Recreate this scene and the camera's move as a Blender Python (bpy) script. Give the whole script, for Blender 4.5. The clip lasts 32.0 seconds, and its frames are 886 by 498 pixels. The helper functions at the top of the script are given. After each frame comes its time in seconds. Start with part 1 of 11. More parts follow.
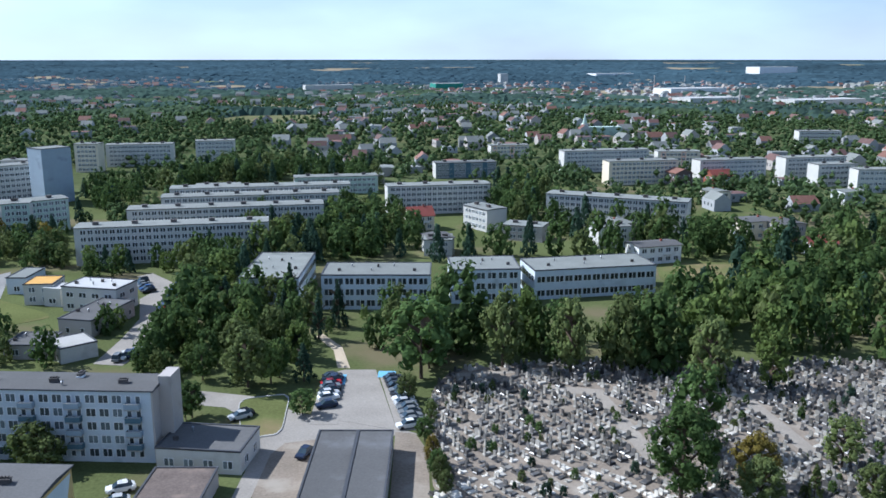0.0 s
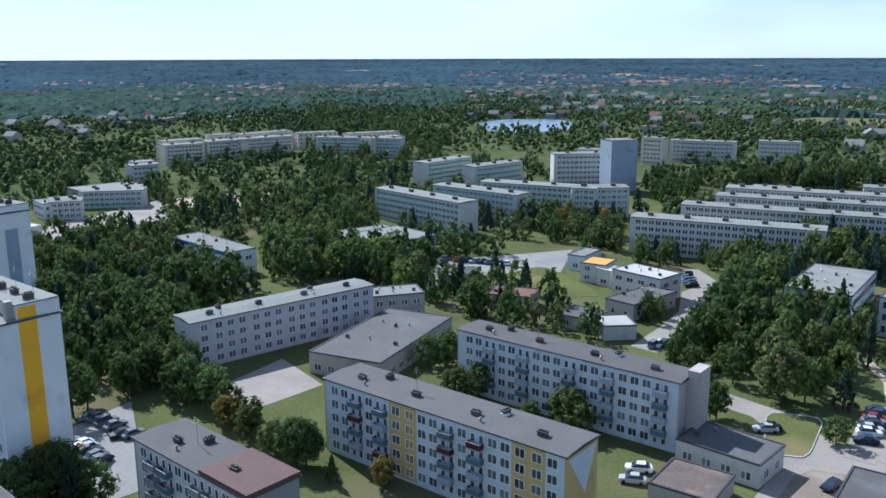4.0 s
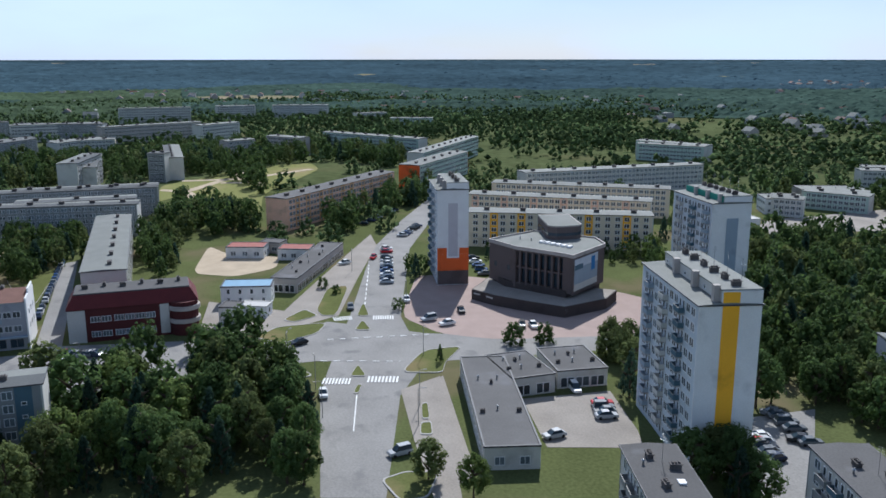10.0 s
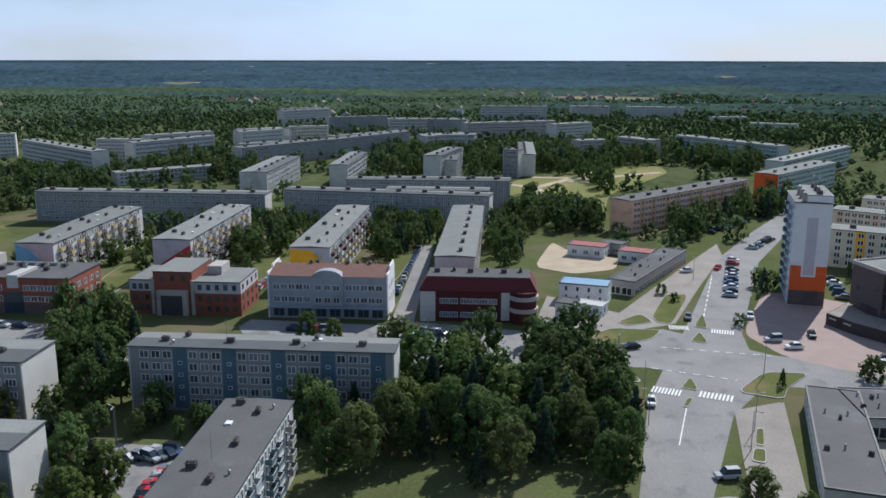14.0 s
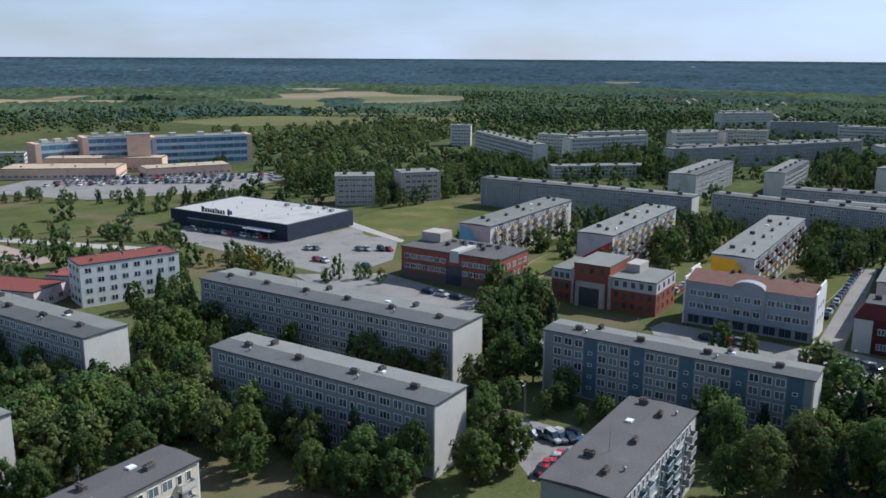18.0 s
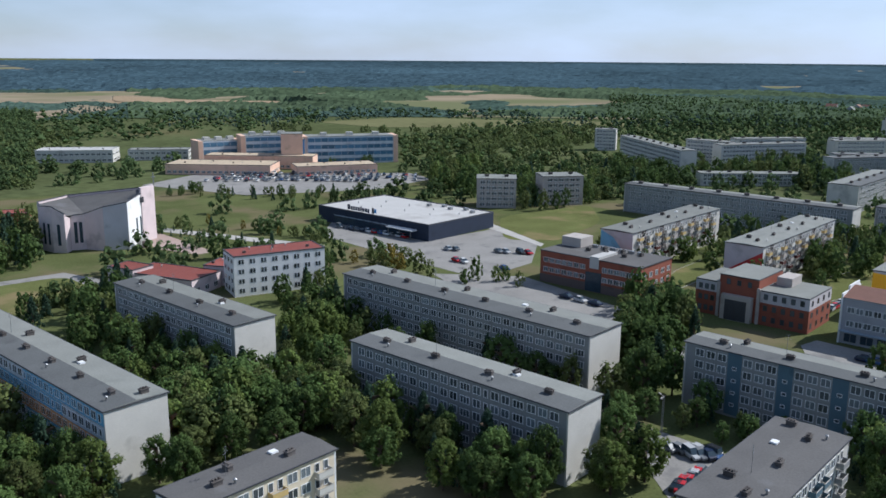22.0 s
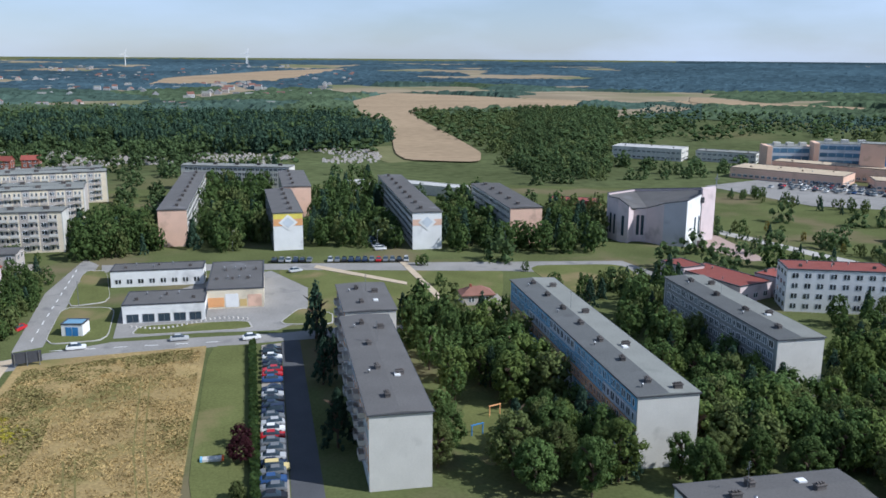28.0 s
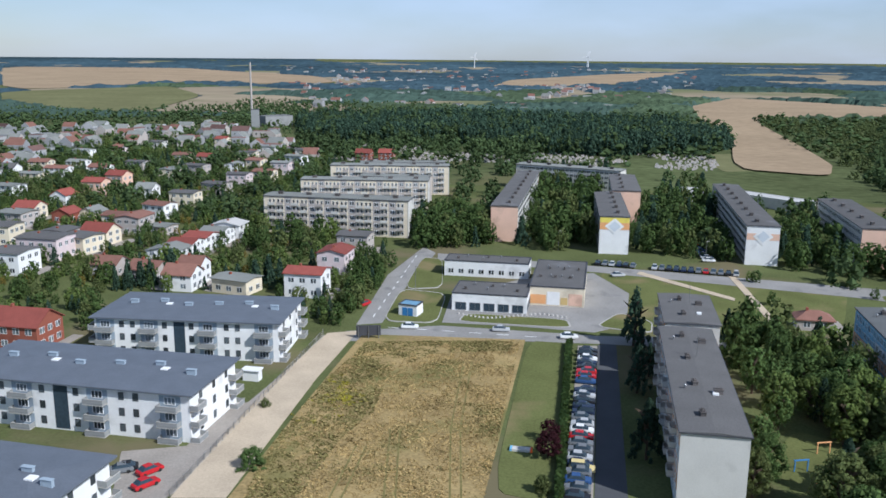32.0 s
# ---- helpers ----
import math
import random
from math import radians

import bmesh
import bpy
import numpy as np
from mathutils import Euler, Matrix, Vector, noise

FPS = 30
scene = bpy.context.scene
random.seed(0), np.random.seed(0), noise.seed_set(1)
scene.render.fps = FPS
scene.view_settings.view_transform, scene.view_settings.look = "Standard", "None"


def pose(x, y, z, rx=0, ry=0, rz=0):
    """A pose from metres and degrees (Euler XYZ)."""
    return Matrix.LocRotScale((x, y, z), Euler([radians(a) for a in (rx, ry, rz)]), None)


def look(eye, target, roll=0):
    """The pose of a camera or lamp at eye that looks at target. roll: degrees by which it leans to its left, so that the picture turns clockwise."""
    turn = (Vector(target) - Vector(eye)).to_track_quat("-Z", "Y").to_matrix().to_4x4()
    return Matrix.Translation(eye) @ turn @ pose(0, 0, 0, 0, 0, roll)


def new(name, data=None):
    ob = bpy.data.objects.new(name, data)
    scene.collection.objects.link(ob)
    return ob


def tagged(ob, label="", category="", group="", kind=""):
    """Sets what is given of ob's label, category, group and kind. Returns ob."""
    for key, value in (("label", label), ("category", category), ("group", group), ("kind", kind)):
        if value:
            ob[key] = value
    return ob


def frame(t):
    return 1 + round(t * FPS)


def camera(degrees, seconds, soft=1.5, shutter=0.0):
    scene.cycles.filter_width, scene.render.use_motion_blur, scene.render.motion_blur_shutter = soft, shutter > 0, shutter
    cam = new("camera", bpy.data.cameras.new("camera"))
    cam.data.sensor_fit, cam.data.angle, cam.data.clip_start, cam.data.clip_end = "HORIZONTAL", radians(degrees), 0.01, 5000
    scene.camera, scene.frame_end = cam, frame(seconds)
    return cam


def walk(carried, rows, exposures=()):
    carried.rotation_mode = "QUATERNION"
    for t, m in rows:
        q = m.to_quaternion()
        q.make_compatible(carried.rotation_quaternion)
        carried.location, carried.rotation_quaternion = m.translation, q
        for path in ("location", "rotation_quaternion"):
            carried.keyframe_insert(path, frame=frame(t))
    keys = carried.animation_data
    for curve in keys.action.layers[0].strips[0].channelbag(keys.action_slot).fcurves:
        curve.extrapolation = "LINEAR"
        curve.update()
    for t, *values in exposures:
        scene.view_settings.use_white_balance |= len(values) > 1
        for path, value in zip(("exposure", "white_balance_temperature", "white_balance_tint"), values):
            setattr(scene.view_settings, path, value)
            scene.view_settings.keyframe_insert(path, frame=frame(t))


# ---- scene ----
cam = camera(54.58, 32.0, soft=1.65)
ROWS = [
    (0.0, -11.00, -12.69, -0.02),
    (0.5, -6.75, -12.70, -0.05),
    (1.0, -2.98, -12.71, -0.07),
    (1.5, 1.83, -12.72, -0.10),
    (2.0, 6.72, -12.73, -0.13),
    (2.5, 12.10, -12.74, -0.15),
    (3.0, 16.45, -12.74, -0.17),
    (3.5, 20.89, -12.75, -0.18),
    (5.5, 39.55, -12.69, -0.17),
    (6.0, 45.27, -12.69, -0.15),
    (6.5, 49.80, -12.71, -0.13),
    (7.0, 54.99, -12.73, -0.12),
    (7.5, 58.70, -12.74, -0.11),
    (8.0, 64.22, -12.75, -0.11),
    (8.5, 68.97, -12.75, -0.10),
    (9.0, 70.55, -12.73, -0.08),
    (9.5, 70.84, -12.72, -0.06),
    (10.0, 71.31, -12.70, -0.03),
    (10.5, 71.85, -12.69, 0.00),
    (11.0, 72.11, -12.68, 0.04),
    (11.5, 75.96, -12.67, 0.06),
    (12.0, 81.38, -12.67, 0.08),
    (12.5, 83.16, -12.67, 0.09),
    (13.0, 86.00, -12.66, 0.10),
    (13.5, 90.63, -12.65, 0.10),
    (14.0, 94.30, -12.64, 0.10),
    (14.5, 97.83, -12.65, 0.13),
    (16.5, 112.03, -12.71, 0.30),
    (17.0, 115.47, -12.72, 0.34),
    (17.5, 118.86, -12.72, 0.36),
    (18.0, 122.48, -12.73, 0.36),
    (18.5, 124.67, -12.72, 0.37),
    (19.0, 125.77, -12.71, 0.37),
    (19.5, 126.37, -12.69, 0.38),
    (20.0, 126.70, -12.66, 0.39),
    (20.5, 127.04, -12.64, 0.40),
    (21.0, 127.75, -12.62, 0.41),
    (21.5, 129.68, -12.61, 0.41),
    (22.0, 131.98, -12.61, 0.42),
    (22.5, 133.75, -12.62, 0.42),
    (23.0, 136.40, -12.63, 0.42),
    (23.5, 139.10, -12.65, 0.42),
    (24.0, 142.22, -12.67, 0.42),
    (24.5, 144.88, -12.69, 0.42),
    (26.5, 158.26, -12.73, 0.43),
    (27.0, 161.91, -12.73, 0.43),
    (27.5, 165.71, -12.72, 0.42),
    (28.0, 168.54, -12.72, 0.41),
    (28.5, 171.22, -12.71, 0.39),
    (29.0, 173.98, -12.70, 0.38),
    (29.5, 175.68, -12.69, 0.37),
    (30.0, 177.91, -12.68, 0.36),
    (30.5, 180.94, -12.67, 0.37),
    (31.0, 183.75, -12.66, 0.39),
    (31.5, 187.07, -12.66, 0.43),
    (32.0, 190.46, -12.67, 0.48),
]
walk(cam, [(t, pose(0, 0, 68.0, 90 + pitch, 0, yaw) @ pose(0, 0, 0, 0, 0, roll)) for t, yaw, pitch, roll in ROWS], [(0.0, 0.47, 5350, 9), (3.0, 0.50, 5350, 9), (6.0, 0.38, 5480, 10), (9.0, 0.18, 5600, 10), (13.0, 0.06, 5780, 10), (16.5, -0.03, 5760, 10), (19.0, 0.07, 5760, 10), (23.0, 0.09, 5780, 10), (28.0, 0.14, 5640, 10), (32.0, 0.10, 5640, 10)])

EYE = 68.0
world_sun = (42.0, 62.0)  # elevation, and azimuth to the left of +y, in degrees


# ---- light ----
world = bpy.data.worlds.new("sky")
scene.world = world
world.use_nodes = True
wn = world.node_tree.nodes
wl = world.node_tree.links
sky = wn.new("ShaderNodeTexSky")
sky.sky_type = "NISHITA"
sky.sun_disc = False
sky.sun_elevation = radians(world_sun[0])
sky.sun_rotation = radians(-world_sun[1])
sky.air_density, sky.dust_density, sky.ozone_density = 1.0, 0.25, 3.0
wtc = wn.new("ShaderNodeTexCoord")
wmap = wn.new("ShaderNodeMapping")
wmap.inputs["Scale"].default_value = (1.0, 1.0, 3.5)
wnoise = wn.new("ShaderNodeTexNoise")
wnoise.inputs["Scale"].default_value = 2.6
wnoise.inputs["Detail"].default_value = 7.0
wramp = wn.new("ShaderNodeMapRange")
for slot, value in (("From Min", 0.38), ("From Max", 0.68), ("To Min", 0.45), ("To Max", 0.97)):
    wramp.inputs[slot].default_value = value
wsep = wn.new("ShaderNodeSeparateXYZ")
whaze = wn.new("ShaderNodeMapRange")
for slot, value in (("From Min", 0.07), ("From Max", 0.45), ("To Min", 1.0), ("To Max", 0.42)):
    whaze.inputs[slot].default_value = value
wmul = wn.new("ShaderNodeMath")
wmul.operation = "MULTIPLY"
wmix = wn.new("ShaderNodeMixRGB")
wmix.inputs[2].default_value = (10.6, 12.4, 15.6, 1)
wl.new(wtc.outputs["Generated"], wmap.inputs["Vector"])
wl.new(wtc.outputs["Generated"], wsep.inputs[0])
wl.new(wsep.outputs["Z"], whaze.inputs["Value"])
wl.new(wmap.outputs["Vector"], wnoise.inputs["Vector"])
wl.new(wnoise.outputs["Fac"], wramp.inputs["Value"])
wdot = wn.new("ShaderNodeVectorMath")
wdot.operation = "DOT_PRODUCT"
wdot.inputs[1].default_value = (-math.sin(radians(world_sun[1])), math.cos(radians(world_sun[1])), 0)
wside = wn.new("ShaderNodeMapRange")
for slot, value in (("From Min", -0.9), ("From Max", 0.5), ("To Min", 0.42), ("To Max", 1.0)):
    wside.inputs[slot].default_value = value
wmul2 = wn.new("ShaderNodeMath")
wmul2.operation = "MULTIPLY"
wl.new(wtc.outputs["Generated"], wdot.inputs[0])
wl.new(wdot.outputs["Value"], wside.inputs["Value"])
wl.new(wside.outputs[0], wmul2.inputs[0])
wl.new(wramp.outputs[0], wmul2.inputs[1])
wl.new(wmul2.outputs[0], wmul.inputs[0])
wl.new(whaze.outputs[0], wmul.inputs[1])
wl.new(wmul.outputs[0], wmix.inputs[0])
wl.new(sky.outputs["Color"], wmix.inputs[1])
wl.new(wmix.outputs["Color"], wn["Background"].inputs["Color"])
wn["Background"].inputs["Strength"].default_value = 0.066

sun_data = bpy.data.lights.new("sun", "SUN")
sun_data.energy, sun_data.angle, sun_data.color = 5.0, radians(0.6), (1.0, 0.94, 0.85)
sun = new("sun", sun_data)
az, el = radians(world_sun[1]), radians(world_sun[0])
sun_way = Vector((-math.sin(az) * math.cos(el), math.cos(az) * math.cos(el), math.sin(el)))
sun.matrix_world = look(sun_way * 300, (0, 0, 0))


# ---- materials ----
def mat(name, color, rough=0.8, var=0.25, scale=0.6, fine=6.0, bump=0.0, metal=0.0, per_object=0.0, per_island=0.0, stain=None, gloss=0.3, thin=0.0):
    """A procedural surface: a base colour with coarse and fine variation, relief, and variation from piece to piece."""
    m = bpy.data.materials.new(name)
    m.use_nodes = True
    nt = m.node_tree
    n, l = nt.nodes, nt.links
    b = n["Principled BSDF"]
    b.inputs["Specular IOR Level"].default_value = gloss
    b.inputs["Roughness"].default_value, b.inputs["Metallic"].default_value = rough, metal
    tc = n.new("ShaderNodeTexCoord")
    coarse, grain = n.new("ShaderNodeTexNoise"), n.new("ShaderNodeTexNoise")
    coarse.inputs["Scale"].default_value, grain.inputs["Scale"].default_value = scale, fine
    coarse.inputs["Detail"].default_value, grain.inputs["Detail"].default_value = 5.0, 4.0
    add = n.new("ShaderNodeMath")
    add.operation = "ADD"
    for tex, slot in ((coarse, 0), (grain, 1)):
        l.new(tc.outputs["Object"], tex.inputs["Vector"])
        l.new(tex.outputs["Fac"], add.inputs[slot])
    span = n.new("ShaderNodeMapRange")
    span.inputs["From Min"].default_value, span.inputs["From Max"].default_value = 0.6, 1.4
    span.inputs["To Min"].default_value, span.inputs["To Max"].default_value = 1 - var, 1 + var
    l.new(add.outputs[0], span.inputs["Value"])
    value = span.outputs[0]
    for amount, node, socket in ((per_object, "ShaderNodeObjectInfo", "Random"), (per_island, "ShaderNodeNewGeometry", "Random Per Island")):
        if amount:
            src, rng, mul = n.new(node), n.new("ShaderNodeMapRange"), n.new("ShaderNodeMath")
            rng.inputs["To Min"].default_value, rng.inputs["To Max"].default_value = 1 - amount, 1 + amount
            mul.operation = "MULTIPLY"
            l.new(src.outputs[socket], rng.inputs["Value"])
            l.new(value, mul.inputs[0])
            l.new(rng.outputs[0], mul.inputs[1])
            value = mul.outputs[0]
    hsv = n.new("ShaderNodeHueSaturation")
    hsv.inputs["Color"].default_value = (*color, 1)
    l.new(value, hsv.inputs["Value"])
    colour = hsv.outputs["Color"]
    if stain:
        tex, ramp, mix = n.new("ShaderNodeTexNoise"), n.new("ShaderNodeValToRGB"), n.new("ShaderNodeMixRGB")
        tex.inputs["Scale"].default_value, tex.inputs["Detail"].default_value = stain[3], 8.0
        ramp.color_ramp.elements[0].position, ramp.color_ramp.elements[1].position = stain[4], stain[4] + 0.12
        mix.inputs[2].default_value = (*stain[:3], 1)
        l.new(tc.outputs["Object"], tex.inputs["Vector"])
        l.new(tex.outputs["Fac"], ramp.inputs["Fac"])
        l.new(ramp.outputs["Color"], mix.inputs[0])
        l.new(colour, mix.inputs[1])
        colour = mix.outputs["Color"]
    l.new(colour, b.inputs["Base Color"])
    if thin:
        leafy, blend = n.new("ShaderNodeBsdfTranslucent"), n.new("ShaderNodeMixShader")
        blend.inputs[0].default_value = thin
        l.new(colour, leafy.inputs["Color"])
        l.new(b.outputs[0], blend.inputs[1])
        l.new(leafy.outputs[0], blend.inputs[2])
        l.new(blend.outputs[0], n["Material Output"].inputs["Surface"])
    if bump:
        bp = n.new("ShaderNodeBump")
        bp.inputs["Strength"].default_value = bump
        bp.inputs["Distance"].default_value = 0.1
        l.new(grain.outputs["Fac"], bp.inputs["Height"])
        l.new(bp.outputs["Normal"], b.inputs["Normal"])
    return m


M = {}
M["grass"] = mat("grass", (0.098, 0.113, 0.046), 0.95, 0.35, 0.05, 1.5, 0.5, stain=(0.15, 0.13, 0.075, 0.03, 0.52), gloss=0.0)
M["undergrowth"] = mat("undergrowth", (0.086, 0.102, 0.046), 0.95, 0.45, 0.012, 0.15, 0.3, stain=(0.12, 0.118, 0.058, 0.008, 0.56), gloss=0.0)
# far ground: the blue of distance haze is mixed into its base colour
M["far_ground_haze"] = mat("far_ground_haze", (0.034, 0.056, 0.066), 0.95, 0.3, 0.002, 0.02, 0, gloss=0.0)
M["lawn"] = mat("lawn", (0.120, 0.132, 0.050), 0.95, 0.3, 0.08, 2.0, 0.5, stain=(0.20, 0.165, 0.085, 0.05, 0.54), gloss=0.0)
M["park_grass"] = mat("park_grass", (0.20, 0.205, 0.08), 0.95, 0.25, 0.02, 0.8, 0.3, stain=(0.27, 0.23, 0.12, 0.02, 0.56), gloss=0.0)
M["meadow"] = mat("meadow", (0.30, 0.225, 0.105), 0.95, 0.45, 0.10, 1.6, 0.9, stain=(0.17, 0.155, 0.062, 0.05, 0.52), gloss=0.0)
M["straw"] = mat("straw", (0.38, 0.285, 0.13), 0.95, 0.45, 0.09, 0.7, 0.2, per_island=0.24, gloss=0.0)
M["sedge"] = mat("sedge", (0.20, 0.175, 0.072), 0.95, 0.35, 0.15, 2.0, 0.2, per_island=0.35, gloss=0.0)
M["earth_pale"] = mat("earth_pale", (0.30, 0.265, 0.225), 0.95, 0.25, 0.15, 2.5, 0.3, gloss=0.0)
M["weed"] = mat("weed", (0.30, 0.27, 0.03), 0.95, 0.3, 0.3, 2.0, 0.4, per_island=0.3, gloss=0.0)
M["field"] = mat("field", (0.31, 0.235, 0.155), 0.95, 0.2, 0.01, 0.12, 0.3, gloss=0.0)
M["field_green"] = mat("field_green", (0.15, 0.15, 0.075), 0.95, 0.25, 0.01, 0.1, 0.3, gloss=0.0)
M["asphalt"] = mat("asphalt", (0.255, 0.246, 0.232), 0.9, 0.24, 0.09, 2.2, 0.3, stain=(0.185, 0.18, 0.175, 0.16, 0.57), gloss=0.12)
# dark asphalt whose colour also holds part of the block's shade
M["asphalt_dark_shaded"] = mat("asphalt_dark_shaded", (0.085, 0.088, 0.095), 0.85, 0.2, 0.15, 4.0, 0.3, gloss=0.12)
M["paving"] = mat("paving", (0.29, 0.262, 0.23), 0.9, 0.24, 0.12, 2.5, 0.3, gloss=0.12)
M["pink_paving"] = mat("pink_paving", (0.35, 0.268, 0.235), 0.9, 0.15, 0.2, 4.0, 0.3, gloss=0.12)
M["concrete"] = mat("concrete", (0.40, 0.385, 0.36), 0.9, 0.18, 0.2, 3.0, 0.3, stain=(0.25, 0.24, 0.23, 0.3, 0.62), gloss=0.12)
M["sand"] = mat("sand", (0.46, 0.38, 0.28), 0.95, 0.2, 0.15, 3.0, 0.4, gloss=0.0)
M["line"] = mat("line", (0.72, 0.72, 0.70), 0.8, 0.15, 1.0, 8.0)
M["water"] = mat("water", (0.16, 0.21, 0.27), 0.3, 0.1, 0.01, 0.2)
M["roof_felt"] = mat("roof_felt", (0.115, 0.112, 0.11), 0.85, 0.18, 0.15, 3.0, 0.3, per_object=0.12, stain=(0.16, 0.16, 0.165, 0.12, 0.6), gloss=0.12)
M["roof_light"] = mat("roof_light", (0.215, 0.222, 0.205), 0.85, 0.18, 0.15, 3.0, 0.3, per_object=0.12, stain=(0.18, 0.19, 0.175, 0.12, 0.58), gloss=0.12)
M["roof_dark"] = mat("roof_dark", (0.115, 0.12, 0.12), 0.85, 0.2, 0.15, 3.0, 0.3, per_object=0.12, stain=(0.085, 0.088, 0.09, 0.12, 0.58), gloss=0.12)
M["roof_white"] = mat("roof_white", (0.46, 0.45, 0.43), 0.7, 0.1, 0.1, 2.0, 0.2, stain=(0.36, 0.345, 0.325, 0.08, 0.58))
M["roof_slate"] = mat("roof_slate", (0.115, 0.13, 0.155), 0.6, 0.15, 0.3, 3.0, 0.2)
M["roof_red"] = mat("roof_red", (0.24, 0.066, 0.050), 0.75, 0.2, 0.4, 4.0, 0.4, per_object=0.2)
M["roof_brown"] = mat("roof_brown", (0.20, 0.10, 0.075), 0.8, 0.2, 0.4, 4.0, 0.4, per_object=0.2)
M["roof_blue"] = mat("roof_blue", (0.16, 0.30, 0.42), 0.5, 0.15, 0.4, 4.0, 0.2)
M["roof_yellow"] = mat("roof_yellow", (0.60, 0.33, 0.07), 0.6, 0.12, 0.4, 4.0, 0.2)
M["roof_rusty"] = mat("roof_rusty", (0.15, 0.12, 0.105), 0.9, 0.3, 0.3, 3.0, 0.4, stain=(0.22, 0.17, 0.14, 0.3, 0.56), gloss=0.1)
M["earth"] = mat("earth", (0.24, 0.20, 0.16), 0.95, 0.3, 0.12, 2.0, 0.4, stain=(0.33, 0.29, 0.24, 0.12, 0.56), gloss=0.0)
M["joint"] = mat("joint", (0.24, 0.245, 0.25), 0.9, 0.3, 0.5, 4.0)
M["edge_dark"] = mat("edge_dark", (0.06, 0.062, 0.07), 0.6, 0.2, 0.5, 4.0)
M["chimney"] = mat("chimney", (0.10, 0.09, 0.085), 0.9, 0.3, 0.8, 5.0, 0.4, per_object=0.25)
WALLS = {
    "grey": (0.255, 0.262, 0.26), "pale": (0.55, 0.535, 0.495), "office": (0.33, 0.335, 0.36), "white": (0.74, 0.74, 0.73), "bluewhite": (0.55, 0.595, 0.64),
    "ochre": (0.55, 0.40, 0.17), "yellow": (0.92, 0.46, 0.03), "sky": (0.18, 0.42, 0.60), "apricot": (0.70, 0.36, 0.16),
    "peach": (0.72, 0.48, 0.36), "cream": (0.68, 0.60, 0.46), "pink": (0.62, 0.52, 0.52), "teal": (0.09, 0.15, 0.19),
    "brick": (0.26, 0.085, 0.055), "dark_stone_shaded": (0.065, 0.052, 0.05), "maroon": (0.085, 0.022, 0.022), "brown": (0.125, 0.098, 0.093), "salmon": (0.84, 0.50, 0.34), "school": (0.57, 0.62, 0.67), "navy": (0.025, 0.035, 0.06),
    "green": (0.05, 0.26, 0.20), "orange": (0.72, 0.13, 0.03), "lilac": (0.51, 0.49, 0.51), "red": (0.45, 0.05, 0.05),
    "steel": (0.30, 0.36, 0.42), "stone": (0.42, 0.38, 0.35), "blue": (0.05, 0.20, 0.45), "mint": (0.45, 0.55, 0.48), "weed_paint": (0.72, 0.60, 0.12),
}
for key, colour in WALLS.items():
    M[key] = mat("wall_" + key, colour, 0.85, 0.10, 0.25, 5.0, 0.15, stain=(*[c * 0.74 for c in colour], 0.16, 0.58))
M["hospital_glass"] = mat("hospital_glass", (0.10, 0.20, 0.30), 0.15, 0.2, 0.3, 2.0, per_object=0.25)
M["frame_white"] = mat("frame_white", (0.75, 0.76, 0.76), 0.5, 0.06, 1.0, 6.0)
M["metal"] = mat("metal", (0.30, 0.31, 0.32), 0.45, 0.15, 1.0, 6.0, metal=0.8)
M["rubber"] = mat("rubber", (0.02, 0.02, 0.02), 0.8, 0.15, 2.0, 9.0)
M["bark"] = mat("bark", (0.09, 0.065, 0.045), 0.95, 0.3, 1.0, 6.0, 0.6)
M["leaf"] = mat("leaf", (0.096, 0.148, 0.048), 0.7, 0.3, 0.25, 3.0, 0, per_object=0.30, per_island=0.30, gloss=0.04, thin=0.42)
M["leaf_olive"] = mat("leaf_olive", (0.132, 0.162, 0.058), 0.7, 0.3, 0.25, 3.0, 0, per_object=0.30, per_island=0.30, gloss=0.04, thin=0.42)
M["leaf_bright"] = mat("leaf_bright", (0.14, 0.19, 0.055), 0.7, 0.3, 0.25, 3.0, 0, per_object=0.25, per_island=0.30, gloss=0.04, thin=0.42)
M["leaf_gold"] = mat("leaf_gold", (0.20, 0.16, 0.04), 0.7, 0.3, 0.25, 3.0, 0, per_object=0.25, per_island=0.30, gloss=0.04, thin=0.42)
M["leaf_plum"] = mat("leaf_plum", (0.05, 0.018, 0.022), 0.7, 0.3, 0.25, 3.0, 0, per_island=0.45, gloss=0.04, thin=0.42)
M["needle"] = mat("needle", (0.050, 0.086, 0.056), 0.75, 0.3, 0.25, 3.0, 0, per_object=0.25, per_island=0.30, gloss=0.04, thin=0.42)
M["wood_near"] = mat("wood_near", (0.096, 0.140, 0.060), 0.8, 0.5, 0.012, 0.3, 0, per_island=0.30, gloss=0.0, thin=0.5)
M["wood_scrub"] = mat("wood_scrub", (0.135, 0.17, 0.068), 0.8, 0.5, 0.015, 0.3, 0, per_island=0.35, gloss=0.0, thin=0.5)
# these two woods carry distance haze as blue in the base colour
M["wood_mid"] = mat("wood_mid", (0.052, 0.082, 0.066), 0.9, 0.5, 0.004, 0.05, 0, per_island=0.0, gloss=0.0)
M["wood_far_haze"] = mat("wood_far_haze", (0.046, 0.077, 0.096), 0.95, 0.5, 0.0012, 0.02, 0, per_island=0.0, gloss=0.0)
M["wood_plain"] = mat("wood_plain", (0.060, 0.086, 0.050), 0.9, 0.5, 0.006, 0.06, 0, gloss=0.0)
M["far_field"] = mat("far_field", (0.26, 0.215, 0.15), 0.95, 0.3, 0.002, 0.01, 0, stain=(0.15, 0.16, 0.085, 0.003, 0.50), gloss=0.0)
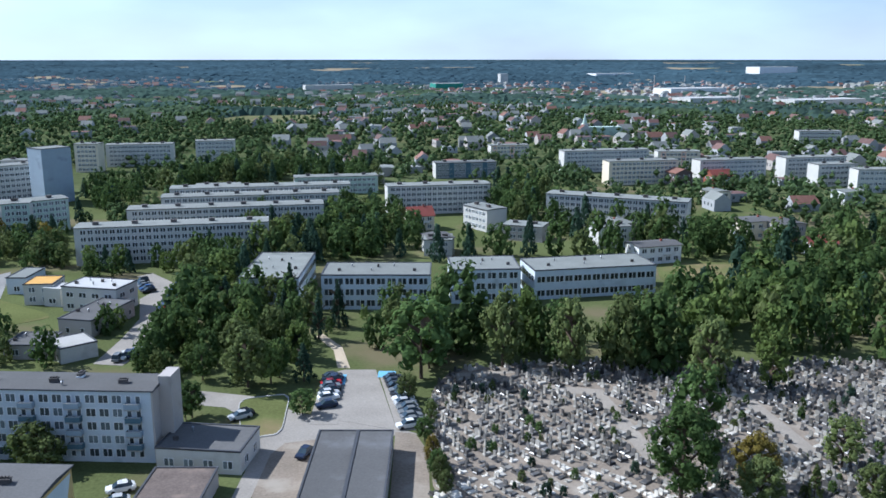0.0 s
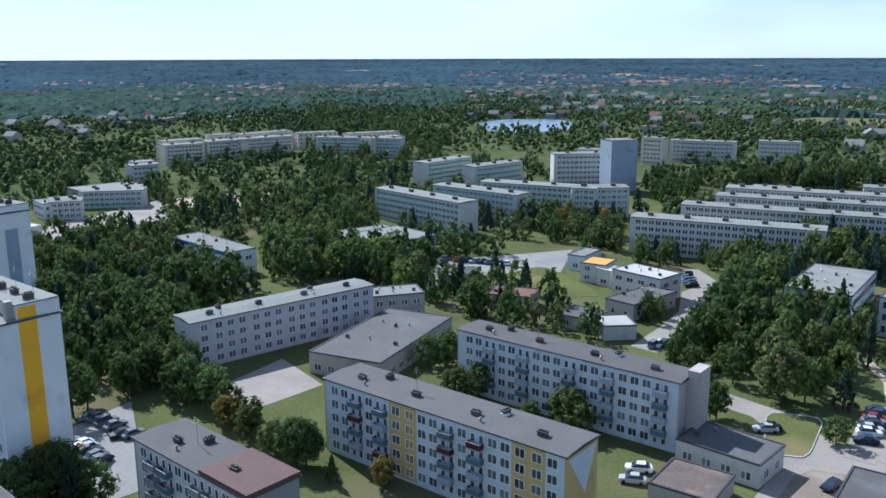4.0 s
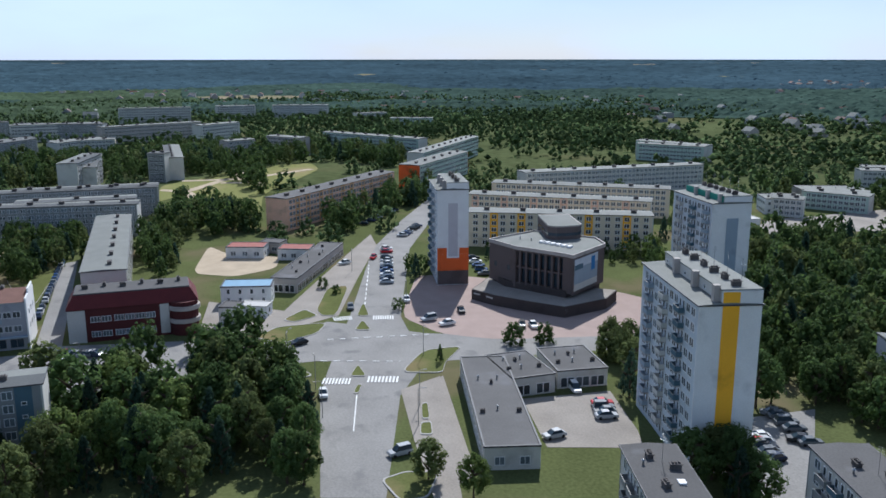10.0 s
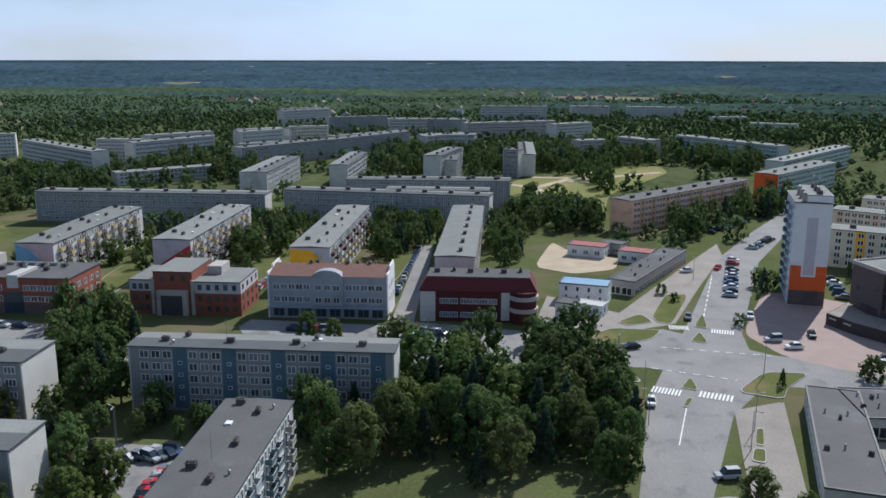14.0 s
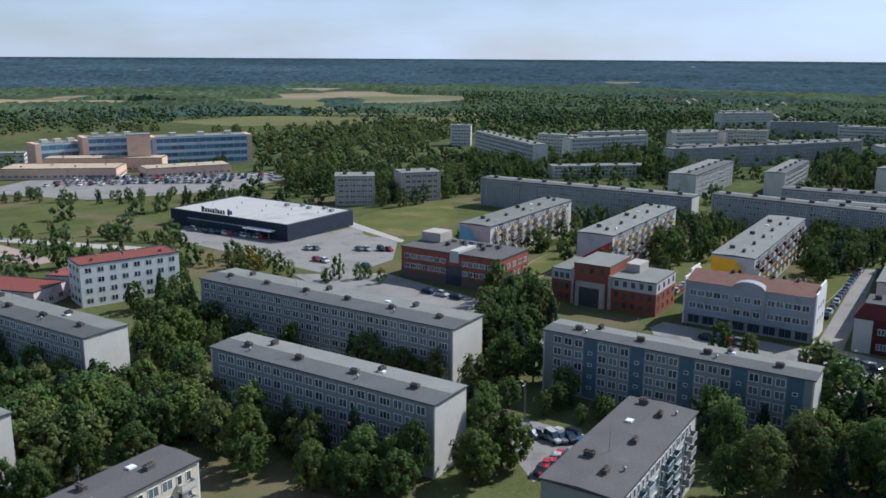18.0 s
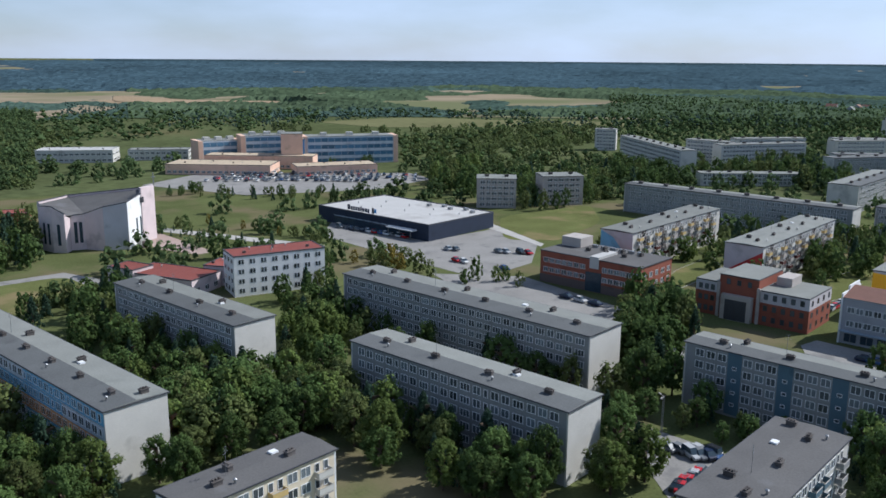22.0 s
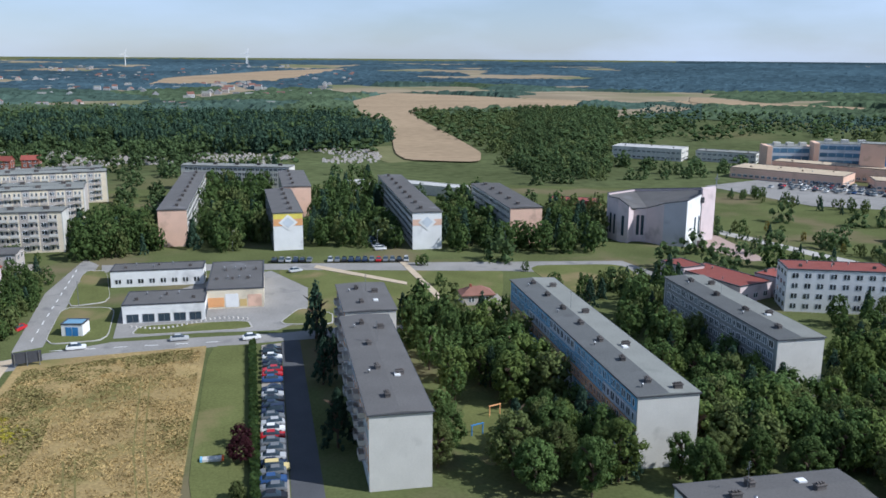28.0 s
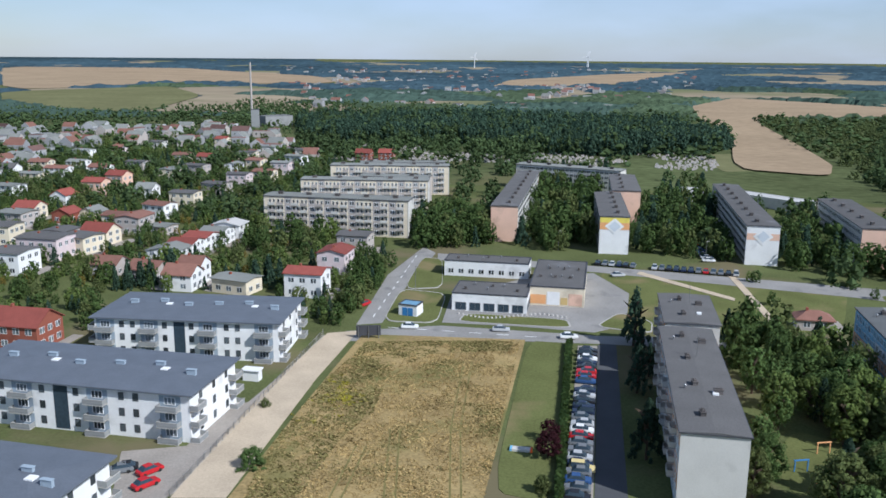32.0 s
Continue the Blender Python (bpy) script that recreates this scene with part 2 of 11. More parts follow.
glass = mat("window_glass", (0.085, 0.10, 0.11), 0.12, 0.2, 0.5, 2.0, 0, per_object=0.6, per_island=0.6)
M["glass"] = glass
M["shopglass"] = mat("shop_glass", (0.04, 0.06, 0.08), 0.1, 0.2, 0.5, 2.0)


# ---- mesh helpers ----
def bm_box(bm, x0, y0, z0, x1, y1, z1, slot=0):
    v = [bm.verts.new(p) for p in ((x0, y0, z0), (x1, y0, z0), (x1, y1, z0), (x0, y1, z0), (x0, y0, z1), (x1, y0, z1), (x1, y1, z1), (x0, y1, z1))]
    for q in ((3, 2, 1, 0), (4, 5, 6, 7), (0, 1, 5, 4), (1, 2, 6, 5), (2, 3, 7, 6), (3, 0, 4, 7)):
        bm.faces.new([v[i] for i in q]).material_index = slot


def bm_prism(bm, pts, z0, z1, slot=0):
    """An upright prism over a polygon that runs anticlockwise."""
    lo, hi = [bm.verts.new((x, y, z0)) for x, y in pts], [bm.verts.new((x, y, z1)) for x, y in pts]
    k = len(pts)
    bm.faces.new(hi).material_index = slot
    bm.faces.new(lo[::-1]).material_index = slot
    for i in range(k):
        bm.faces.new((lo[i], lo[(i + 1) % k], hi[(i + 1) % k], hi[i])).material_index = slot


def bm_cylinder(bm, x, y, z0, z1, r0, r1, n=8, slot=0):
    a = [bm.verts.new((x + r0 * math.cos(6.2832 * i / n), y + r0 * math.sin(6.2832 * i / n), z0)) for i in range(n)]
    b = [bm.verts.new((x + r1 * math.cos(6.2832 * i / n), y + r1 * math.sin(6.2832 * i / n), z1)) for i in range(n)]
    for i in range(n):
        bm.faces.new((a[i], a[(i + 1) % n], b[(i + 1) % n], b[i])).material_index = slot
    bm.faces.new(b).material_index = slot
    bm.faces.new(a[::-1]).material_index = slot


def mesh_of(name, bm, *mats):
    me = bpy.data.meshes.new(name)
    bm.to_mesh(me)
    bm.free()
    for m in mats:
        me.materials.append(M[m] if isinstance(m, str) else m)
    return me


def put(name, mesh, parent=None, x=0, y=0, z=0, turn=0.0, label=""):
    ob = new(name, mesh)
    ob.location, ob.rotation_euler = (x, y, z), (0, 0, radians(turn))
    if parent:
        ob.parent = parent
    if label:
        ob["label"] = label
    return ob


def part(name, bm, material, parent, label=""):
    return put(name, mesh_of(name, bm, *(material if isinstance(material, tuple) else (material,))), parent, label=label)


def box_part(name, parent, material, x0, y0, z0, x1, y1, z1, label=""):
    bm = bmesh.new()
    bm_box(bm, x0, y0, z0, x1, y1, z1)
    return part(name, bm, material, parent, label)


def thing(name, label, category, x, y, turn=0.0, group="", kind="", z=0.0):
    ob = new(name)
    ob.location, ob.rotation_euler = (x, y, z), (0, 0, radians(turn))
    return tagged(ob, label, category, group, kind)


FOOT, PAVED = [], []  # footprints and paved ground, on which no tree grows


def inside(px, py, poly):
    hit, j = False, len(poly) - 1
    for i in range(len(poly)):
        (xi, yi), (xj, yj) = poly[i], poly[j]
        if (yi > py) != (yj > py) and px < (xj - xi) * (py - yi) / (yj - yi) + xi:
            hit = not hit
        j = i
    return hit


def footprint(x, y, turn, length, width, margin=1.5):
    FOOT.append((x, y, math.cos(radians(turn)), math.sin(radians(turn)), length / 2 + margin, width / 2 + margin))


def free(x, y, margin=0.0, paved=True):
    for cx, cy, c, s, hl, hw in FOOT:
        dx, dy = x - cx, y - cy
        if abs(dx * c + dy * s) < hl + margin and abs(dy * c - dx * s) < hw + margin:
            return False
    return not (paved and any(inside(x, y, p) for p in PAVED))


# ---- ground ----
def ground_height(r):
    """The land lies level round the town and rises gently towards the horizon."""
    k = min(max((r - 1800) / 3150, 0), 1)
    return 46 * k ** 1.6


bm = bmesh.new()
rings = [0, 60, 130, 220, 330, 460, 620, 820, 1080, 1400, 1800, 2200, 2600, 3000, 3400, 3800, 4200, 4600, 4960]
loops = []
for r in rings:
    if r == 0:
        loops.append([bm.verts.new((0, 0, 0))])
        continue
    loops.append([bm.verts.new((r * math.cos(6.2832 * i / 96), r * math.sin(6.2832 * i / 96), ground_height(r))) for i in range(96)])
for a, b in zip(loops, loops[1:]):
    for i in range(96):
        j = (i + 1) % 96
        face = bm.faces.new((a[0], b[i], b[j]) if len(a) == 1 else (a[i], b[i], b[j], a[j]))
        # slot 1, past 1450 m, is ground coloured with haze blue
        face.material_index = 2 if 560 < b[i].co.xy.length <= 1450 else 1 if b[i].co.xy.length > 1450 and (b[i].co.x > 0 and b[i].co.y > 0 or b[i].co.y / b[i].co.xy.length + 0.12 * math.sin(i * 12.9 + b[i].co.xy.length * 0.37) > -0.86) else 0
ground = tagged(put("ground", mesh_of("ground", bm, "grass", "far_ground_haze", "undergrowth")), "worn grass and bare earth between the houses", "ground", kind="structure")

LAYER = [0.0]


def smooth_loop(pts, times=2, cut=0.13):
    """Rounds the corners of a polygon by cutting them off."""
    for _ in range(times):
        out = []
        for i in range(len(pts)):
            (ax, ay), (bx, by) = pts[i], pts[(i + 1) % len(pts)]
            out += [(ax * (1 - cut) + bx * cut, ay * (1 - cut) + by * cut), (ax * cut + bx * (1 - cut), ay * cut + by * (1 - cut))]
        pts = out
    return pts


def patch(name, material, pts, label, category, z=0.03, paved=True, kind="structure"):
    """A thin flat piece of paving, lawn or field on the ground, over a polygon."""
    LAYER[0] = (LAYER[0] + 0.0043) % 0.0617
    area = sum(pts[i - 1][0] * pts[i][1] - pts[i][0] * pts[i - 1][1] for i in range(len(pts)))
    if area < 0:
        pts = pts[::-1]
    if category in ("lawn", "ground", "plaza", "field", "lake"):
        pts = smooth_loop(pts)
    bm = bmesh.new()
    r = max(math.hypot(*p) for p in pts)
    zz = z + LAYER[0]
    if r > 1500:
        lo = [bm.verts.new((x, y, ground_height(math.hypot(x, y)) + 1.0)) for x, y in pts]
        bm.faces.new(lo)
    else:
        bm_prism(bm, pts, -0.2, zz)
    if paved:
        PAVED.append(pts)
    return tagged(part(name, bm, material, None), label, category, kind=kind)

# ---- windows, balconies and roof fittings shared by the buildings ----
def window_mesh(name, w, h, bars=1, sash="frame_white", pane="glass"):
    """A window unit that faces -y, in one piece: frame, mullions and recessed panes. Its origin is the middle of its lower edge, on the wall."""
    bm = bmesh.new()
    f, n = 0.09, bars + 1
    xs = [-w / 2]
    for i in range(n):
        xs += [-w / 2 + w * i / n + (f if i == 0 else f / 2), -w / 2 + w * (i + 1) / n - (f if i == n - 1 else f / 2)]
    xs.append(w / 2)
    zs = [0, f, h - f, h]
    v = [[bm.verts.new((x, -0.07, z)) for z in zs] for x in xs]
    for i in range(len(xs) - 1):
        for j in range(3):
            q = [v[i][j], v[i + 1][j], v[i + 1][j + 1], v[i][j + 1]]
            if j == 1 and i % 2 == 1:
                p = [bm.verts.new((k.co.x, -0.02, k.co.z)) for k in q]
                bm.faces.new(p).material_index = 1
                for k in range(4):
                    bm.faces.new((q[k], q[(k + 1) % 4], p[(k + 1) % 4], p[k]))
            else:
                bm.faces.new(q)
    rim = [v[i][0] for i in range(len(xs))] + [v[-1][1], v[-1][2]] + [v[i][3] for i in range(len(xs) - 1, -1, -1)] + [v[0][2], v[0][1]]
    low = [bm.verts.new((k.co.x * 1.01, 0.02, k.co.z)) for k in rim]
    for k in range(len(rim)):
        bm.faces.new((rim[(k + 1) % len(rim)], rim[k], low[k], low[(k + 1) % len(rim)]))
    return mesh_of(name, bm, sash, pane)


WIN = {
    "two": window_mesh("window_two", 1.75, 1.55), "wide": window_mesh("window_wide", 2.2, 1.45, 2), "one": window_mesh("window_one", 0.9, 1.45, 0),
    "low": window_mesh("window_low", 0.9, 0.7, 0), "school": window_mesh("window_school", 2.4, 1.9, 3), "dark": window_mesh("window_dark", 1.1, 1.5, 0, "edge_dark"),
    "band": window_mesh("window_band", 5.2, 1.7, 4), "shop": window_mesh("window_shop", 3.0, 2.2, 1, "metal", "shopglass"),
}


def balcony_mesh(name, panel, w=2.6, d=1.1):
    bm = bmesh.new()
    bm_box(bm, -w / 2, -d, -0.12, w / 2, 0.0, 0.03)
    bm_box(bm, -w / 2, -d, 0.12, w / 2, -d + 0.05, 1.02, 1)
    bm_box(bm, -w / 2, -d + 0.05, 0.12, -w / 2 + 0.05, -0.02, 1.02, 1)
    bm_box(bm, w / 2 - 0.05, -d + 0.05, 0.12, w / 2, -0.02, 1.02, 1)
    bm_box(bm, -w / 2, -d - 0.03, 1.02, w / 2, -d + 0.07, 1.08)
    return mesh_of(name, bm, "concrete", panel)


BAL = {k: balcony_mesh("balcony_" + k, k) for k in ("steel", "grey", "teal", "maroon", "ochre", "pale", "white", "stone")}


def chimney_mesh():
    bm = bmesh.new()
    bm_box(bm, -0.72, -0.4, 0, 0.72, 0.4, 0.78)
    bm_box(bm, -0.85, -0.5, 0.78, 0.85, 0.5, 0.9)
    for x in (-0.45, 0, 0.45):
        bm_box(bm, x - 0.12, -0.22, 0.9, x + 0.12, 0.22, 1.15)
    return mesh_of("chimney", bm, "chimney")


def vent_mesh():
    bm = bmesh.new()
    bm_cylinder(bm, 0, 0, 0, 0.7, 0.16, 0.16, 8)
    bm_cylinder(bm, 0, 0, 0.7, 0.9, 0.3, 0.08, 8)
    return mesh_of("roof_vent", bm, "metal")


def aerial_mesh():
    bm = bmesh.new()
    bm_cylinder(bm, 0, 0, 0, 4.2, 0.04, 0.03, 6)
    for z, w in ((3.2, 0.7), (3.6, 0.5), (4.0, 0.35)):
        bm_box(bm, -w, -0.02, z, w, 0.02, z + 0.04)
    return mesh_of("aerial", bm, "metal")


CHIMNEY, VENT, AERIAL = chimney_mesh(), vent_mesh(), aerial_mesh()
HATCH = bmesh.new()
bm_box(HATCH, -0.6, -0.5, 0, 0.6, 0.5, 0.35)
HATCH = mesh_of("roof_hatch", HATCH, "frame_white")

SIDES = {"front": 0, "right": 90, "back": 180, "left": 270}


def on_side(side, length, width, u, out=0.0):
    """The place on a wall: u runs along it from its middle, as seen from outside to the right; out is the distance from the wall."""
    if side == "front":
        return u, -width / 2 - out
    if side == "back":
        return -u, width / 2 + out
    if side == "right":
        return length / 2 + out, u
    return -length / 2 - out, -u


def add_windows(root, side, length, width, spots, near):
    """spots: (kind, u, z). Near the camera each window is a part of its own; else they are one mesh."""
    if near:
        for kind, u, z in spots:
            x, y = on_side(side, length, width, u)
            put("window", WIN[kind], root, x, y, z, SIDES[side])
        return
    GLAZING.setdefault(root, []).append((side, length, width, spots))


GLAZING = {}


def glaze_all():
    """The windows of the farther buildings, one mesh a building."""
    size = {"two": (1.75, 1.55), "wide": (2.2, 1.45), "one": (0.9, 1.45), "low": (0.9, 0.7), "school": (2.4, 1.9), "dark": (1.1, 1.5), "band": (5.2, 1.7), "shop": (3.0, 2.2)}
    for root, runs in GLAZING.items():
        verts, faces, slots = [], [], []

        def rect(x, y, c, s, a, b, z0, z1, out, slot):
            k = len(verts)
            for u, z in ((a, z0), (b, z0), (b, z1), (a, z1)):
                verts.append((x + u * c + out * s, y + u * s - out * c, z))
            faces.append((k, k + 1, k + 2, k + 3))
            slots.append(slot)

        for side, length, width, spots in runs:
            c, s = math.cos(radians(SIDES[side])), math.sin(radians(SIDES[side]))
            for kind, u, z in spots:
                w, h = size[kind]
                x, y = on_side(side, length, width, u)
                rect(x, y, c, s, -w / 2, w / 2, z, z + h, 0.03, 0)
                n = 2 if w > 1.2 else 1
                for i in range(n):
                    rect(x, y, c, s, -w / 2 + w * i / n + 0.1, -w / 2 + w * (i + 1) / n - 0.1, z + 0.12, z + h - 0.12, 0.05, 1)
        me = bpy.data.meshes.new("glazing")
        me.from_pydata(verts, [], faces)
        me.materials.append(M["frame_white"])
        me.materials.append(M["glass"])
        me.polygons.foreach_set("material_index", slots)
        tagged(put("glazing", me, root), kind="stuff")


# how each style of block looks: walls, end walls, column pattern of windows, balconies
STYLE = {
    "grey": dict(two_tone=True, wall="grey", end="pale", cols="22w2122w2", roof="roof_light"),
    "greyteal": dict(two_tone=True, wall="grey", end="pale", cols="222t222t", strip="teal", roof="roof_light"),
    "sky": dict(two_tone=True, wall="bluewhite", end="pale", cols="22122122", bands=("sky", "apricot"), roof="roof_light"),
    "apricot": dict(wall="bluewhite", end="pale", cols="2B2212B2", bands=("apricot", "peach"), bal="pale", roof="roof_felt"),
    "whitebal": dict(wall="bluewhite", end="ochre", cols="22B2Bss22B2B22ss", bal=("teal", "steel", "teal", "maroon"), strip="ochre", roof="roof_felt"),
    "bluebal": dict(wall="bluewhite", end="stone", cols="22B22B2", bal=("teal", "steel"), roof="roof_felt"),
    "greybal": dict(wall="pale", end="grey", cols="2BB22BB2", bal=("grey", "teal", "steel"), roof="roof_felt"),
    "creambal": dict(wall="cream", end="white", cols="2B22B2", bal=("pale", "ochre", "pale"), roof="roof_felt"),
    "palebal": dict(wall="pale", end="stone", cols="BsB2BsB2", strip="brown", bal=("maroon", "pale", "ochre", "stone"), roof="roof_light"),
    "loggia": dict(wall="cream", end="pale", cols="BBsBBsBs", strip="stone", bal=("stone", "ochre", "pale"), roof="roof_light"),
    "plain": dict(wall="stone", end="stone", cols="w2w2w2", roof="roof_light"),
    "pale": dict(wall="pale", end="pale", cols="2222", roof="roof_light"),
    "peachrow": dict(wall="cream", end="pale", cols="s2222", strip="peach", roof="roof_light"),
    "yellowrow": dict(wall="cream", end="pale", cols="nnsnnsnnnnnnsnnnsnn", strip="yellow", roof="roof_light"),
    "orangerow": dict(wall="salmon", end="salmon", cols="22s22s2", strip="apricot", roof="roof_light"),
    "orangeend": dict(wall="mint", end="orange", cols="2222", roof="roof_light"),
    "pinkend": dict(wall="pale", end="peach", cols="2222", roof="roof_felt"),
    "green": dict(wall="mint", end="pale", cols="2222", roof="roof_light"),
    "tower": dict(wall="bluewhite", end="white", cols="2B22B2", bal=("steel", "teal", "pale"), roof="roof_light"),
    "dorm": dict(wall="lilac", end="lilac", cols="nn2nn2", roof="roof_light"),
    "cream": dict(wall="cream", end="cream", cols="2222", roof="roof_light"),
}
CELL = {"n": ("two", 3.5), "2": ("two", 2.3), "w": ("wide", 3.1), "1": ("one", 1.7), "B": ("one", 3.4), "t": ("low", 2.8), "s": ("two", 2.9), "d": ("dark", 2.3)}


def apartment(label, x, y, turn, length, width, h, storeys, style, near=False, group="", chimneys=True, roof="", end="", name="apartment_block"):
    st = STYLE[style]
    root = thing(name, label, "building", x, y, turn, group)
    footprint(x, y, turn, length, width)
    hl, hw = length / 2, width / 2
    box_part("wall", root, st["wall"], -hl + 0.3, -hw, -0.5, hl - 0.3, hw, h - 0.25)
    for sx in (-1, 1):
        box_part("end_wall", root, end or st["end"], min(sx * hl, sx * (hl - 0.3)), -hw - 0.03, -0.5, max(sx * hl, sx * (hl - 0.3)), hw + 0.03, h - 0.25)
    bm = bmesh.new()
    bm_box(bm, -hl - 0.25, -hw - 0.35, h - 0.25, hl + 0.25, hw + 0.35, h - 0.02)
    part("roof_edge", bm, "edge_dark", root)
    bm = bmesh.new()
    ridge = 0.26
    pts = [(-hl - 0.15, -hw - 0.25, h - 0.02), (-hl - 0.15, 0, h + ridge), (-hl - 0.15, hw + 0.25, h - 0.02)]
    a = [bm.verts.new(p) for p in pts]
    b = [bm.verts.new((-p[0], p[1], p[2])) for p in pts]
    # two-tone roofs: front slope darker than the back one
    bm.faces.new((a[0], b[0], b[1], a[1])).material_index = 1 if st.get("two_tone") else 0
    bm.faces.new((a[1], b[1], b[2], a[2]))
    bm.faces.new((a[0], a[1], a[2]))
    bm.faces.new((b[2], b[1], b[0]))
    bm.faces.new((a[2], b[2], b[0], a[0]))
    rf = part("roof", bm, (roof or st["roof"], "roof_dark"), root)
    # columns of windows
    cols, row = [], st["cols"]
    u, i = -hl + 0.9, 0
    while True:
        kind, w = CELL[row[i % len(row)]]
        if u + w > hl - 0.6:
            break
        cols.append((row[i % len(row)], kind, u + w / 2, w))
        u += w
        i += 1
    slack = (hl - 0.6 - u) / 2
    fh = (h - 1.0) / storeys
    bals = st.get("bal", "pale")
    bals = (bals,) if isinstance(bals, str) else bals
    for side in ("front", "back"):
        spots, show = [], near and side == "front"
        for ch, kind, cu, w in cols:
            cu = cu + slack
            if side == "back":
                cu = -cu
            if ch in "st" and "strip" in st:
                bx, by = on_side(side, length, width, cu)
                o = 0.02
                y0, y1 = (by - o, by + 0.01) if side == "front" else (by - 0.01, by + o)
                box_part("facade_strip", root, st["strip"], bx - w / 2, y0, 0.4, bx + w / 2, y1, h - 0.3)
            for k in range(storeys):
                z = 0.95 + k * fh
                if ch == "t":
                    z += fh * 0.5
                    if k == storeys - 1:
                        continue
                spots.append((kind, cu + (0 if ch != "B" else -0.8), z))
                if ch == "B":
                    spots.append(("one", cu + 0.8, z))
                    if show and k > 0:
                        bx, by = on_side(side, length, width, cu)
                        put("balcony", BAL[bals[(k * 3 + int(cu + 99)) % len(bals)]], root, bx, by, z - 0.75, SIDES[side])
        if "bands" in st:
            for k in range(1, storeys):
                tone = st["bands"][0] if k != 2 else st["bands"][1]
                z = 0.55 + k * fh
                y0, y1 = (-hw - 0.02, -hw + 0.01) if side == "front" else (hw - 0.01, hw + 0.02)
                step = length / 5
                for j in range(5):
                    if (j * 2 + k) % 3 == 2 and k != 2:
                        continue
                    box_part("facade_panel", root, tone, -hl + 0.4 + j * step, y0, z, min(-hl + 0.4 + (j + 1) * step - 0.15, hl - 0.35), y1, z + fh - 0.2)
        add_windows(root, side, length, width, spots, show)
        if side == "front" and "bal" in st and not near:
            rest = bmesh.new()
            for ch, kind, cu, w in cols:
                if ch == "B":
                    for k in range(1, storeys):
                        u, z = cu + slack, 0.2 + k * fh
                        bm_box(rest, u - 1.4, -hw - 1.1, z - 0.12, u + 1.4, -hw - 0.01, z + 0.03)
                        bm_box(rest, u - 1.4, -hw - 1.1, z + 0.1, u + 1.4, -hw - 1.03, z + 1.05, 1 + (k + int(u)) % 2)
            tagged(part("balcony_front", rest, ("concrete", bals[0], "pale"), root), kind="stuff")
    if near and st.get("two_tone"):
        bm = bmesh.new()
        for k in range(1, storeys + 1):
            z = 0.35 + k * fh
            bm_box(bm, -hl + 0.31, -hw - 0.012, z, hl - 0.31, -hw + 0.01, z + 0.08)
        for i in range(1, int(length / 4.8)):
            u = -hl + i * 4.8
            bm_box(bm, u, -hw - 0.012, 0.2, u + 0.07, -hw + 0.01, h - 0.3)
        tagged(part("panel_joints", bm, "joint", root), kind="stuff")
    if chimneys:
        k = max(2, int(length / 11))
        rest = bmesh.new()
        for i in range(k):
            cx = -hl + length * (i + 0.5) / k
            if not near:
                bm_box(rest, cx - 0.95, -hw * 0.25 - 0.5, h, cx + 0.95, -hw * 0.25 + 0.5, h + 1.05)
                bm_box(rest, cx - 1.1, -hw * 0.25 - 0.62, h + 1.05, cx + 1.1, -hw * 0.25 + 0.62, h + 1.2)
                continue
            put("chimney", CHIMNEY, rf, cx, -hw * 0.25, h, 8 * math.sin(i * 7.1))
            if near and i % 2 == 0:
                put("chimney", CHIMNEY, rf, cx + 3.5, hw * 0.45, h + 0.05, 90)
                put("roof_vent", VENT, rf, cx + 2.0, -hw * 0.6, h)
        if not near:
            tagged(part("roof_plant", rest, "chimney", rf), kind="stuff")
        else:
            rest.free()
            put("roof_hatch", HATCH, rf, hl * 0.4, hw * 0.35, h + 0.1)
            put("aerial", AERIAL, rf, -hl * 0.3, hw * 0.1, h + 0.2, 30)
    return root


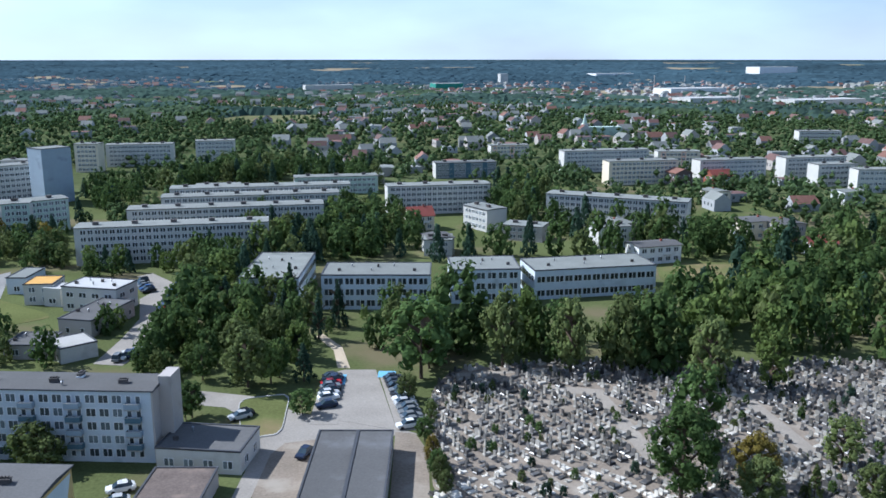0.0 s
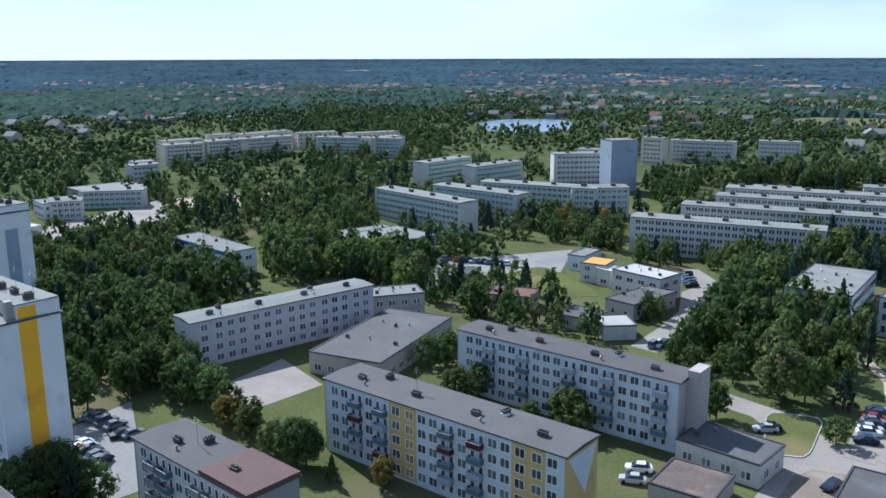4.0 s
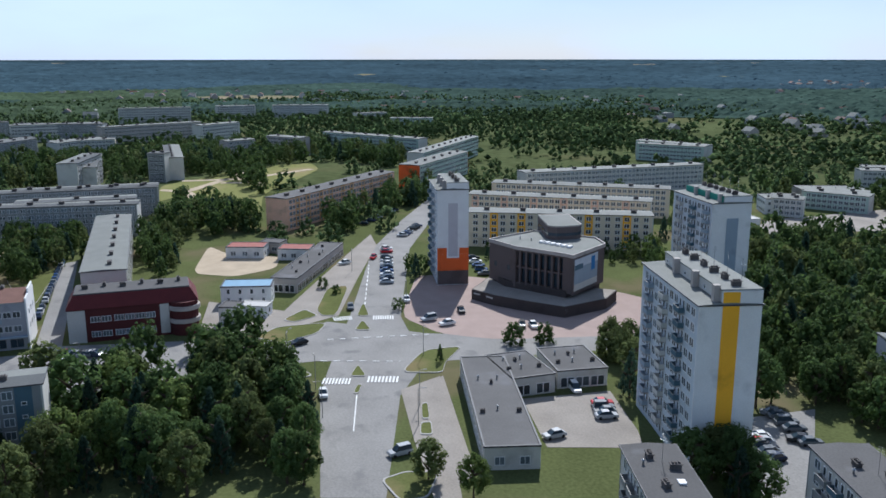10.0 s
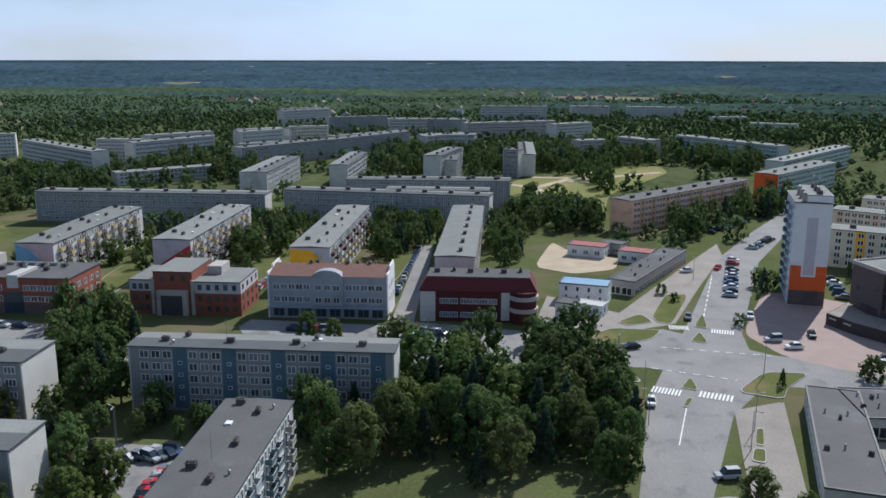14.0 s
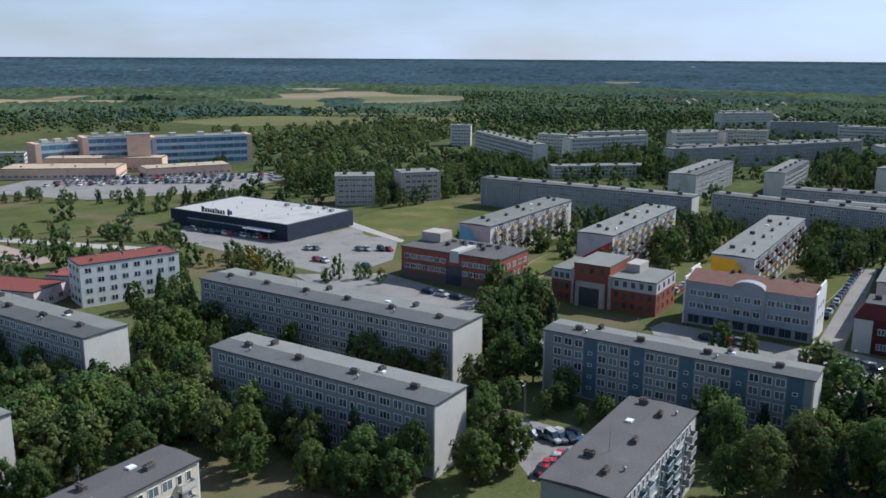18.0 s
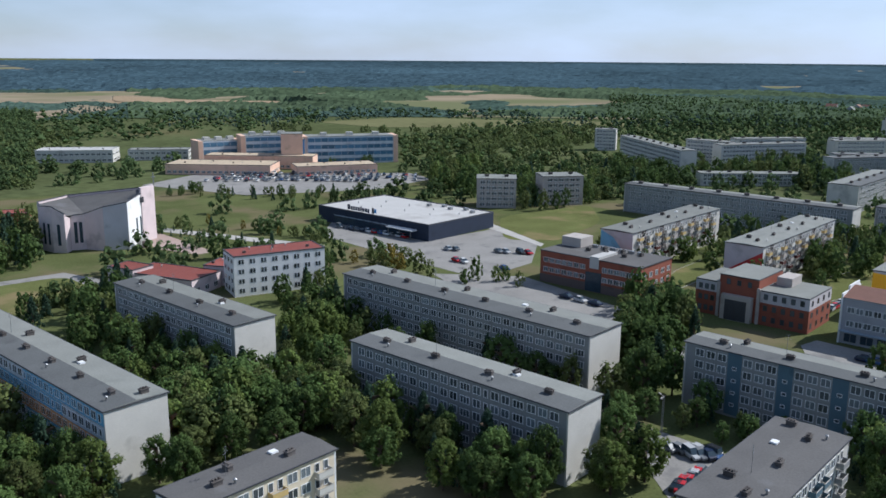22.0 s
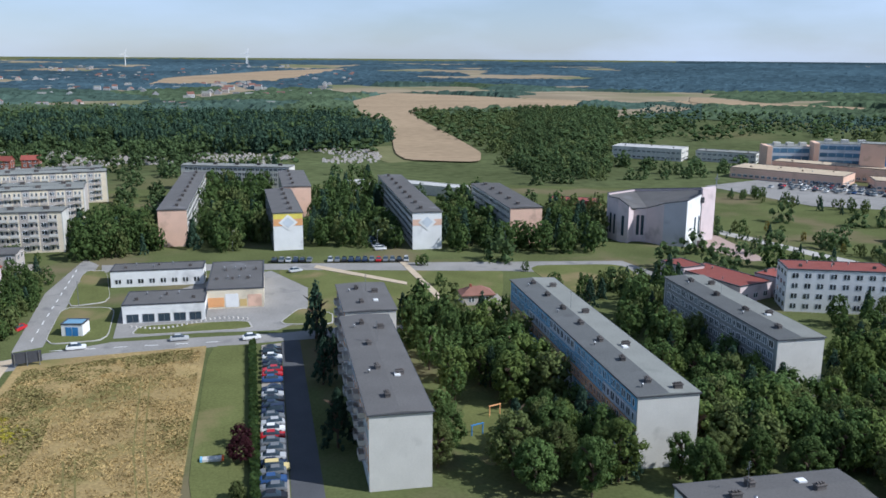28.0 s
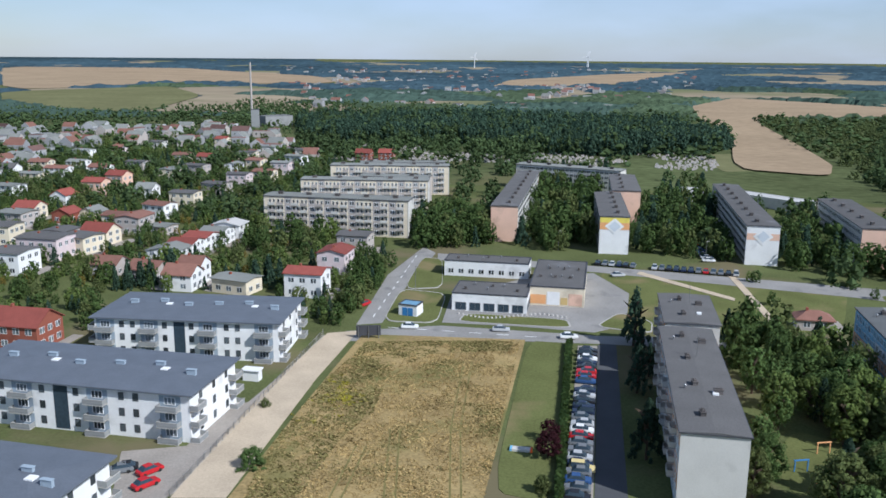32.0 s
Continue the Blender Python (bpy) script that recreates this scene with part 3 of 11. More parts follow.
def hall(label, x, y, turn, length, width, h, wall="pale", roof="roof_felt", kind="two", rows=1, gap=3.2, near=False, vents=3, name="low_building", group="", band="", rim=""):
    """A flat-roofed building with a parapet and rows of windows on all sides."""
    root = thing(name, label, "building", x, y, turn, group)
    footprint(x, y, turn, length, width)
    hl, hw = length / 2, width / 2
    box_part("wall", root, wall, -hl, -hw, -0.5, hl, hw, h - 0.2)
    bm = bmesh.new()
    for a in ((-hl - 0.12, -hw - 0.12, hl + 0.12, -hw + 0.22), (-hl - 0.12, hw - 0.22, hl + 0.12, hw + 0.12), (-hl - 0.12, -hw + 0.22, -hl + 0.22, hw - 0.22), (hl - 0.22, -hw + 0.22, hl + 0.12, hw - 0.22)):
        bm_box(bm, a[0], a[1], h - 0.2, a[2], a[3], h + 0.12)
    part("parapet", bm, rim or ("edge_dark" if roof != "roof_white" else "pale"), root)
    rf = box_part("roof", root, roof, -hl + 0.22, -hw + 0.22, h - 0.2, hl - 0.22, hw - 0.22, h - 0.03)
    if band:
        for s, (a, b, c, d) in enumerate(((-hl - 0.03, -hw - 0.03, hl + 0.03, -hw), (-hl - 0.03, hw, hl + 0.03, hw + 0.03))):
            box_part("facade_band", root, band, a, b, h - 1.2, c, d, h - 0.25)
    fh = (h - 0.6) / max(rows, 1)
    w = {"two": 1.5, "wide": 2.2, "school": 2.4, "band": 5.2, "shop": 3.0, "one": 0.9, "dark": 1.1, "low": 0.9}[kind]
    if rows:
        for side, span in (("front", length), ("back", length), ("left", width), ("right", width)):
            k = int((span - 1) / max(gap, w + 0.3))
            spots = [(kind, (i - (k - 1) / 2) * (span - 1) / k, (0.9 if kind != "shop" else 0.25) + r * fh) for r in range(rows) for i in range(k)]
            add_windows(root, side, length, width, spots, near and side in ("front", "right", "left"))
    for i in range(vents):
        put("chimney", CHIMNEY, rf, -hl * 0.7 + i * length * 0.7 / max(vents - 1, 1), hw * (0.3 if i % 2 else -0.35), h - 0.03, 90 * (i % 2)).scale = (0.6, 0.6, 0.7)
        put("roof_vent", VENT, rf, -hl * 0.5 + i * length * 0.6 / max(vents, 1), hw * (-0.3 if i % 2 else 0.4), h - 0.03)
    return root


HOUSES = []


def house(label, x, y, turn, length, width, h, wall="white", roof="roof_red", rise=2.2, rows=2, hip=False, group="houses", near=False):
    """A family house with a pitched or nearly flat roof, windows, a door, a balcony and a chimney."""
    root = thing("family_house", label, "house", x, y, turn, group)
    HOUSES.append((x, y, turn, length, width))
    footprint(x, y, turn, length, width, 0.8)
    hl, hw = length / 2, width / 2
    bm = bmesh.new()
    bm_box(bm, -hl, -hw, -0.5, hl, hw, h)
    if not hip:
        for sx in (-1, 1):
            xs = sorted((sx * hl, sx * (hl - 0.25)))
            a = [bm.verts.new((xs[0], yy, zz)) for yy, zz in ((-hw, h), (hw, h), (0, h + rise))]
            b = [bm.verts.new((xs[1], yy, zz)) for yy, zz in ((-hw, h), (hw, h), (0, h + rise))]
            bm.faces.new(a[::-1])
            bm.faces.new(b)
            for i in range(3):
                j = (i + 1) % 3
                bm.faces.new((a[i], a[j], b[j], b[i]))
    part("wall", bm, wall, root)
    bm = bmesh.new()
    o, t = 0.45, 0.22
    ins = hw if hip else 0.0
    drop = rise * o / hw
    for dz in (0, t):
        pass
    rl = [(-hl - o + (ins + o if hip else 0), 0, h + rise), (hl + o - (ins + o if hip else 0), 0, h + rise)]
    ee = [(-hl - o, -hw - o, h - drop), (hl + o, -hw - o, h - drop), (hl + o, hw + o, h - drop), (-hl - o, hw + o, h - drop)]
    up = [bm.verts.new((p[0], p[1], p[2] + t)) for p in rl + ee]
    dn = [bm.verts.new(p) for p in rl + ee]
    for q in ((2, 3, 1, 0), (4, 5, 0, 1)):
        bm.faces.new([up[i] for i in q])
        bm.faces.new([dn[i] for i in q[::-1]])
    if hip:
        bm.faces.new((up[3], up[4], up[1]))
        bm.faces.new((up[5], up[2], up[0]))
        bm.faces.new((dn[1], dn[4], dn[3]))
        bm.faces.new((dn[0], dn[2], dn[5]))
        rim = (2, 3, 4, 5)
    else:
        rim = (2, 3, 1, 4, 5, 0)
    for i in range(len(rim)):
        a, b = rim[i], rim[(i + 1) % len(rim)]
        bm.faces.new((dn[a], dn[b], up[b], up[a]))
    rf = part("roof", bm, roof, root)
    box_part("chimney", rf, "brick", hl * 0.3, -0.35, h, hl * 0.3 + 0.6, 0.35, h + rise + 0.8)
    fh = h / rows
    for side, span in (("front", length), ("back", length), ("left", width), ("right", width)):
        k = max(2, int(span / 3.2))
        spots = [("two", (i - (k - 1) / 2) * (span - 1) / k, 0.9 + r * fh) for r in range(rows) for i in range(k)]
        add_windows(root, side, length, width, spots, near and side in ("front", "right"))
    if rows > 1:
        bx = put("balcony", BAL["white"], root, hl * 0.3, -hw, fh + 0.1)
    box_part("door", root, "brown", -hl * 0.6, -hw - 0.04, 0, -hl * 0.6 + 1.0, -hw + 0.01, 2.05)
    return root


# ---- trees ----
def crown_mesh(name, seed, lumps, cards, leaf, shape, size, core=2):
    """A crown about 1 m wide and 1 m high: clumps of leaf cards round dark inner clumps, with an uneven outline."""
    rnd = random.Random(seed)
    verts, faces = [], []

    def quad(p, n, s, roll):
        n = n.normalized()
        u = n.orthogonal().normalized()
        v = n.cross(u)
        a, b = u * math.cos(roll) + v * math.sin(roll), v * math.cos(roll) - u * math.sin(roll)
        k = len(verts)
        for i, j in ((-1, -0.6), (1, -0.6), (0.75, 0.7), (-0.75, 0.7)):
            verts.append(tuple(p + a * (s * i) + b * (s * j) + n * (s * 0.25 * i * j)))
        faces.append((k, k + 1, k + 2, k + 3))

    spots = []
    for i in range(lumps):
        h = (i + 0.5) / lumps
        if shape == "round":
            r = 0.5 * math.sin(math.pi * min(0.97, 0.10 + 0.86 * h)) ** 0.65
        elif shape == "tall":
            r = 0.5 * (math.sin(math.pi * min(0.97, 0.12 + 0.82 * h)) ** 0.8)
        elif shape == "cone":
            r = 0.5 * (1 - h) ** 0.85 + 0.02
        else:
            r = 0.5 * math.sqrt(max(0.0, 1 - h * h * 0.85))
        a = i * 2.39996 + rnd.uniform(-0.5, 0.5)
        q = r * math.sqrt(rnd.uniform(0.35, 1.0)) * rnd.uniform(0.82, 1.12)
        spots.append(Vector((q * math.cos(a), q * math.sin(a), h + rnd.uniform(-0.04, 0.04))))
    for c in spots:
        lr = size * rnd.uniform(0.75, 1.3)
        out = Vector((c.x, c.y, (c.z - 0.42) * 0.8))
        if core and (core > 1 or rnd.random() < 0.5):
            k = len(verts)
            for d in ((1, 0, 0), (-1, 0, 0), (0, 1, 0), (0, -1, 0), (0, 0, 1), (0, 0, -1)):
                verts.append(tuple(c * 0.93 + Vector(d) * lr * 0.72 + Vector((0, 0, 0.02))))
            faces.extend((k + a, k + b, k + d) for a, b, d in ((0, 2, 4), (2, 1, 4), (1, 3, 4), (3, 0, 4), (2, 0, 5), (1, 2, 5), (3, 1, 5), (0, 3, 5)))
        for j in range(cards):
            d = Vector((rnd.gauss(0, 1), rnd.gauss(0, 1), rnd.gauss(0, 1) + 0.35)).normalized() + out * 1.2
            d.normalize()
            p = c + d * lr * rnd.uniform(0.7, 1.12)
            n = d * 1.3 + Vector((rnd.uniform(-0.6, 0.6), rnd.uniform(-0.6, 0.6), rnd.uniform(-0.3, 0.7)))
            quad(p, n, leaf * rnd.uniform(0.6, 1.35), rnd.uniform(0, 6.28))
    me = bpy.data.meshes.new(name)
    me.from_pydata(verts, [], faces)
    return me


def trunk_mesh(seed, limbs=6):
    """A tapered trunk with limbs that grow out of its sides, in one piece, for a tree 1 m high."""
    rnd = random.Random(seed)
    bm = bmesh.new()
    levels = [(-0.03, 0.028), (0.10, 0.022), (0.26, 0.019), (0.34, 0.017), (0.42, 0.014), (0.50, 0.012), (0.58, 0.010), (0.66, 0.008), (0.80, 0.004)]
    rings = []
    for z, r in levels:
        dx, dy = rnd.uniform(-0.006, 0.006), rnd.uniform(-0.006, 0.006)
        rings.append([bm.verts.new((dx + r * math.cos(6.2832 * i / 6), dy + r * math.sin(6.2832 * i / 6), z)) for i in range(6)])
    for k in range(len(levels) - 1):
        for i in range(6):
            q = (rings[k][i], rings[k][(i + 1) % 6], rings[k + 1][(i + 1) % 6], rings[k + 1][i])
            if k >= 2 and k - 2 < limbs and i == (k * 2 + k // 3) % 6:
                a = 6.2832 * (i + 0.5) / 6
                c = Vector((0.22 * math.cos(a), 0.22 * math.sin(a), levels[k][0] + 0.2))
                tip = [bm.verts.new(c + Vector((0.004 * u, 0.004 * v, 0))) for u, v in ((-1, -1), (1, -1), (1, 1), (-1, 1))]
                for j in range(4):
                    bm.faces.new((q[j], q[(j + 1) % 4], tip[(j + 1) % 4], tip[j]))
                bm.faces.new(tip)
            else:
                bm.faces.new(q)
    bm.faces.new(rings[-1])
    me = bpy.data.meshes.new("trunk")
    bm.to_mesh(me)
    bm.free()
    me.materials.append(M["bark"])
    return me


TRUNKS = [trunk_mesh(s) for s in range(3)]
CROWN = {}
for fine, lumps, cards, leaf, size in (("near", 70, 36, 0.0225, 0.112), ("mid", 38, 15, 0.040, 0.145), ("far", 22, 8, 0.072, 0.19)):
    for shape in ("round", "tall", "cone", "bush"):
        CROWN[fine, shape] = [crown_mesh("crown", 31 * s + len(shape), lumps if shape != "cone" else lumps + 20, cards, leaf if shape != "cone" else leaf * 0.9, shape, size if shape != "cone" else size * 0.62, 1 if fine == "far" else 2) for s in range(3)]
CROWN_OF = {}


def crown_of(fine, shape, s, leaf):
    key = (fine, shape, s, leaf)
    if key not in CROWN_OF:
        me = CROWN[fine, shape][s].copy()
        me.materials.append(M[leaf])
        CROWN_OF[key] = me
    return CROWN_OF[key]


TREE_LABEL = {
    "leaf": "leafy green tree with a dense rounded crown", "leaf_olive": "olive-green tree with a loose leafy crown", "leaf_bright": "bright green tree in full leaf",
    "leaf_gold": "tree turning yellow at the end of summer", "needle": "dark green conifer with a pointed crown", "leaf_plum": "small dark plum-red ornamental tree",
}
tree_count = [0]
TREES = []


def tree(x, y, h, leaf="leaf", shape="round", spread=0.75, group="trees between the blocks"):
    """Notes a tree; plant_trees() sets them all, the nearest as things of their own."""
    tree_count[0] += 1
    rnd = random.Random(tree_count[0])
    TREES.append((x * x + y * y, x, y, h, leaf, shape, h * spread * rnd.uniform(0.88, 1.12), group, rnd.randrange(3), rnd.uniform(0, 360)))


def plant_trees():
    left = {"deciduous_tree": 300, "conifer": 120, "shrub": 60}
    joined = {}
    for far, x, y, h, leaf, shape, w, group, s, turn in sorted(TREES):
        if not free(x, y, -1.2, False):
            continue
        name = {"bush": "shrub", "cone": "conifer"}.get(shape, "deciduous_tree")
        fine = "near" if far < 145 * 145 else "mid"
        low = 0.0 if shape == "bush" else 0.10 if shape == "cone" else 0.2
        left[name] -= 1
        if left[name] >= 0:
            if shape == "bush":
                ob = put("shrub", crown_of(fine, "bush", s, leaf), None, x, y, -0.1, turn)
                ob.scale = (w, w, h)
                tagged(ob, "yellowing shrub on the grass" if leaf == "leaf_gold" else "rounded green shrub on the grass", "shrub", group)
                continue
            ob = put(name, TRUNKS[s], None, x, y, 0, turn)
            ob.scale = (h, h, h)
            tagged(ob, TREE_LABEL[leaf], "tree", group)
            cr = put("crown", crown_of(fine, shape, s, leaf), ob, 0, 0, low)
            cr.scale = (w / h, w / h, (1 - low) * 0.97)
            continue
        key = ("mid" if far < 200 * 200 else "far", shape, s)
        if key not in SHAPE_OF:
            me = CROWN[key[0], shape][s]
            SHAPE_OF[key] = (np.array([tuple(q.co) for q in me.vertices]), [tuple(p.vertices) for p in me.polygons])
        v, f = SHAPE_OF[key]
        c, d = math.cos(radians(turn)), math.sin(radians(turn))
        q = np.empty_like(v)
        q[:, 0], q[:, 1], q[:, 2] = x + (v[:, 0] * c - v[:, 1] * d) * w, y + (v[:, 0] * d + v[:, 1] * c) * w, low * 0.4 * h + v[:, 2] * h * (1 - low * 0.4)
        vs, fs, n = joined.setdefault(leaf, ([], [], [0]))
        vs.append(q)
        fs.extend([tuple(k + n[0] for k in face) for face in f])
        n[0] += len(v)
    for leaf, (vs, fs, n) in joined.items():
        me = bpy.data.meshes.new("trees")
        me.from_pydata(np.concatenate(vs).tolist(), [], fs)
        me.materials.append(M[leaf])
        tagged(put("trees", me), TREE_LABEL[leaf] + ", among many", "trees", "trees between the blocks", "stuff")


SHAPE_OF = {}
KINDS = {
    "mixed": (("leaf", "round", 0.78), ("leaf", "round", 0.7), ("leaf", "tall", 0.6), ("leaf_olive", "round", 0.72), ("leaf_bright", "round", 0.7), ("needle", "cone", 0.52)),
    "dark": (("leaf", "round", 0.78), ("leaf", "tall", 0.6), ("leaf", "round", 0.7), ("leaf_olive", "tall", 0.6), ("needle", "cone", 0.52)),
    "olive": (("leaf_olive", "round", 0.75), ("leaf_olive", "tall", 0.6), ("leaf_gold", "round", 0.6), ("leaf", "round", 0.75)),
    "tall": (("leaf", "tall", 0.58), ("leaf", "round", 0.7), ("leaf_bright", "tall", 0.6), ("leaf_olive", "tall", 0.55)),
    "conifer": (("needle", "cone", 0.56), ("needle", "cone", 0.46)),
    "shrub": (("leaf", "bush", 1.0), ("leaf_olive", "bush", 1.1), ("leaf_bright", "bush", 1.0), ("leaf_gold", "bush", 1.0)),
}


def grove(pts, gap, hmin, hmax, kinds="mixed", seed=1, group="trees between the blocks", paved=True, margin=0.6):
    """Trees over a polygon of ground, none of them in a house or on a road."""
    rnd = random.Random(seed)
    x0, x1 = min(p[0] for p in pts), max(p[0] for p in pts)
    y0, y1 = min(p[1] for p in pts), max(p[1] for p in pts)
    row, y = 0, y0
    while y < y1:
        x = x0 + (gap / 2 if row % 2 else 0)
        while x < x1:
            px, py = x + rnd.uniform(-0.38, 0.38) * gap, y + rnd.uniform(-0.38, 0.38) * gap
            pick, hh = rnd.choice(KINDS[kinds]), rnd.uniform(hmin, hmax)
            if inside(px, py, pts) and free(px, py, margin, paved):
                tree(px, py, hh, pick[0], pick[1], pick[2], group)
            x += gap
        y += gap * 0.87
        row += 1


# ---- cars ----
CARS = {}
CAR_PAINT = {"white": (0.72, 0.72, 0.71), "silver": (0.42, 0.43, 0.44), "grey": (0.16, 0.17, 0.18), "black": (0.02, 0.021, 0.024), "red": (0.42, 0.02, 0.025), "blue": (0.035, 0.08, 0.20), "navy": (0.02, 0.03, 0.06), "yellow": (0.62, 0.50, 0.22)}


def car_mesh(paint, kind):
    """Body and cabin as lofted sections along the car, 4.3 m long, with the glass as its own mesh."""
    long_roof = kind == "van"
    sec = [(-2.12, 0.35, 0.66), (-2.0, 0.28, 0.80), (-1.2, 0.24, 0.88), (-0.85, 0.24, 0.92), (1.3, 0.24, 0.96), (1.85, 0.26, 0.92), (2.1, 0.34, 0.78)]
    bm = bmesh.new()
    prev = None
    for x, lo, hi in sec:
        w = 0.86 - (0.08 if abs(x) > 1.9 else 0)
        ring = [bm.verts.new((x, yy, zz)) for yy, zz in ((-w, lo), (w, lo), (w + 0.02, (lo + hi) / 2), (w - 0.06, hi), (-w + 0.06, hi), (-w - 0.02, (lo + hi) / 2))]
        if prev:
            for i in range(6):
                bm.faces.new((prev[i], prev[(i + 1) % 6], ring[(i + 1) % 6], ring[i]))
        else:
            bm.faces.new(ring[::-1])
        prev = ring
    bm.faces.new(prev)
    bm.normal_update()
    top = 1.46 if not long_roof else 1.75
    a, b, c, d = (-1.15, -0.35, 1.0 if not long_roof else 1.75, 1.75 if not long_roof else 1.95)
    bm_prism(bm, [(b, -0.6), (c, -0.6), (c, 0.6), (b, 0.6)], top - 0.03, top + 0.03)
    body = mesh_of("car_body", bm, mat("car_paint_" + paint, CAR_PAINT[paint], 0.25, 0.06, 0.5, 4.0))
    bm = bmesh.new()
    lo = [bm.verts.new((x, yy, 0.88)) for x, yy in ((a, -0.76), (d, -0.76), (d, 0.76), (a, 0.76))]
    hi = [bm.verts.new((x, yy, top - 0.02)) for x, yy in ((b, -0.6), (c, -0.6), (c, 0.6), (b, 0.6))]
    for i in range(4):
        bm.faces.new((lo[i], lo[(i + 1) % 4], hi[(i + 1) % 4], hi[i]))
    bm.faces.new(hi)
    cabin = mesh_of("car_glass", bm, "shopglass")
    return body, cabin


bm = bmesh.new()
ringa = [bm.verts.new((0.31 * math.cos(6.2832 * i / 12), -0.1, 0.31 * math.sin(6.2832 * i / 12))) for i in range(12)]
ringb = [bm.verts.new((0.31 * math.cos(6.2832 * i / 12), 0.1, 0.31 * math.sin(6.2832 * i / 12))) for i in range(12)]
for i in range(12):
    bm.faces.new((ringa[i], ringb[i], ringb[(i + 1) % 12], ringa[(i + 1) % 12]))
bm.faces.new(ringa)
bm.faces.new(ringb[::-1])
WHEEL = mesh_of("wheel", bm, "rubber")


PARKED = []


def car(x, y, turn, paint="silver", kind="car", group="parked cars"):
    PARKED.append((x * x + y * y, x, y, turn, paint, kind, group))


def park_cars():
    """Sets the cars, the nearest as things of their own with wheels, the far ones joined."""
    far_v, far_f, far_m = [], [], []
    mats = []
    for i, (far, x, y, turn, paint, kind, group) in enumerate(sorted(PARKED)):
        key = (paint, kind)
        if key not in CARS:
            CARS[key] = car_mesh(paint, kind)
        body, cabin = CARS[key]
        s = 1.05
        if i < 210:
            words = {"white": "white", "silver": "silver", "grey": "dark grey", "black": "black", "red": "red", "blue": "blue", "navy": "navy blue", "yellow": "pale yellow"}[paint]
            root = thing("van" if kind == "van" else "car", f"{words} {'van' if kind == 'van' else 'passenger car'} standing on the paving", "car", x, y, turn, group, z=0.1)
            root.scale = (s, s, s)
            put("body", body, root)
            put("glasshouse", cabin, root)
            if i < 70:
                for sx in (-1.32, 1.32):
                    for sy in (-0.78, 0.78):
                        put("wheel", WHEEL, root, sx, sy, 0.31)
            continue
        m = Matrix.Translation((x, y, 0.1)) @ Matrix.Rotation(radians(turn), 4, "Z") @ Matrix.Scale(s, 4)
        for me in (body, cabin):
            if me.materials[0] not in mats:
                mats.append(me.materials[0])
            k = len(far_v)
            far_v.extend(tuple(m @ v.co) for v in me.vertices)
            for p in me.polygons:
                far_f.append(tuple(k + j for j in p.vertices))
                far_m.append(mats.index(me.materials[0]))
    me = bpy.data.meshes.new("far_cars")
    me.from_pydata(far_v, [], far_f)
    for m in mats:
        me.materials.append(m)
    me.polygons.foreach_set("material_index", far_m)
    tagged(put("far_cars", me), "rows of far parked cars in many colours", "cars", "parked cars", "stuff")


def car_row(x0, y0, x1, y1, turn, n, seed=1, gaps=0.1, group="parked cars"):
    """n bays in a line from one point to another, most of them taken."""
    rnd = random.Random(seed)
    paints = ("white", "silver", "grey", "grey", "black", "black", "navy", "navy", "blue", "red", "silver", "grey")
    for i in range(n):
        if rnd.random() < gaps:
            continue
        k = (i + 0.5) / n
        car(x0 + (x1 - x0) * k, y0 + (y1 - y0) * k, turn + rnd.choice((0, 180)) + rnd.uniform(-2, 2), rnd.choice(paints), "van" if rnd.random() < 0.1 else "car", group)


# ---- the tower blocks' roofs and painted ends ----
def tower_trim(root, length, width, h, setback, rise, stripe):
    """The raised back half of a tower's roof with its lift houses, and the painted stripe on its end wall."""
    hl, hw = length / 2, width / 2
    y0 = -hw + setback
    lift = box_part("lift_house", root, "pale", -hl + 1.5, y0, h + 0.05, hl - 0.35, hw - 0.02, h + rise)
    rf = box_part("roof", root, "roof_light", -hl + 1.4, y0 - 0.15, h + rise, hl - 0.2, hw + 0.12, h + rise + 0.22)
    box_part("end_wall", root, "white", hl - 0.34, y0, h - 0.05, hl + 0.02, hw + 0.03, h + rise - 0.02)
    for i in range(6):
        x = -hl + 3 + i * (length - 6) / 5
        put("window", WIN["low"], lift, x, y0, h + 0.55)
        if i % 2:
            box_part("ventilation_shaft", root, "stone", x + 1.0, y0 - 1.1, h + 0.05, x + 2.0, y0 - 0.02, h + rise + 0.7)
        put("chimney", CHIMNEY, rf, x + 0.8, hw * 0.3, h + rise + 0.2, 90 * (i % 2))
        put("aerial", AERIAL, rf, x - 0.7, hw * (0.1 + 0.1 * i), h + rise + 0.2, 40 * i)
    if stripe:
        a, b, tone = stripe
        box_part("painted_stripe", root, tone, hl + 0.021, -hw + a, 0.3, hl + 0.05, -hw + b, h + rise - 0.05 if -hw + a >= y0 else h - 0.3, "yellow painted stripe down the end wall" if tone == "yellow" else "grey painted stripe down the end wall")


# ---- culture house ----
def prism_part(name, parent, material, pts, z0, z1, label=""):
    bm = bmesh.new()
    if sum(pts[i - 1][0] * pts[i][1] - pts[i][0] * pts[i - 1][1] for i in range(len(pts))) < 0:
        pts = pts[::-1]
    bm_prism(bm, pts, z0, z1)
    return part(name, bm, material, parent, label)


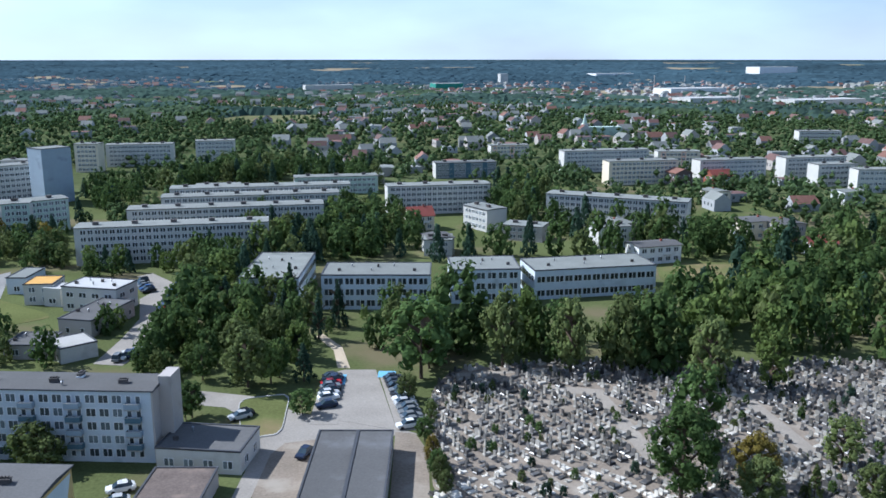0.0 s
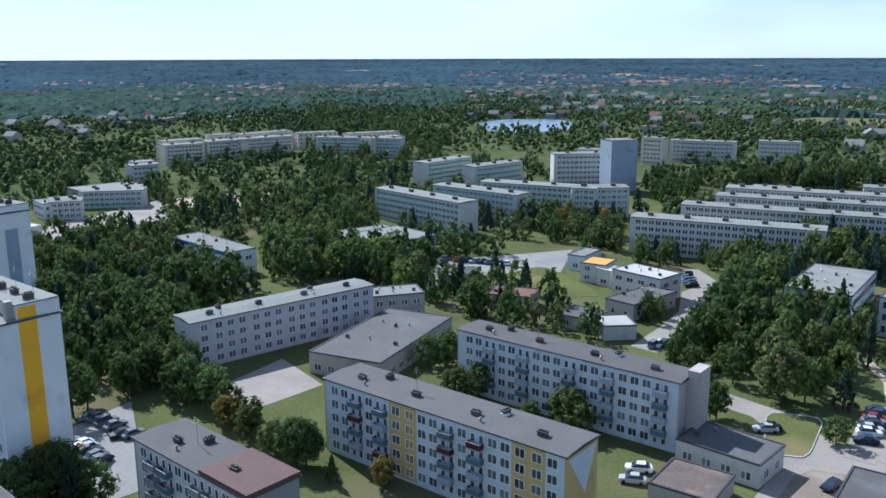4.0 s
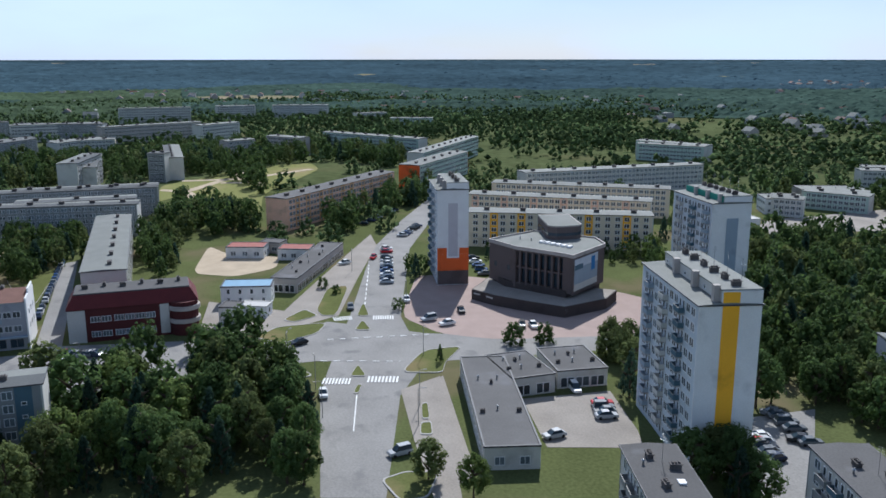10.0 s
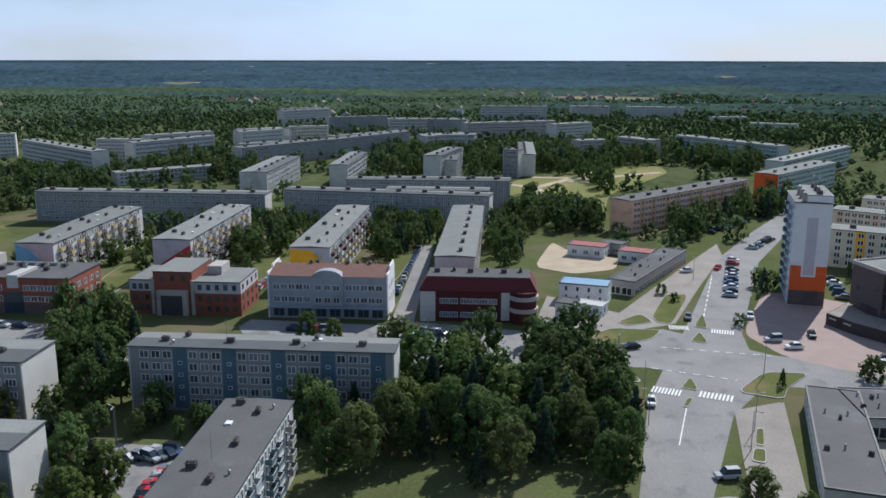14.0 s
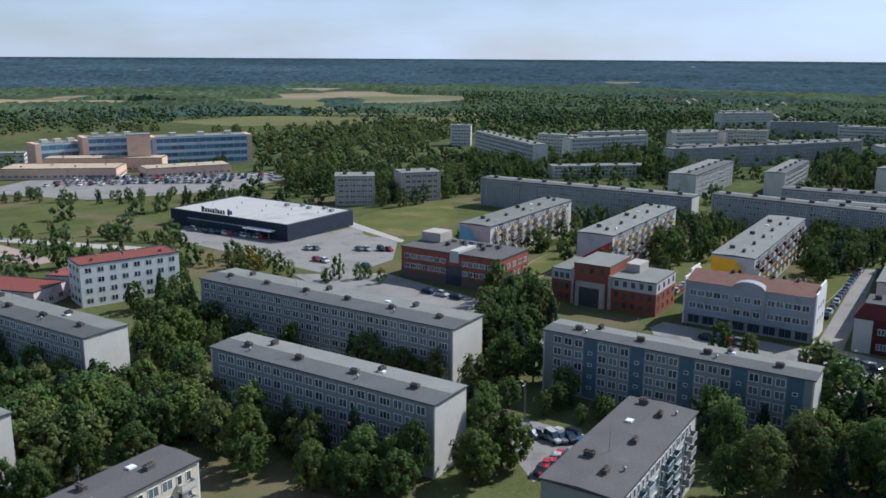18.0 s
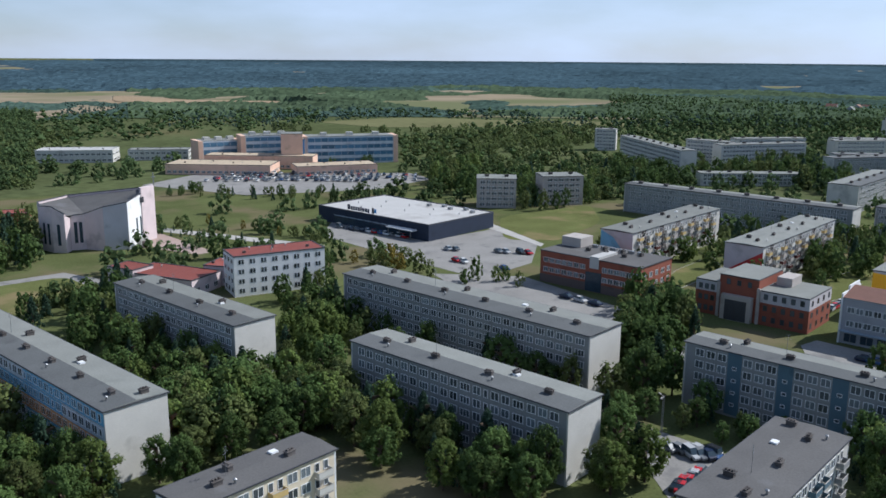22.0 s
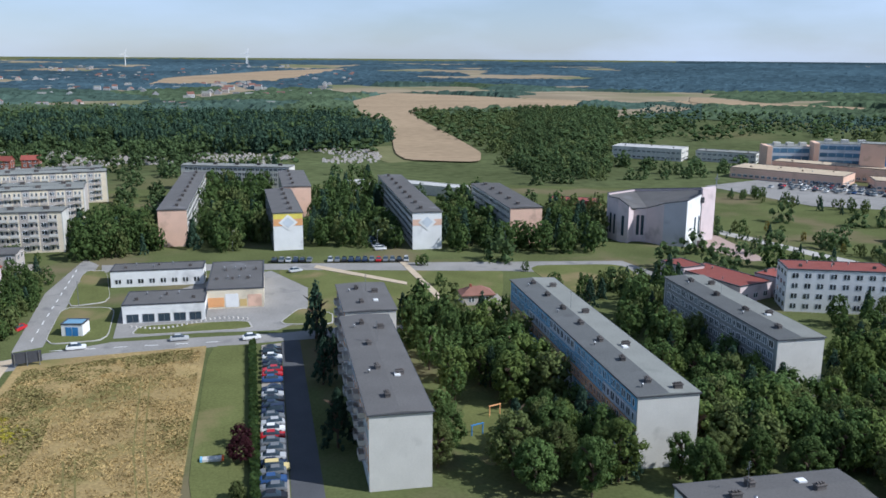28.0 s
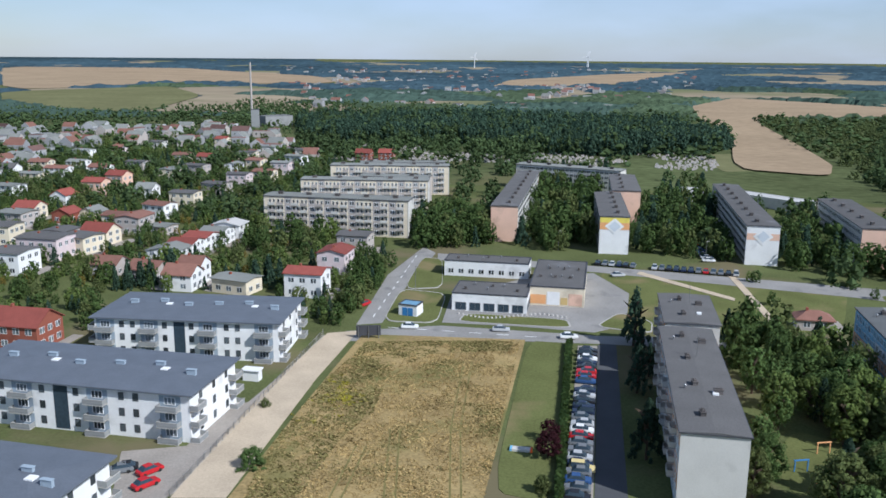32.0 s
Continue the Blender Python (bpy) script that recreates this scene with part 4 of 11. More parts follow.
def wall_run(root, a, b, z0, z1, rows, cols, kind, near=True):
    """Windows in rows and columns on a straight wall from a to b, outside to the right of the way."""
    turn = math.degrees(math.atan2(b[1] - a[1], b[0] - a[0]))
    for i in range(cols):
        k = (i + 0.5) / cols
        for r in range(rows):
            put("window", WIN[kind], root, a[0] + (b[0] - a[0]) * k, a[1] + (b[1] - a[1]) * k, z0 + (z1 - z0) * r / rows, turn)


def centred(pts):
    x, y = sum(p[0] for p in pts) / len(pts), sum(p[1] for p in pts) / len(pts)
    return x, y, [(px - x, py - y) for px, py in pts]


def scale_pts(pts, k):
    return [(x * k, y * k) for x, y in pts]


def culture_house(x, y, plinth):
    """Stone-clad hall: a blank wing, a recessed front of tall columns, a corner pier and a poster wall, with a set-back upper storey."""
    root = thing("culture_house", "dark brown stone-clad culture house with a columned front", "building", x, y)
    FOOT.append((x, y, 1, 0, 22, 22))

    def at(*pts):
        return [(px - x, py - y) for px, py in pts]

    wing = at((-229.2, 92.0), (-217.6, 95.3), (-222.5, 106.5), (-234.5, 104.0))
    core = at((-219.0, 97.0), (-205.6, 106.0), (-213.0, 119.6), (-222.0, 122.5), (-236.0, 109.5), (-231.0, 101.0))
    pier = at((-205.3, 104.0), (-203.2, 105.6), (-202.0, 105.4), (-212.3, 120.6), (-215.3, 119.0), (-207.0, 107.5))
    low = at((-221.0, 93.0), (-203.6, 104.4), (-211.6, 119.6), (-221.5, 121.5), (-234.0, 106.0), (-228.4, 92.6))
    # darker stone: shade of the foot and recessed front is put into its colour
    prism_part("ground_floor", root, "dark_stone_shaded", scale_pts(low, 0.97), -0.5, 5.0)
    prism_part("wing", root, "brown", wing, 3.6, 14.6)
    prism_part("wall", root, "dark_stone_shaded", core, 4.8, 14.4)
    prism_part("pier_wall", root, "brown", pier, 4.2, 14.6)
    roof = at((-229.4, 91.7), (-217.6, 95.0), (-204.2, 104.4), (-201.7, 105.2), (-212.3, 121.0), (-221.2, 122.8), (-236.8, 109.6))
    prism_part("roof_edge", root, "stone", roof, 14.6, 15.1)
    prism_part("roof", root, "roof_light", scale_pts(roof, 0.975), 15.1, 15.16)
    rim = scale_pts(roof, 0.985)
    for p, q in zip(rim, rim[1:] + rim[:1]):
        turn = math.degrees(math.atan2(q[1] - p[1], q[0] - p[0]))
        bm = bmesh.new()
        bm_box(bm, 0, -0.2, 15.1, math.hypot(q[0] - p[0], q[1] - p[1]), 0.2, 15.6)
        k = part("parapet", bm, "stone", root)
        k.location, k.rotation_euler = (p[0], p[1], 0), (0, 0, radians(turn))
    upper = at((-241.5, 113.0), (-224.7, 108.6), (-222.5, 110.5), (-222.0, 117.0), (-223.5, 119.0), (-239.2, 122.8))
    prism_part("upper_storey", root, "brown", scale_pts(upper, 0.98), 15.1, 16.3)
    prism_part("upper_window_band", root, "shopglass", scale_pts(upper, 0.97), 16.3, 17.2)
    prism_part("upper_wall", root, "brown", scale_pts(upper, 0.985), 17.2, 18.9)
    prism_part("upper_edge", root, "stone", upper, 18.9, 19.3)
    prism_part("upper_roof", root, "roof_light", scale_pts(upper, 0.96), 19.3, 19.36)
    # the columned front: two tiers of tall glazing between stone columns
    a, b = at((-218.6, 95.4), (-205.0, 104.9))
    turn = math.degrees(math.atan2(b[1] - a[1], b[0] - a[0]))
    span = math.hypot(b[0] - a[0], b[1] - a[1])
    n = 8
    col, slab, pane = bmesh.new(), bmesh.new(), bmesh.new()
    bm_box(col, -0.28, -0.55, 4.6, 0.28, 0.3, 14.6)
    bm_box(pane, -0.75, 0.55, 0, 0.75, 0.65, 3.7)
    bm_box(slab, 0, -0.42, -0.22, span, 0.6, 0.22)
    col, pane, slab = mesh_of("column", col, "brown"), mesh_of("glazing", pane, "shopglass"), mesh_of("floor_band", slab, "brown")
    for i in range(n + 1):
        k = i / n
        put("column", col, root, a[0] + (b[0] - a[0]) * k, a[1] + (b[1] - a[1]) * k, 0, turn)
        if i < n:
            k = (i + 0.5) / n
            for z in (5.3, 10.0):
                put("window", pane, root, a[0] + (b[0] - a[0]) * k, a[1] + (b[1] - a[1]) * k, z, turn)
    for z in (4.9, 9.5, 14.2):
        put("floor_band", slab, root, a[0], a[1], z, turn)
    wall_run(root, wing[0], wing[1], 8.0, 11.0, 1, 2, "dark")
    wall_run(root, pier[3], at((-221.2, 122.5))[0], 5.0, 13.0, 3, 3, "dark")
    # low terrace round the foot
    p = [((q[0] - x) * 0.95, (q[1] - y) * 0.95) for q in plinth]
    # terrace walls in the same brown stone, darkened for shade
    prism_part("plinth", root, "dark_stone_shaded", p, -0.4, 3.0, "low brown stone terrace round the foot")
    prism_part("terrace", root, "paving", scale_pts(p, 0.985), 3.0, 3.08)
    (ax, ay), (bx, by) = p[0], p[1]
    turn = math.degrees(math.atan2(by - ay, bx - ax))
    for k in (0.25, 0.8):
        sign = thing("wall_sign", "small pale lettering shape on the dark terrace wall", "sign", x + ax + (bx - ax) * k, y + ay + (by - ay) * k, turn)
        box_part("bar", sign, "pale", -1.2, -0.12, 1.9, 1.2, -0.03, 2.25)
    d, e = at((-202.0, 105.4), (-212.3, 120.6))
    turn = math.degrees(math.atan2(e[1] - d[1], e[0] - d[0]))
    side = math.hypot(e[0] - d[0], e[1] - d[1])
    poster = thing("wall_poster", "large flat poster of blue sky and water on the stone wall", "poster", x + d[0], y + d[1], turn)
    box_part("picture", poster, "steel", 0.8, -0.12, 7.0, side - 4.2, -0.02, 14.0)
    box_part("picture_sky", poster, "bluewhite", 0.82, -0.14, 11.6, side - 4.22, -0.121, 13.98)
    box_part("picture_tree", poster, "teal", 0.82, -0.16, 11.0, side * 0.30, -0.141, 12.4)
    box_part("picture_shape", poster, "blue", side * 0.56, -0.16, 9.4, side * 0.68, -0.141, 13.4)
    box_part("picture_foot", poster, "pale", 0.8, -0.12, 5.2, side - 4.2, -0.02, 6.98)
    lower = thing("wall_poster", "low wide poster with pale pictures on the terrace wall", "poster", x + p[3][0], y + p[3][1], turn)
    box_part("picture", lower, "pale", 0.4, -0.16, 1.0, 5.8, -0.06, 2.9)
    box_part("picture_shape", lower, "teal", 0.9, -0.18, 1.3, 4.9, -0.161, 2.1)
    for i in range(6):
        k = box_part("skylight", root, "white", -0.6, -0.9, 15.16, 0.6, 0.9, 15.7)
        k.location, k.rotation_euler = (a[0] * 0.25 + b[0] * 0.1 + i * 1.7 - 3.0, 1.0 + i * 0.9 - 3, 0), (0, 0, radians(35))
    for i in range(4):
        put("roof_vent", VENT, root, -8 + i * 3.1, -6 + i * 2.2, 15.15)
    return root


# ---- church ----
def church(base, fin):
    """Pink church: a rounded lobe, a windowed recess, a main wall that rises to a tall wall tower, and a sagging roof."""
    x, y, b = centred([q[:2] for q in base])
    root = thing("church", "pink modern church with a sweeping roof and a tall wall tower", "church", x, y)
    FOOT.append((x, y, 1, 0, 17, 17))
    heights = [q[2] for q in base]
    k = len(b)
    tones = ["pink"] * k
    # a darker panel, then the sunlit fin with its brightness painted as white
    tones[5], tones[6] = "lilac", "white"
    for i in range(k):
        (ax, ay), (bx, by) = b[i], b[(i + 1) % k]
        za, zb = heights[i], heights[(i + 1) % k]
        turn = math.atan2(by - ay, bx - ax)
        n = Vector((-math.sin(turn), math.cos(turn), 0)) * 0.45
        for name, tone, z0a, z0b, z1a, z1b, out in (("wall", tones[i], -0.5, -0.5, za, zb, 0.0), ("coping", "edge_dark", za, zb, za + 0.3, zb + 0.3, 0.12)):
            bm = bmesh.new()
            lo, hi = [], []
            for px, py, z0, z1, side in ((ax, ay, z0a, z1a, -out), (bx, by, z0b, z1b, -out), (bx, by, z0b, z1b, 1), (ax, ay, z0a, z1a, 1)):
                q = Vector((px, py, 0)) + n * side
                lo.append(bm.verts.new(q + Vector((0, 0, z0))))
                hi.append(bm.verts.new(q + Vector((0, 0, z1))))
            bm.faces.new(hi)
            bm.faces.new(lo[::-1])
            for s in range(4):
                bm.faces.new((lo[s], lo[(s + 1) % 4], hi[(s + 1) % 4], hi[s]))
            bmesh.ops.recalc_face_normals(bm, faces=bm.faces)
            part(name, bm, tone, root)
    bm = bmesh.new()
    rim = [bm.verts.new((px * 0.97, py * 0.97, z - 0.6)) for (px, py), z in zip(b, heights)]
    mid = bm.verts.new((0, 0, 11.6))
    for i in range(k):
        bm.faces.new((rim[i], rim[(i + 1) % k], mid))
    bmesh.ops.recalc_face_normals(bm, faces=bm.faces)
    part("roof", bm, "roof_felt", root)
    f = [(p[0] - x, p[1] - y) for p in fin]
    tower = prism_part("tower", root, "pink", f, -0.4, 20.2)
    box_part("belfry_opening", tower, "edge_dark", f[0][0] - 0.6, f[0][1] - 0.6, 15.0, f[0][0] + 0.6, f[0][1] + 0.6, 17.0)
    box_part("cross", tower, "metal", f[1][0] - 0.14, f[1][1] - 0.14, 20.2, f[1][0] + 0.14, f[1][1] + 0.14, 25.0)
    box_part("cross_arm", tower, "metal", f[1][0] - 0.9, f[1][1] - 0.13, 23.2, f[1][0] + 0.9, f[1][1] + 0.13, 23.5)
    slit = bmesh.new()
    bm_box(slit, -0.55, -0.12, 0, 0.55, 0.06, 7.5)
    slit = mesh_of("tall_window", slit, "shopglass")
    for i, spots in ((0, (0.3, 0.7)), (1, (0.5,)), (3, (0.35, 0.7)), (6, (0.55, 0.8))):
        (ax, ay), (bx, by) = b[i], b[i + 1]
        turn = math.degrees(math.atan2(by - ay, bx - ax))
        for q in spots:
            put("window", slit, root, ax + (bx - ax) * q, ay + (by - ay) * q, 2.6, turn)
    porch = box_part("porch", root, "pale", b[6][0] - 6.5, b[6][1] - 1.0, 0, b[6][0] - 3.5, b[6][1] + 1.4, 4.2)
    box_part("door", porch, "brown", b[6][0] - 6.0, b[6][1] + 1.42, 0.1, b[6][0] - 4.0, b[6][1] + 1.5, 2.6)
    return root


# ---- hospital ----
def ribbon_wing(label, x, y, turn, length, width, h, storeys, wall="bluewhite", ends="peach", group="hospital wings"):
    root = thing("hospital_wing", label, "building", x, y, turn, group)
    footprint(x, y, turn, length, width)
    hl, hw = length / 2, width / 2
    box_part("wall", root, wall, -hl + 3, -hw, -0.5, hl - 3, hw, h)
    for s in (-1, 1):
        xs = sorted((s * hl, s * (hl - 3)))
        box_part("end_wall", root, ends, xs[0], -hw - 0.4, -0.5, xs[1], hw + 0.4, h + 0.3)
    box_part("roof", root, "roof_light", -hl + 3, -hw, h, hl - 3, hw, h + 0.3)
    fh = h / storeys
    n = max(3, int((length - 7) / 4.2))
    for k in range(storeys):
        for i in range(n):
            a = -hl + 3.3 + i * (length - 6.6) / n
            box_part("window", root, "hospital_glass", a + 0.12, -hw - 0.06, k * fh + 1.0, a + (length - 6.6) / n - 0.12, -hw + 0.01, k * fh + fh - 0.9)
    for i in range(3):
        box_part("plant_room", root, "pale", -hl * 0.6 + i * hl * 0.55, -2, h + 0.3, -hl * 0.6 + i * hl * 0.55 + 4, 2, h + 2.2)
    return root


# ---- supermarket ----
def supermarket(x, y, turn, length, width, h):
    root = thing("supermarket", "large supermarket with dark navy walls and a white roof", "supermarket", x, y, turn)
    footprint(x, y, turn, length, width)
    hl, hw = length / 2, width / 2
    box_part("wall", root, "navy", -hl, -hw, -0.5, hl, hw, h)
    rf = box_part("roof", root, "roof_white", -hl + 0.4, -hw + 0.4, h, hl - 0.4, hw - 0.4, h + 0.15)
    bm = bmesh.new()
    for a in ((-hl, -hw, hl, -hw + 0.4), (-hl, hw - 0.4, hl, hw), (-hl, -hw + 0.4, -hl + 0.4, hw - 0.4), (hl - 0.4, -hw + 0.4, hl, hw - 0.4)):
        bm_box(bm, a[0], a[1], h, a[2], a[3], h + 0.45)
    part("parapet", bm, "edge_dark", root)
    for i in range(9):
        box_part("window", root, "shopglass", -hl + 10 + i * 4.6, -hw - 0.05, 0.4, -hl + 14.2 + i * 4.6, -hw + 0.01, 3.2)
        box_part("window_band", root, "steel", -hl + 10 + i * 4.6, -hw - 0.06, 3.3, -hl + 14.2 + i * 4.6, -hw + 0.01, 3.7)
    canopy = box_part("canopy", root, "white", hl - 20, -hw - 3, 3.4, hl - 6, -hw - 0.02, 3.8)
    for i in range(3):
        box_part("canopy_post", canopy, "metal", hl - 19 + i * 6, -hw - 2.8, 0, hl - 18.8 + i * 6, -hw - 2.6, 3.4)
    sign = thing("roof_sign", "dark blue standing shop sign of plain shapes on the roof edge", "sign", x, y, turn, z=h)
    wid = (1.5, 1.1, 0.9, 0.9, 1.1, 0.7, 1.1, 1.1, 0.9)
    u = -hl + 17
    for k, w in enumerate(wid):
        box_part("bar", sign, "navy", u, -hw + 1.2, 0.5, u + w, -hw + 1.4, 2.6 if k in (0, 5) else 2.1)
        u += w + 0.45
    box_part("emblem", sign, "navy", u + 1.2, -hw + 1.2, 0.4, u + 2.2, -hw + 1.4, 2.8)
    box_part("emblem_wing", sign, "blue", u + 2.5, -hw + 1.2, 0.8, u + 3.6, -hw + 1.4, 2.4)
    for i in range(8):
        put("roof_vent", VENT, rf, -hl + 8 + i * 7, hw * (0.3 if i % 2 else -0.2), h + 0.15)
    for i in range(5):
        box_part("roof_fan", rf, "metal", hl - 30 + i * 6, hw - 8 + (i % 2) * 3, h + 0.15, hl - 28.4 + i * 6, hw - 6.4 + (i % 2) * 3, h + 1.2)
    return root


# ---- new white apartment houses ----
def white_house_block(label, x, y, turn, length, width, h):
    root = thing("apartment_house", label, "building", x, y, turn, "new white apartment houses")
    footprint(x, y, turn, length, width)
    hl, hw = length / 2, width / 2
    box_part("wall", root, "white", -hl, -hw, -0.5, hl, hw, h)
    bm = bmesh.new()
    e = 0.9
    lo = [bm.verts.new(p) for p in ((-hl - e, -hw - e, h), (hl + e, -hw - e, h), (hl + e, hw + e, h), (-hl - e, hw + e, h))]
    hi = [bm.verts.new(p) for p in ((-hl - e, -hw - e, h + 0.3), (hl + e, -hw - e, h + 0.3), (hl + e, hw + e, h + 0.3), (-hl - e, hw + e, h + 0.3))]
    rg = [bm.verts.new((-hl * 0.6, 0, h + 1.0)), bm.verts.new((hl * 0.6, 0, h + 1.0))]
    bm.faces.new(lo[::-1])
    for i in range(4):
        bm.faces.new((lo[i], lo[(i + 1) % 4], hi[(i + 1) % 4], hi[i]))
    bm.faces.new((hi[0], hi[1], rg[1], rg[0]))
    bm.faces.new((hi[1], hi[2], rg[1]))
    bm.faces.new((hi[2], hi[3], rg[0], rg[1]))
    bm.faces.new((hi[3], hi[0], rg[0]))
    rf = part("roof", bm, "roof_slate", root)
    fh = h / 3
    bays = (0.06, 0.30, 0.62, 0.92)
    for k in range(3):
        z = k * fh
        for b in bays:
            u = -hl + b * length
            # flat blue-grey panel paints in a recess's shade; the wall is not hollowed
            recess = box_part("loggia", root, "steel", u - 2.1, -hw - 0.03, z + 0.15, u + 2.1, -hw + 0.01, z + fh - 0.3, "flat grey panel coloured like a shaded balcony recess")
            put("balcony", BAL["grey"], recess, u, -hw, z + 0.1).scale = (1.55, 1.5, 1)
            put("window", WIN["wide"], recess, u, -hw - 0.04, z + 0.9)
        for u in (0.15, 0.21, 0.385, 0.53, 0.72, 0.78):
            put("window", WIN["dark"], root, -hl + u * length, -hw, z + 0.95)
        for s, t in (("right", 1), ("left", -1)):
            for v in (-0.28, 0.0, 0.28):
                wx, wy = on_side(s, length, width, v * width)
                put("window", WIN["dark"], root, wx, wy, z + 0.95, SIDES[s])
            for v in (-0.42, 0.42):
                wx, wy = on_side(s, length, width, v * width)
                put("balcony", BAL["grey"], root, wx, wy, z + 0.1, SIDES[s]).scale = (1.3, 1.5, 1)
    box_part("stair_glazing", root, "shopglass", -hl + 0.435 * length, -hw - 0.05, 0.3, -hl + 0.495 * length, -hw + 0.01, h - 0.4, "tall greenish stairwell glazing")
    for i in range(10):
        u = -hl * 0.75 + i * length * 0.16
        if u > hl - 2:
            break
        bm = bmesh.new()
        bm_box(bm, -0.9, -0.3, -0.4, 0.9, 0.3, 0.9)
        bm_box(bm, -1.0, -0.4, 0.9, 1.0, 0.4, 1.0)
        part("chimney", bm, "steel", rf).location = (u, 1.5 * math.sin(i * 2.1), h + 0.7)
        if i % 3 == 1:
            box_part("skylight", rf, "white", u + 1.2, -1.2, h + 0.6, u + 2.6, 0.2, h + 1.12)
    return root


# ---- small street things ----
bm = bmesh.new()
bm_cylinder(bm, 0, 0, 0, 7.5, 0.09, 0.06, 8)
LAMP_POLE = mesh_of("pole", bm, "metal")
bm = bmesh.new()
bm_box(bm, -0.05, -0.04, 7.42, 1.2, 0.04, 7.5)
bm_prism(bm, [(0.9, -0.14), (1.6, -0.11), (1.6, 0.11), (0.9, 0.14)], 7.38, 7.52)
LAMP_HEAD = mesh_of("lamp_head", bm, "concrete")


def street_lamp(x, y, turn=0.0, k=1.0):
    root = thing("street_lamp", "tall grey street lamp with a single arm", "street lamp", x, y, turn, "street lamps")
    root.scale = (k, k, k)
    pole = put("pole", LAMP_POLE, root)
    put("lamp_head", LAMP_HEAD, pole)


def zebra(x, y, turn, n, length, step=1.0):
    """The white stripes of a crossing, in a line across the road."""
    root = thing("zebra_crossing", "white painted stripes of a pedestrian crossing", "road marking", x, y, turn, kind="structure")
    bm = bmesh.new()
    bm_box(bm, -step * 0.27, -length / 2, 0.0, step * 0.27, length / 2, 0.012)
    me = mesh_of("stripe", bm, "line")
    for i in range(n):
        put("stripe", me, root, (i - (n - 1) / 2) * step, 0, 0.112)


def road_line(x0, y0, x1, y1, w=0.25, dash=0.0, gap=0.0):
    """A painted line, solid or dashed, on the asphalt."""
    d = math.hypot(x1 - x0, y1 - y0)
    root = thing("road_line", "white painted line on the asphalt", "road marking", x0, y0, math.degrees(math.atan2(y1 - y0, x1 - x0)), kind="structure")
    u = 0.0
    while u < d:
        e = min(u + (dash or d), d)
        box_part("dash", root, "line", u, -w / 2, 0.1, e, w / 2, 0.122)
        u = e + (gap or d)


def hedge(x0, y0, x1, y1, w=1.3, h=1.5, seed=3):
    rnd = random.Random(seed)
    d = math.hypot(x1 - x0, y1 - y0)
    verts, faces = [], []
    n = int(d * 16)
    for i in range(n):
        u, v, z = rnd.uniform(0, d), rnd.uniform(-w / 2, w / 2), rnd.uniform(0.1, h)
        if abs(v) < w * 0.35 and z < h * 0.75:
            z = h * rnd.uniform(0.85, 1.05)
        s = rnd.uniform(0.25, 0.5)
        c = Vector((u, v, z))
        a = Vector((rnd.gauss(0, 1), rnd.gauss(0, 1), rnd.gauss(0, 1))).normalized()
        b = a.orthogonal().normalized()
        k = len(verts)
        for p, q in ((-1, -1), (1, -1), (1, 1), (-1, 1)):
            verts.append(tuple(c + a * (p * s) + b * (q * s)))
        faces.append((k, k + 1, k + 2, k + 3))
    k = len(verts)
    verts += [(0, -w * 0.4, 0), (d, -w * 0.4, 0), (d, w * 0.4, 0), (0, w * 0.4, 0), (0, -w * 0.4, h * 0.9), (d, -w * 0.4, h * 0.9), (d, w * 0.4, h * 0.9), (0, w * 0.4, h * 0.9)]
    faces += [tuple(k + i for i in q) for q in ((4, 5, 6, 7), (0, 1, 5, 4), (1, 2, 6, 5), (2, 3, 7, 6), (3, 0, 4, 7))]
    me = bpy.data.meshes.new("hedge")
    me.from_pydata(verts, [], faces)
    me.materials.append(M["leaf"])
    ob = put("hedge", me, None, x0, y0, 0, math.degrees(math.atan2(y1 - y0, x1 - x0)))
    return tagged(ob, "clipped dark green hedge along the grass", "hedge")


def fence(x0, y0, x1, y1, h=1.3, step=2.5):
    d = math.hypot(x1 - x0, y1 - y0)
    root = thing("fence", "pale metal mesh fence along the track", "fence", x0, y0, math.degrees(math.atan2(y1 - y0, x1 - x0)))
    n = int(d / step)
    bm = bmesh.new()
    bm_box(bm, -0.05, -0.05, 0, 0.05, 0.05, h)
    post = mesh_of("post", bm, "metal")
    bm = bmesh.new()
    bmesh.ops.create_grid(bm, x_segments=9, y_segments=3, size=0.5)
    for v in bm.verts:
        v.co = ((v.co.x + 0.5) * step, 0, 0.08 + (v.co.y + 0.5) * (h - 0.12))
    bmesh.ops.wireframe(bm, faces=bm.faces[:], thickness=0.05, offset=0.0, use_replace=True, use_boundary=True, use_even_offset=True)
    panel = mesh_of("fence_panel", bm, "concrete")
    for i in range(n + 1):
        put("post", post, root, i * d / n, 0)
        if i < n:
            put("fence_panel", panel, root, i * d / n, 0)


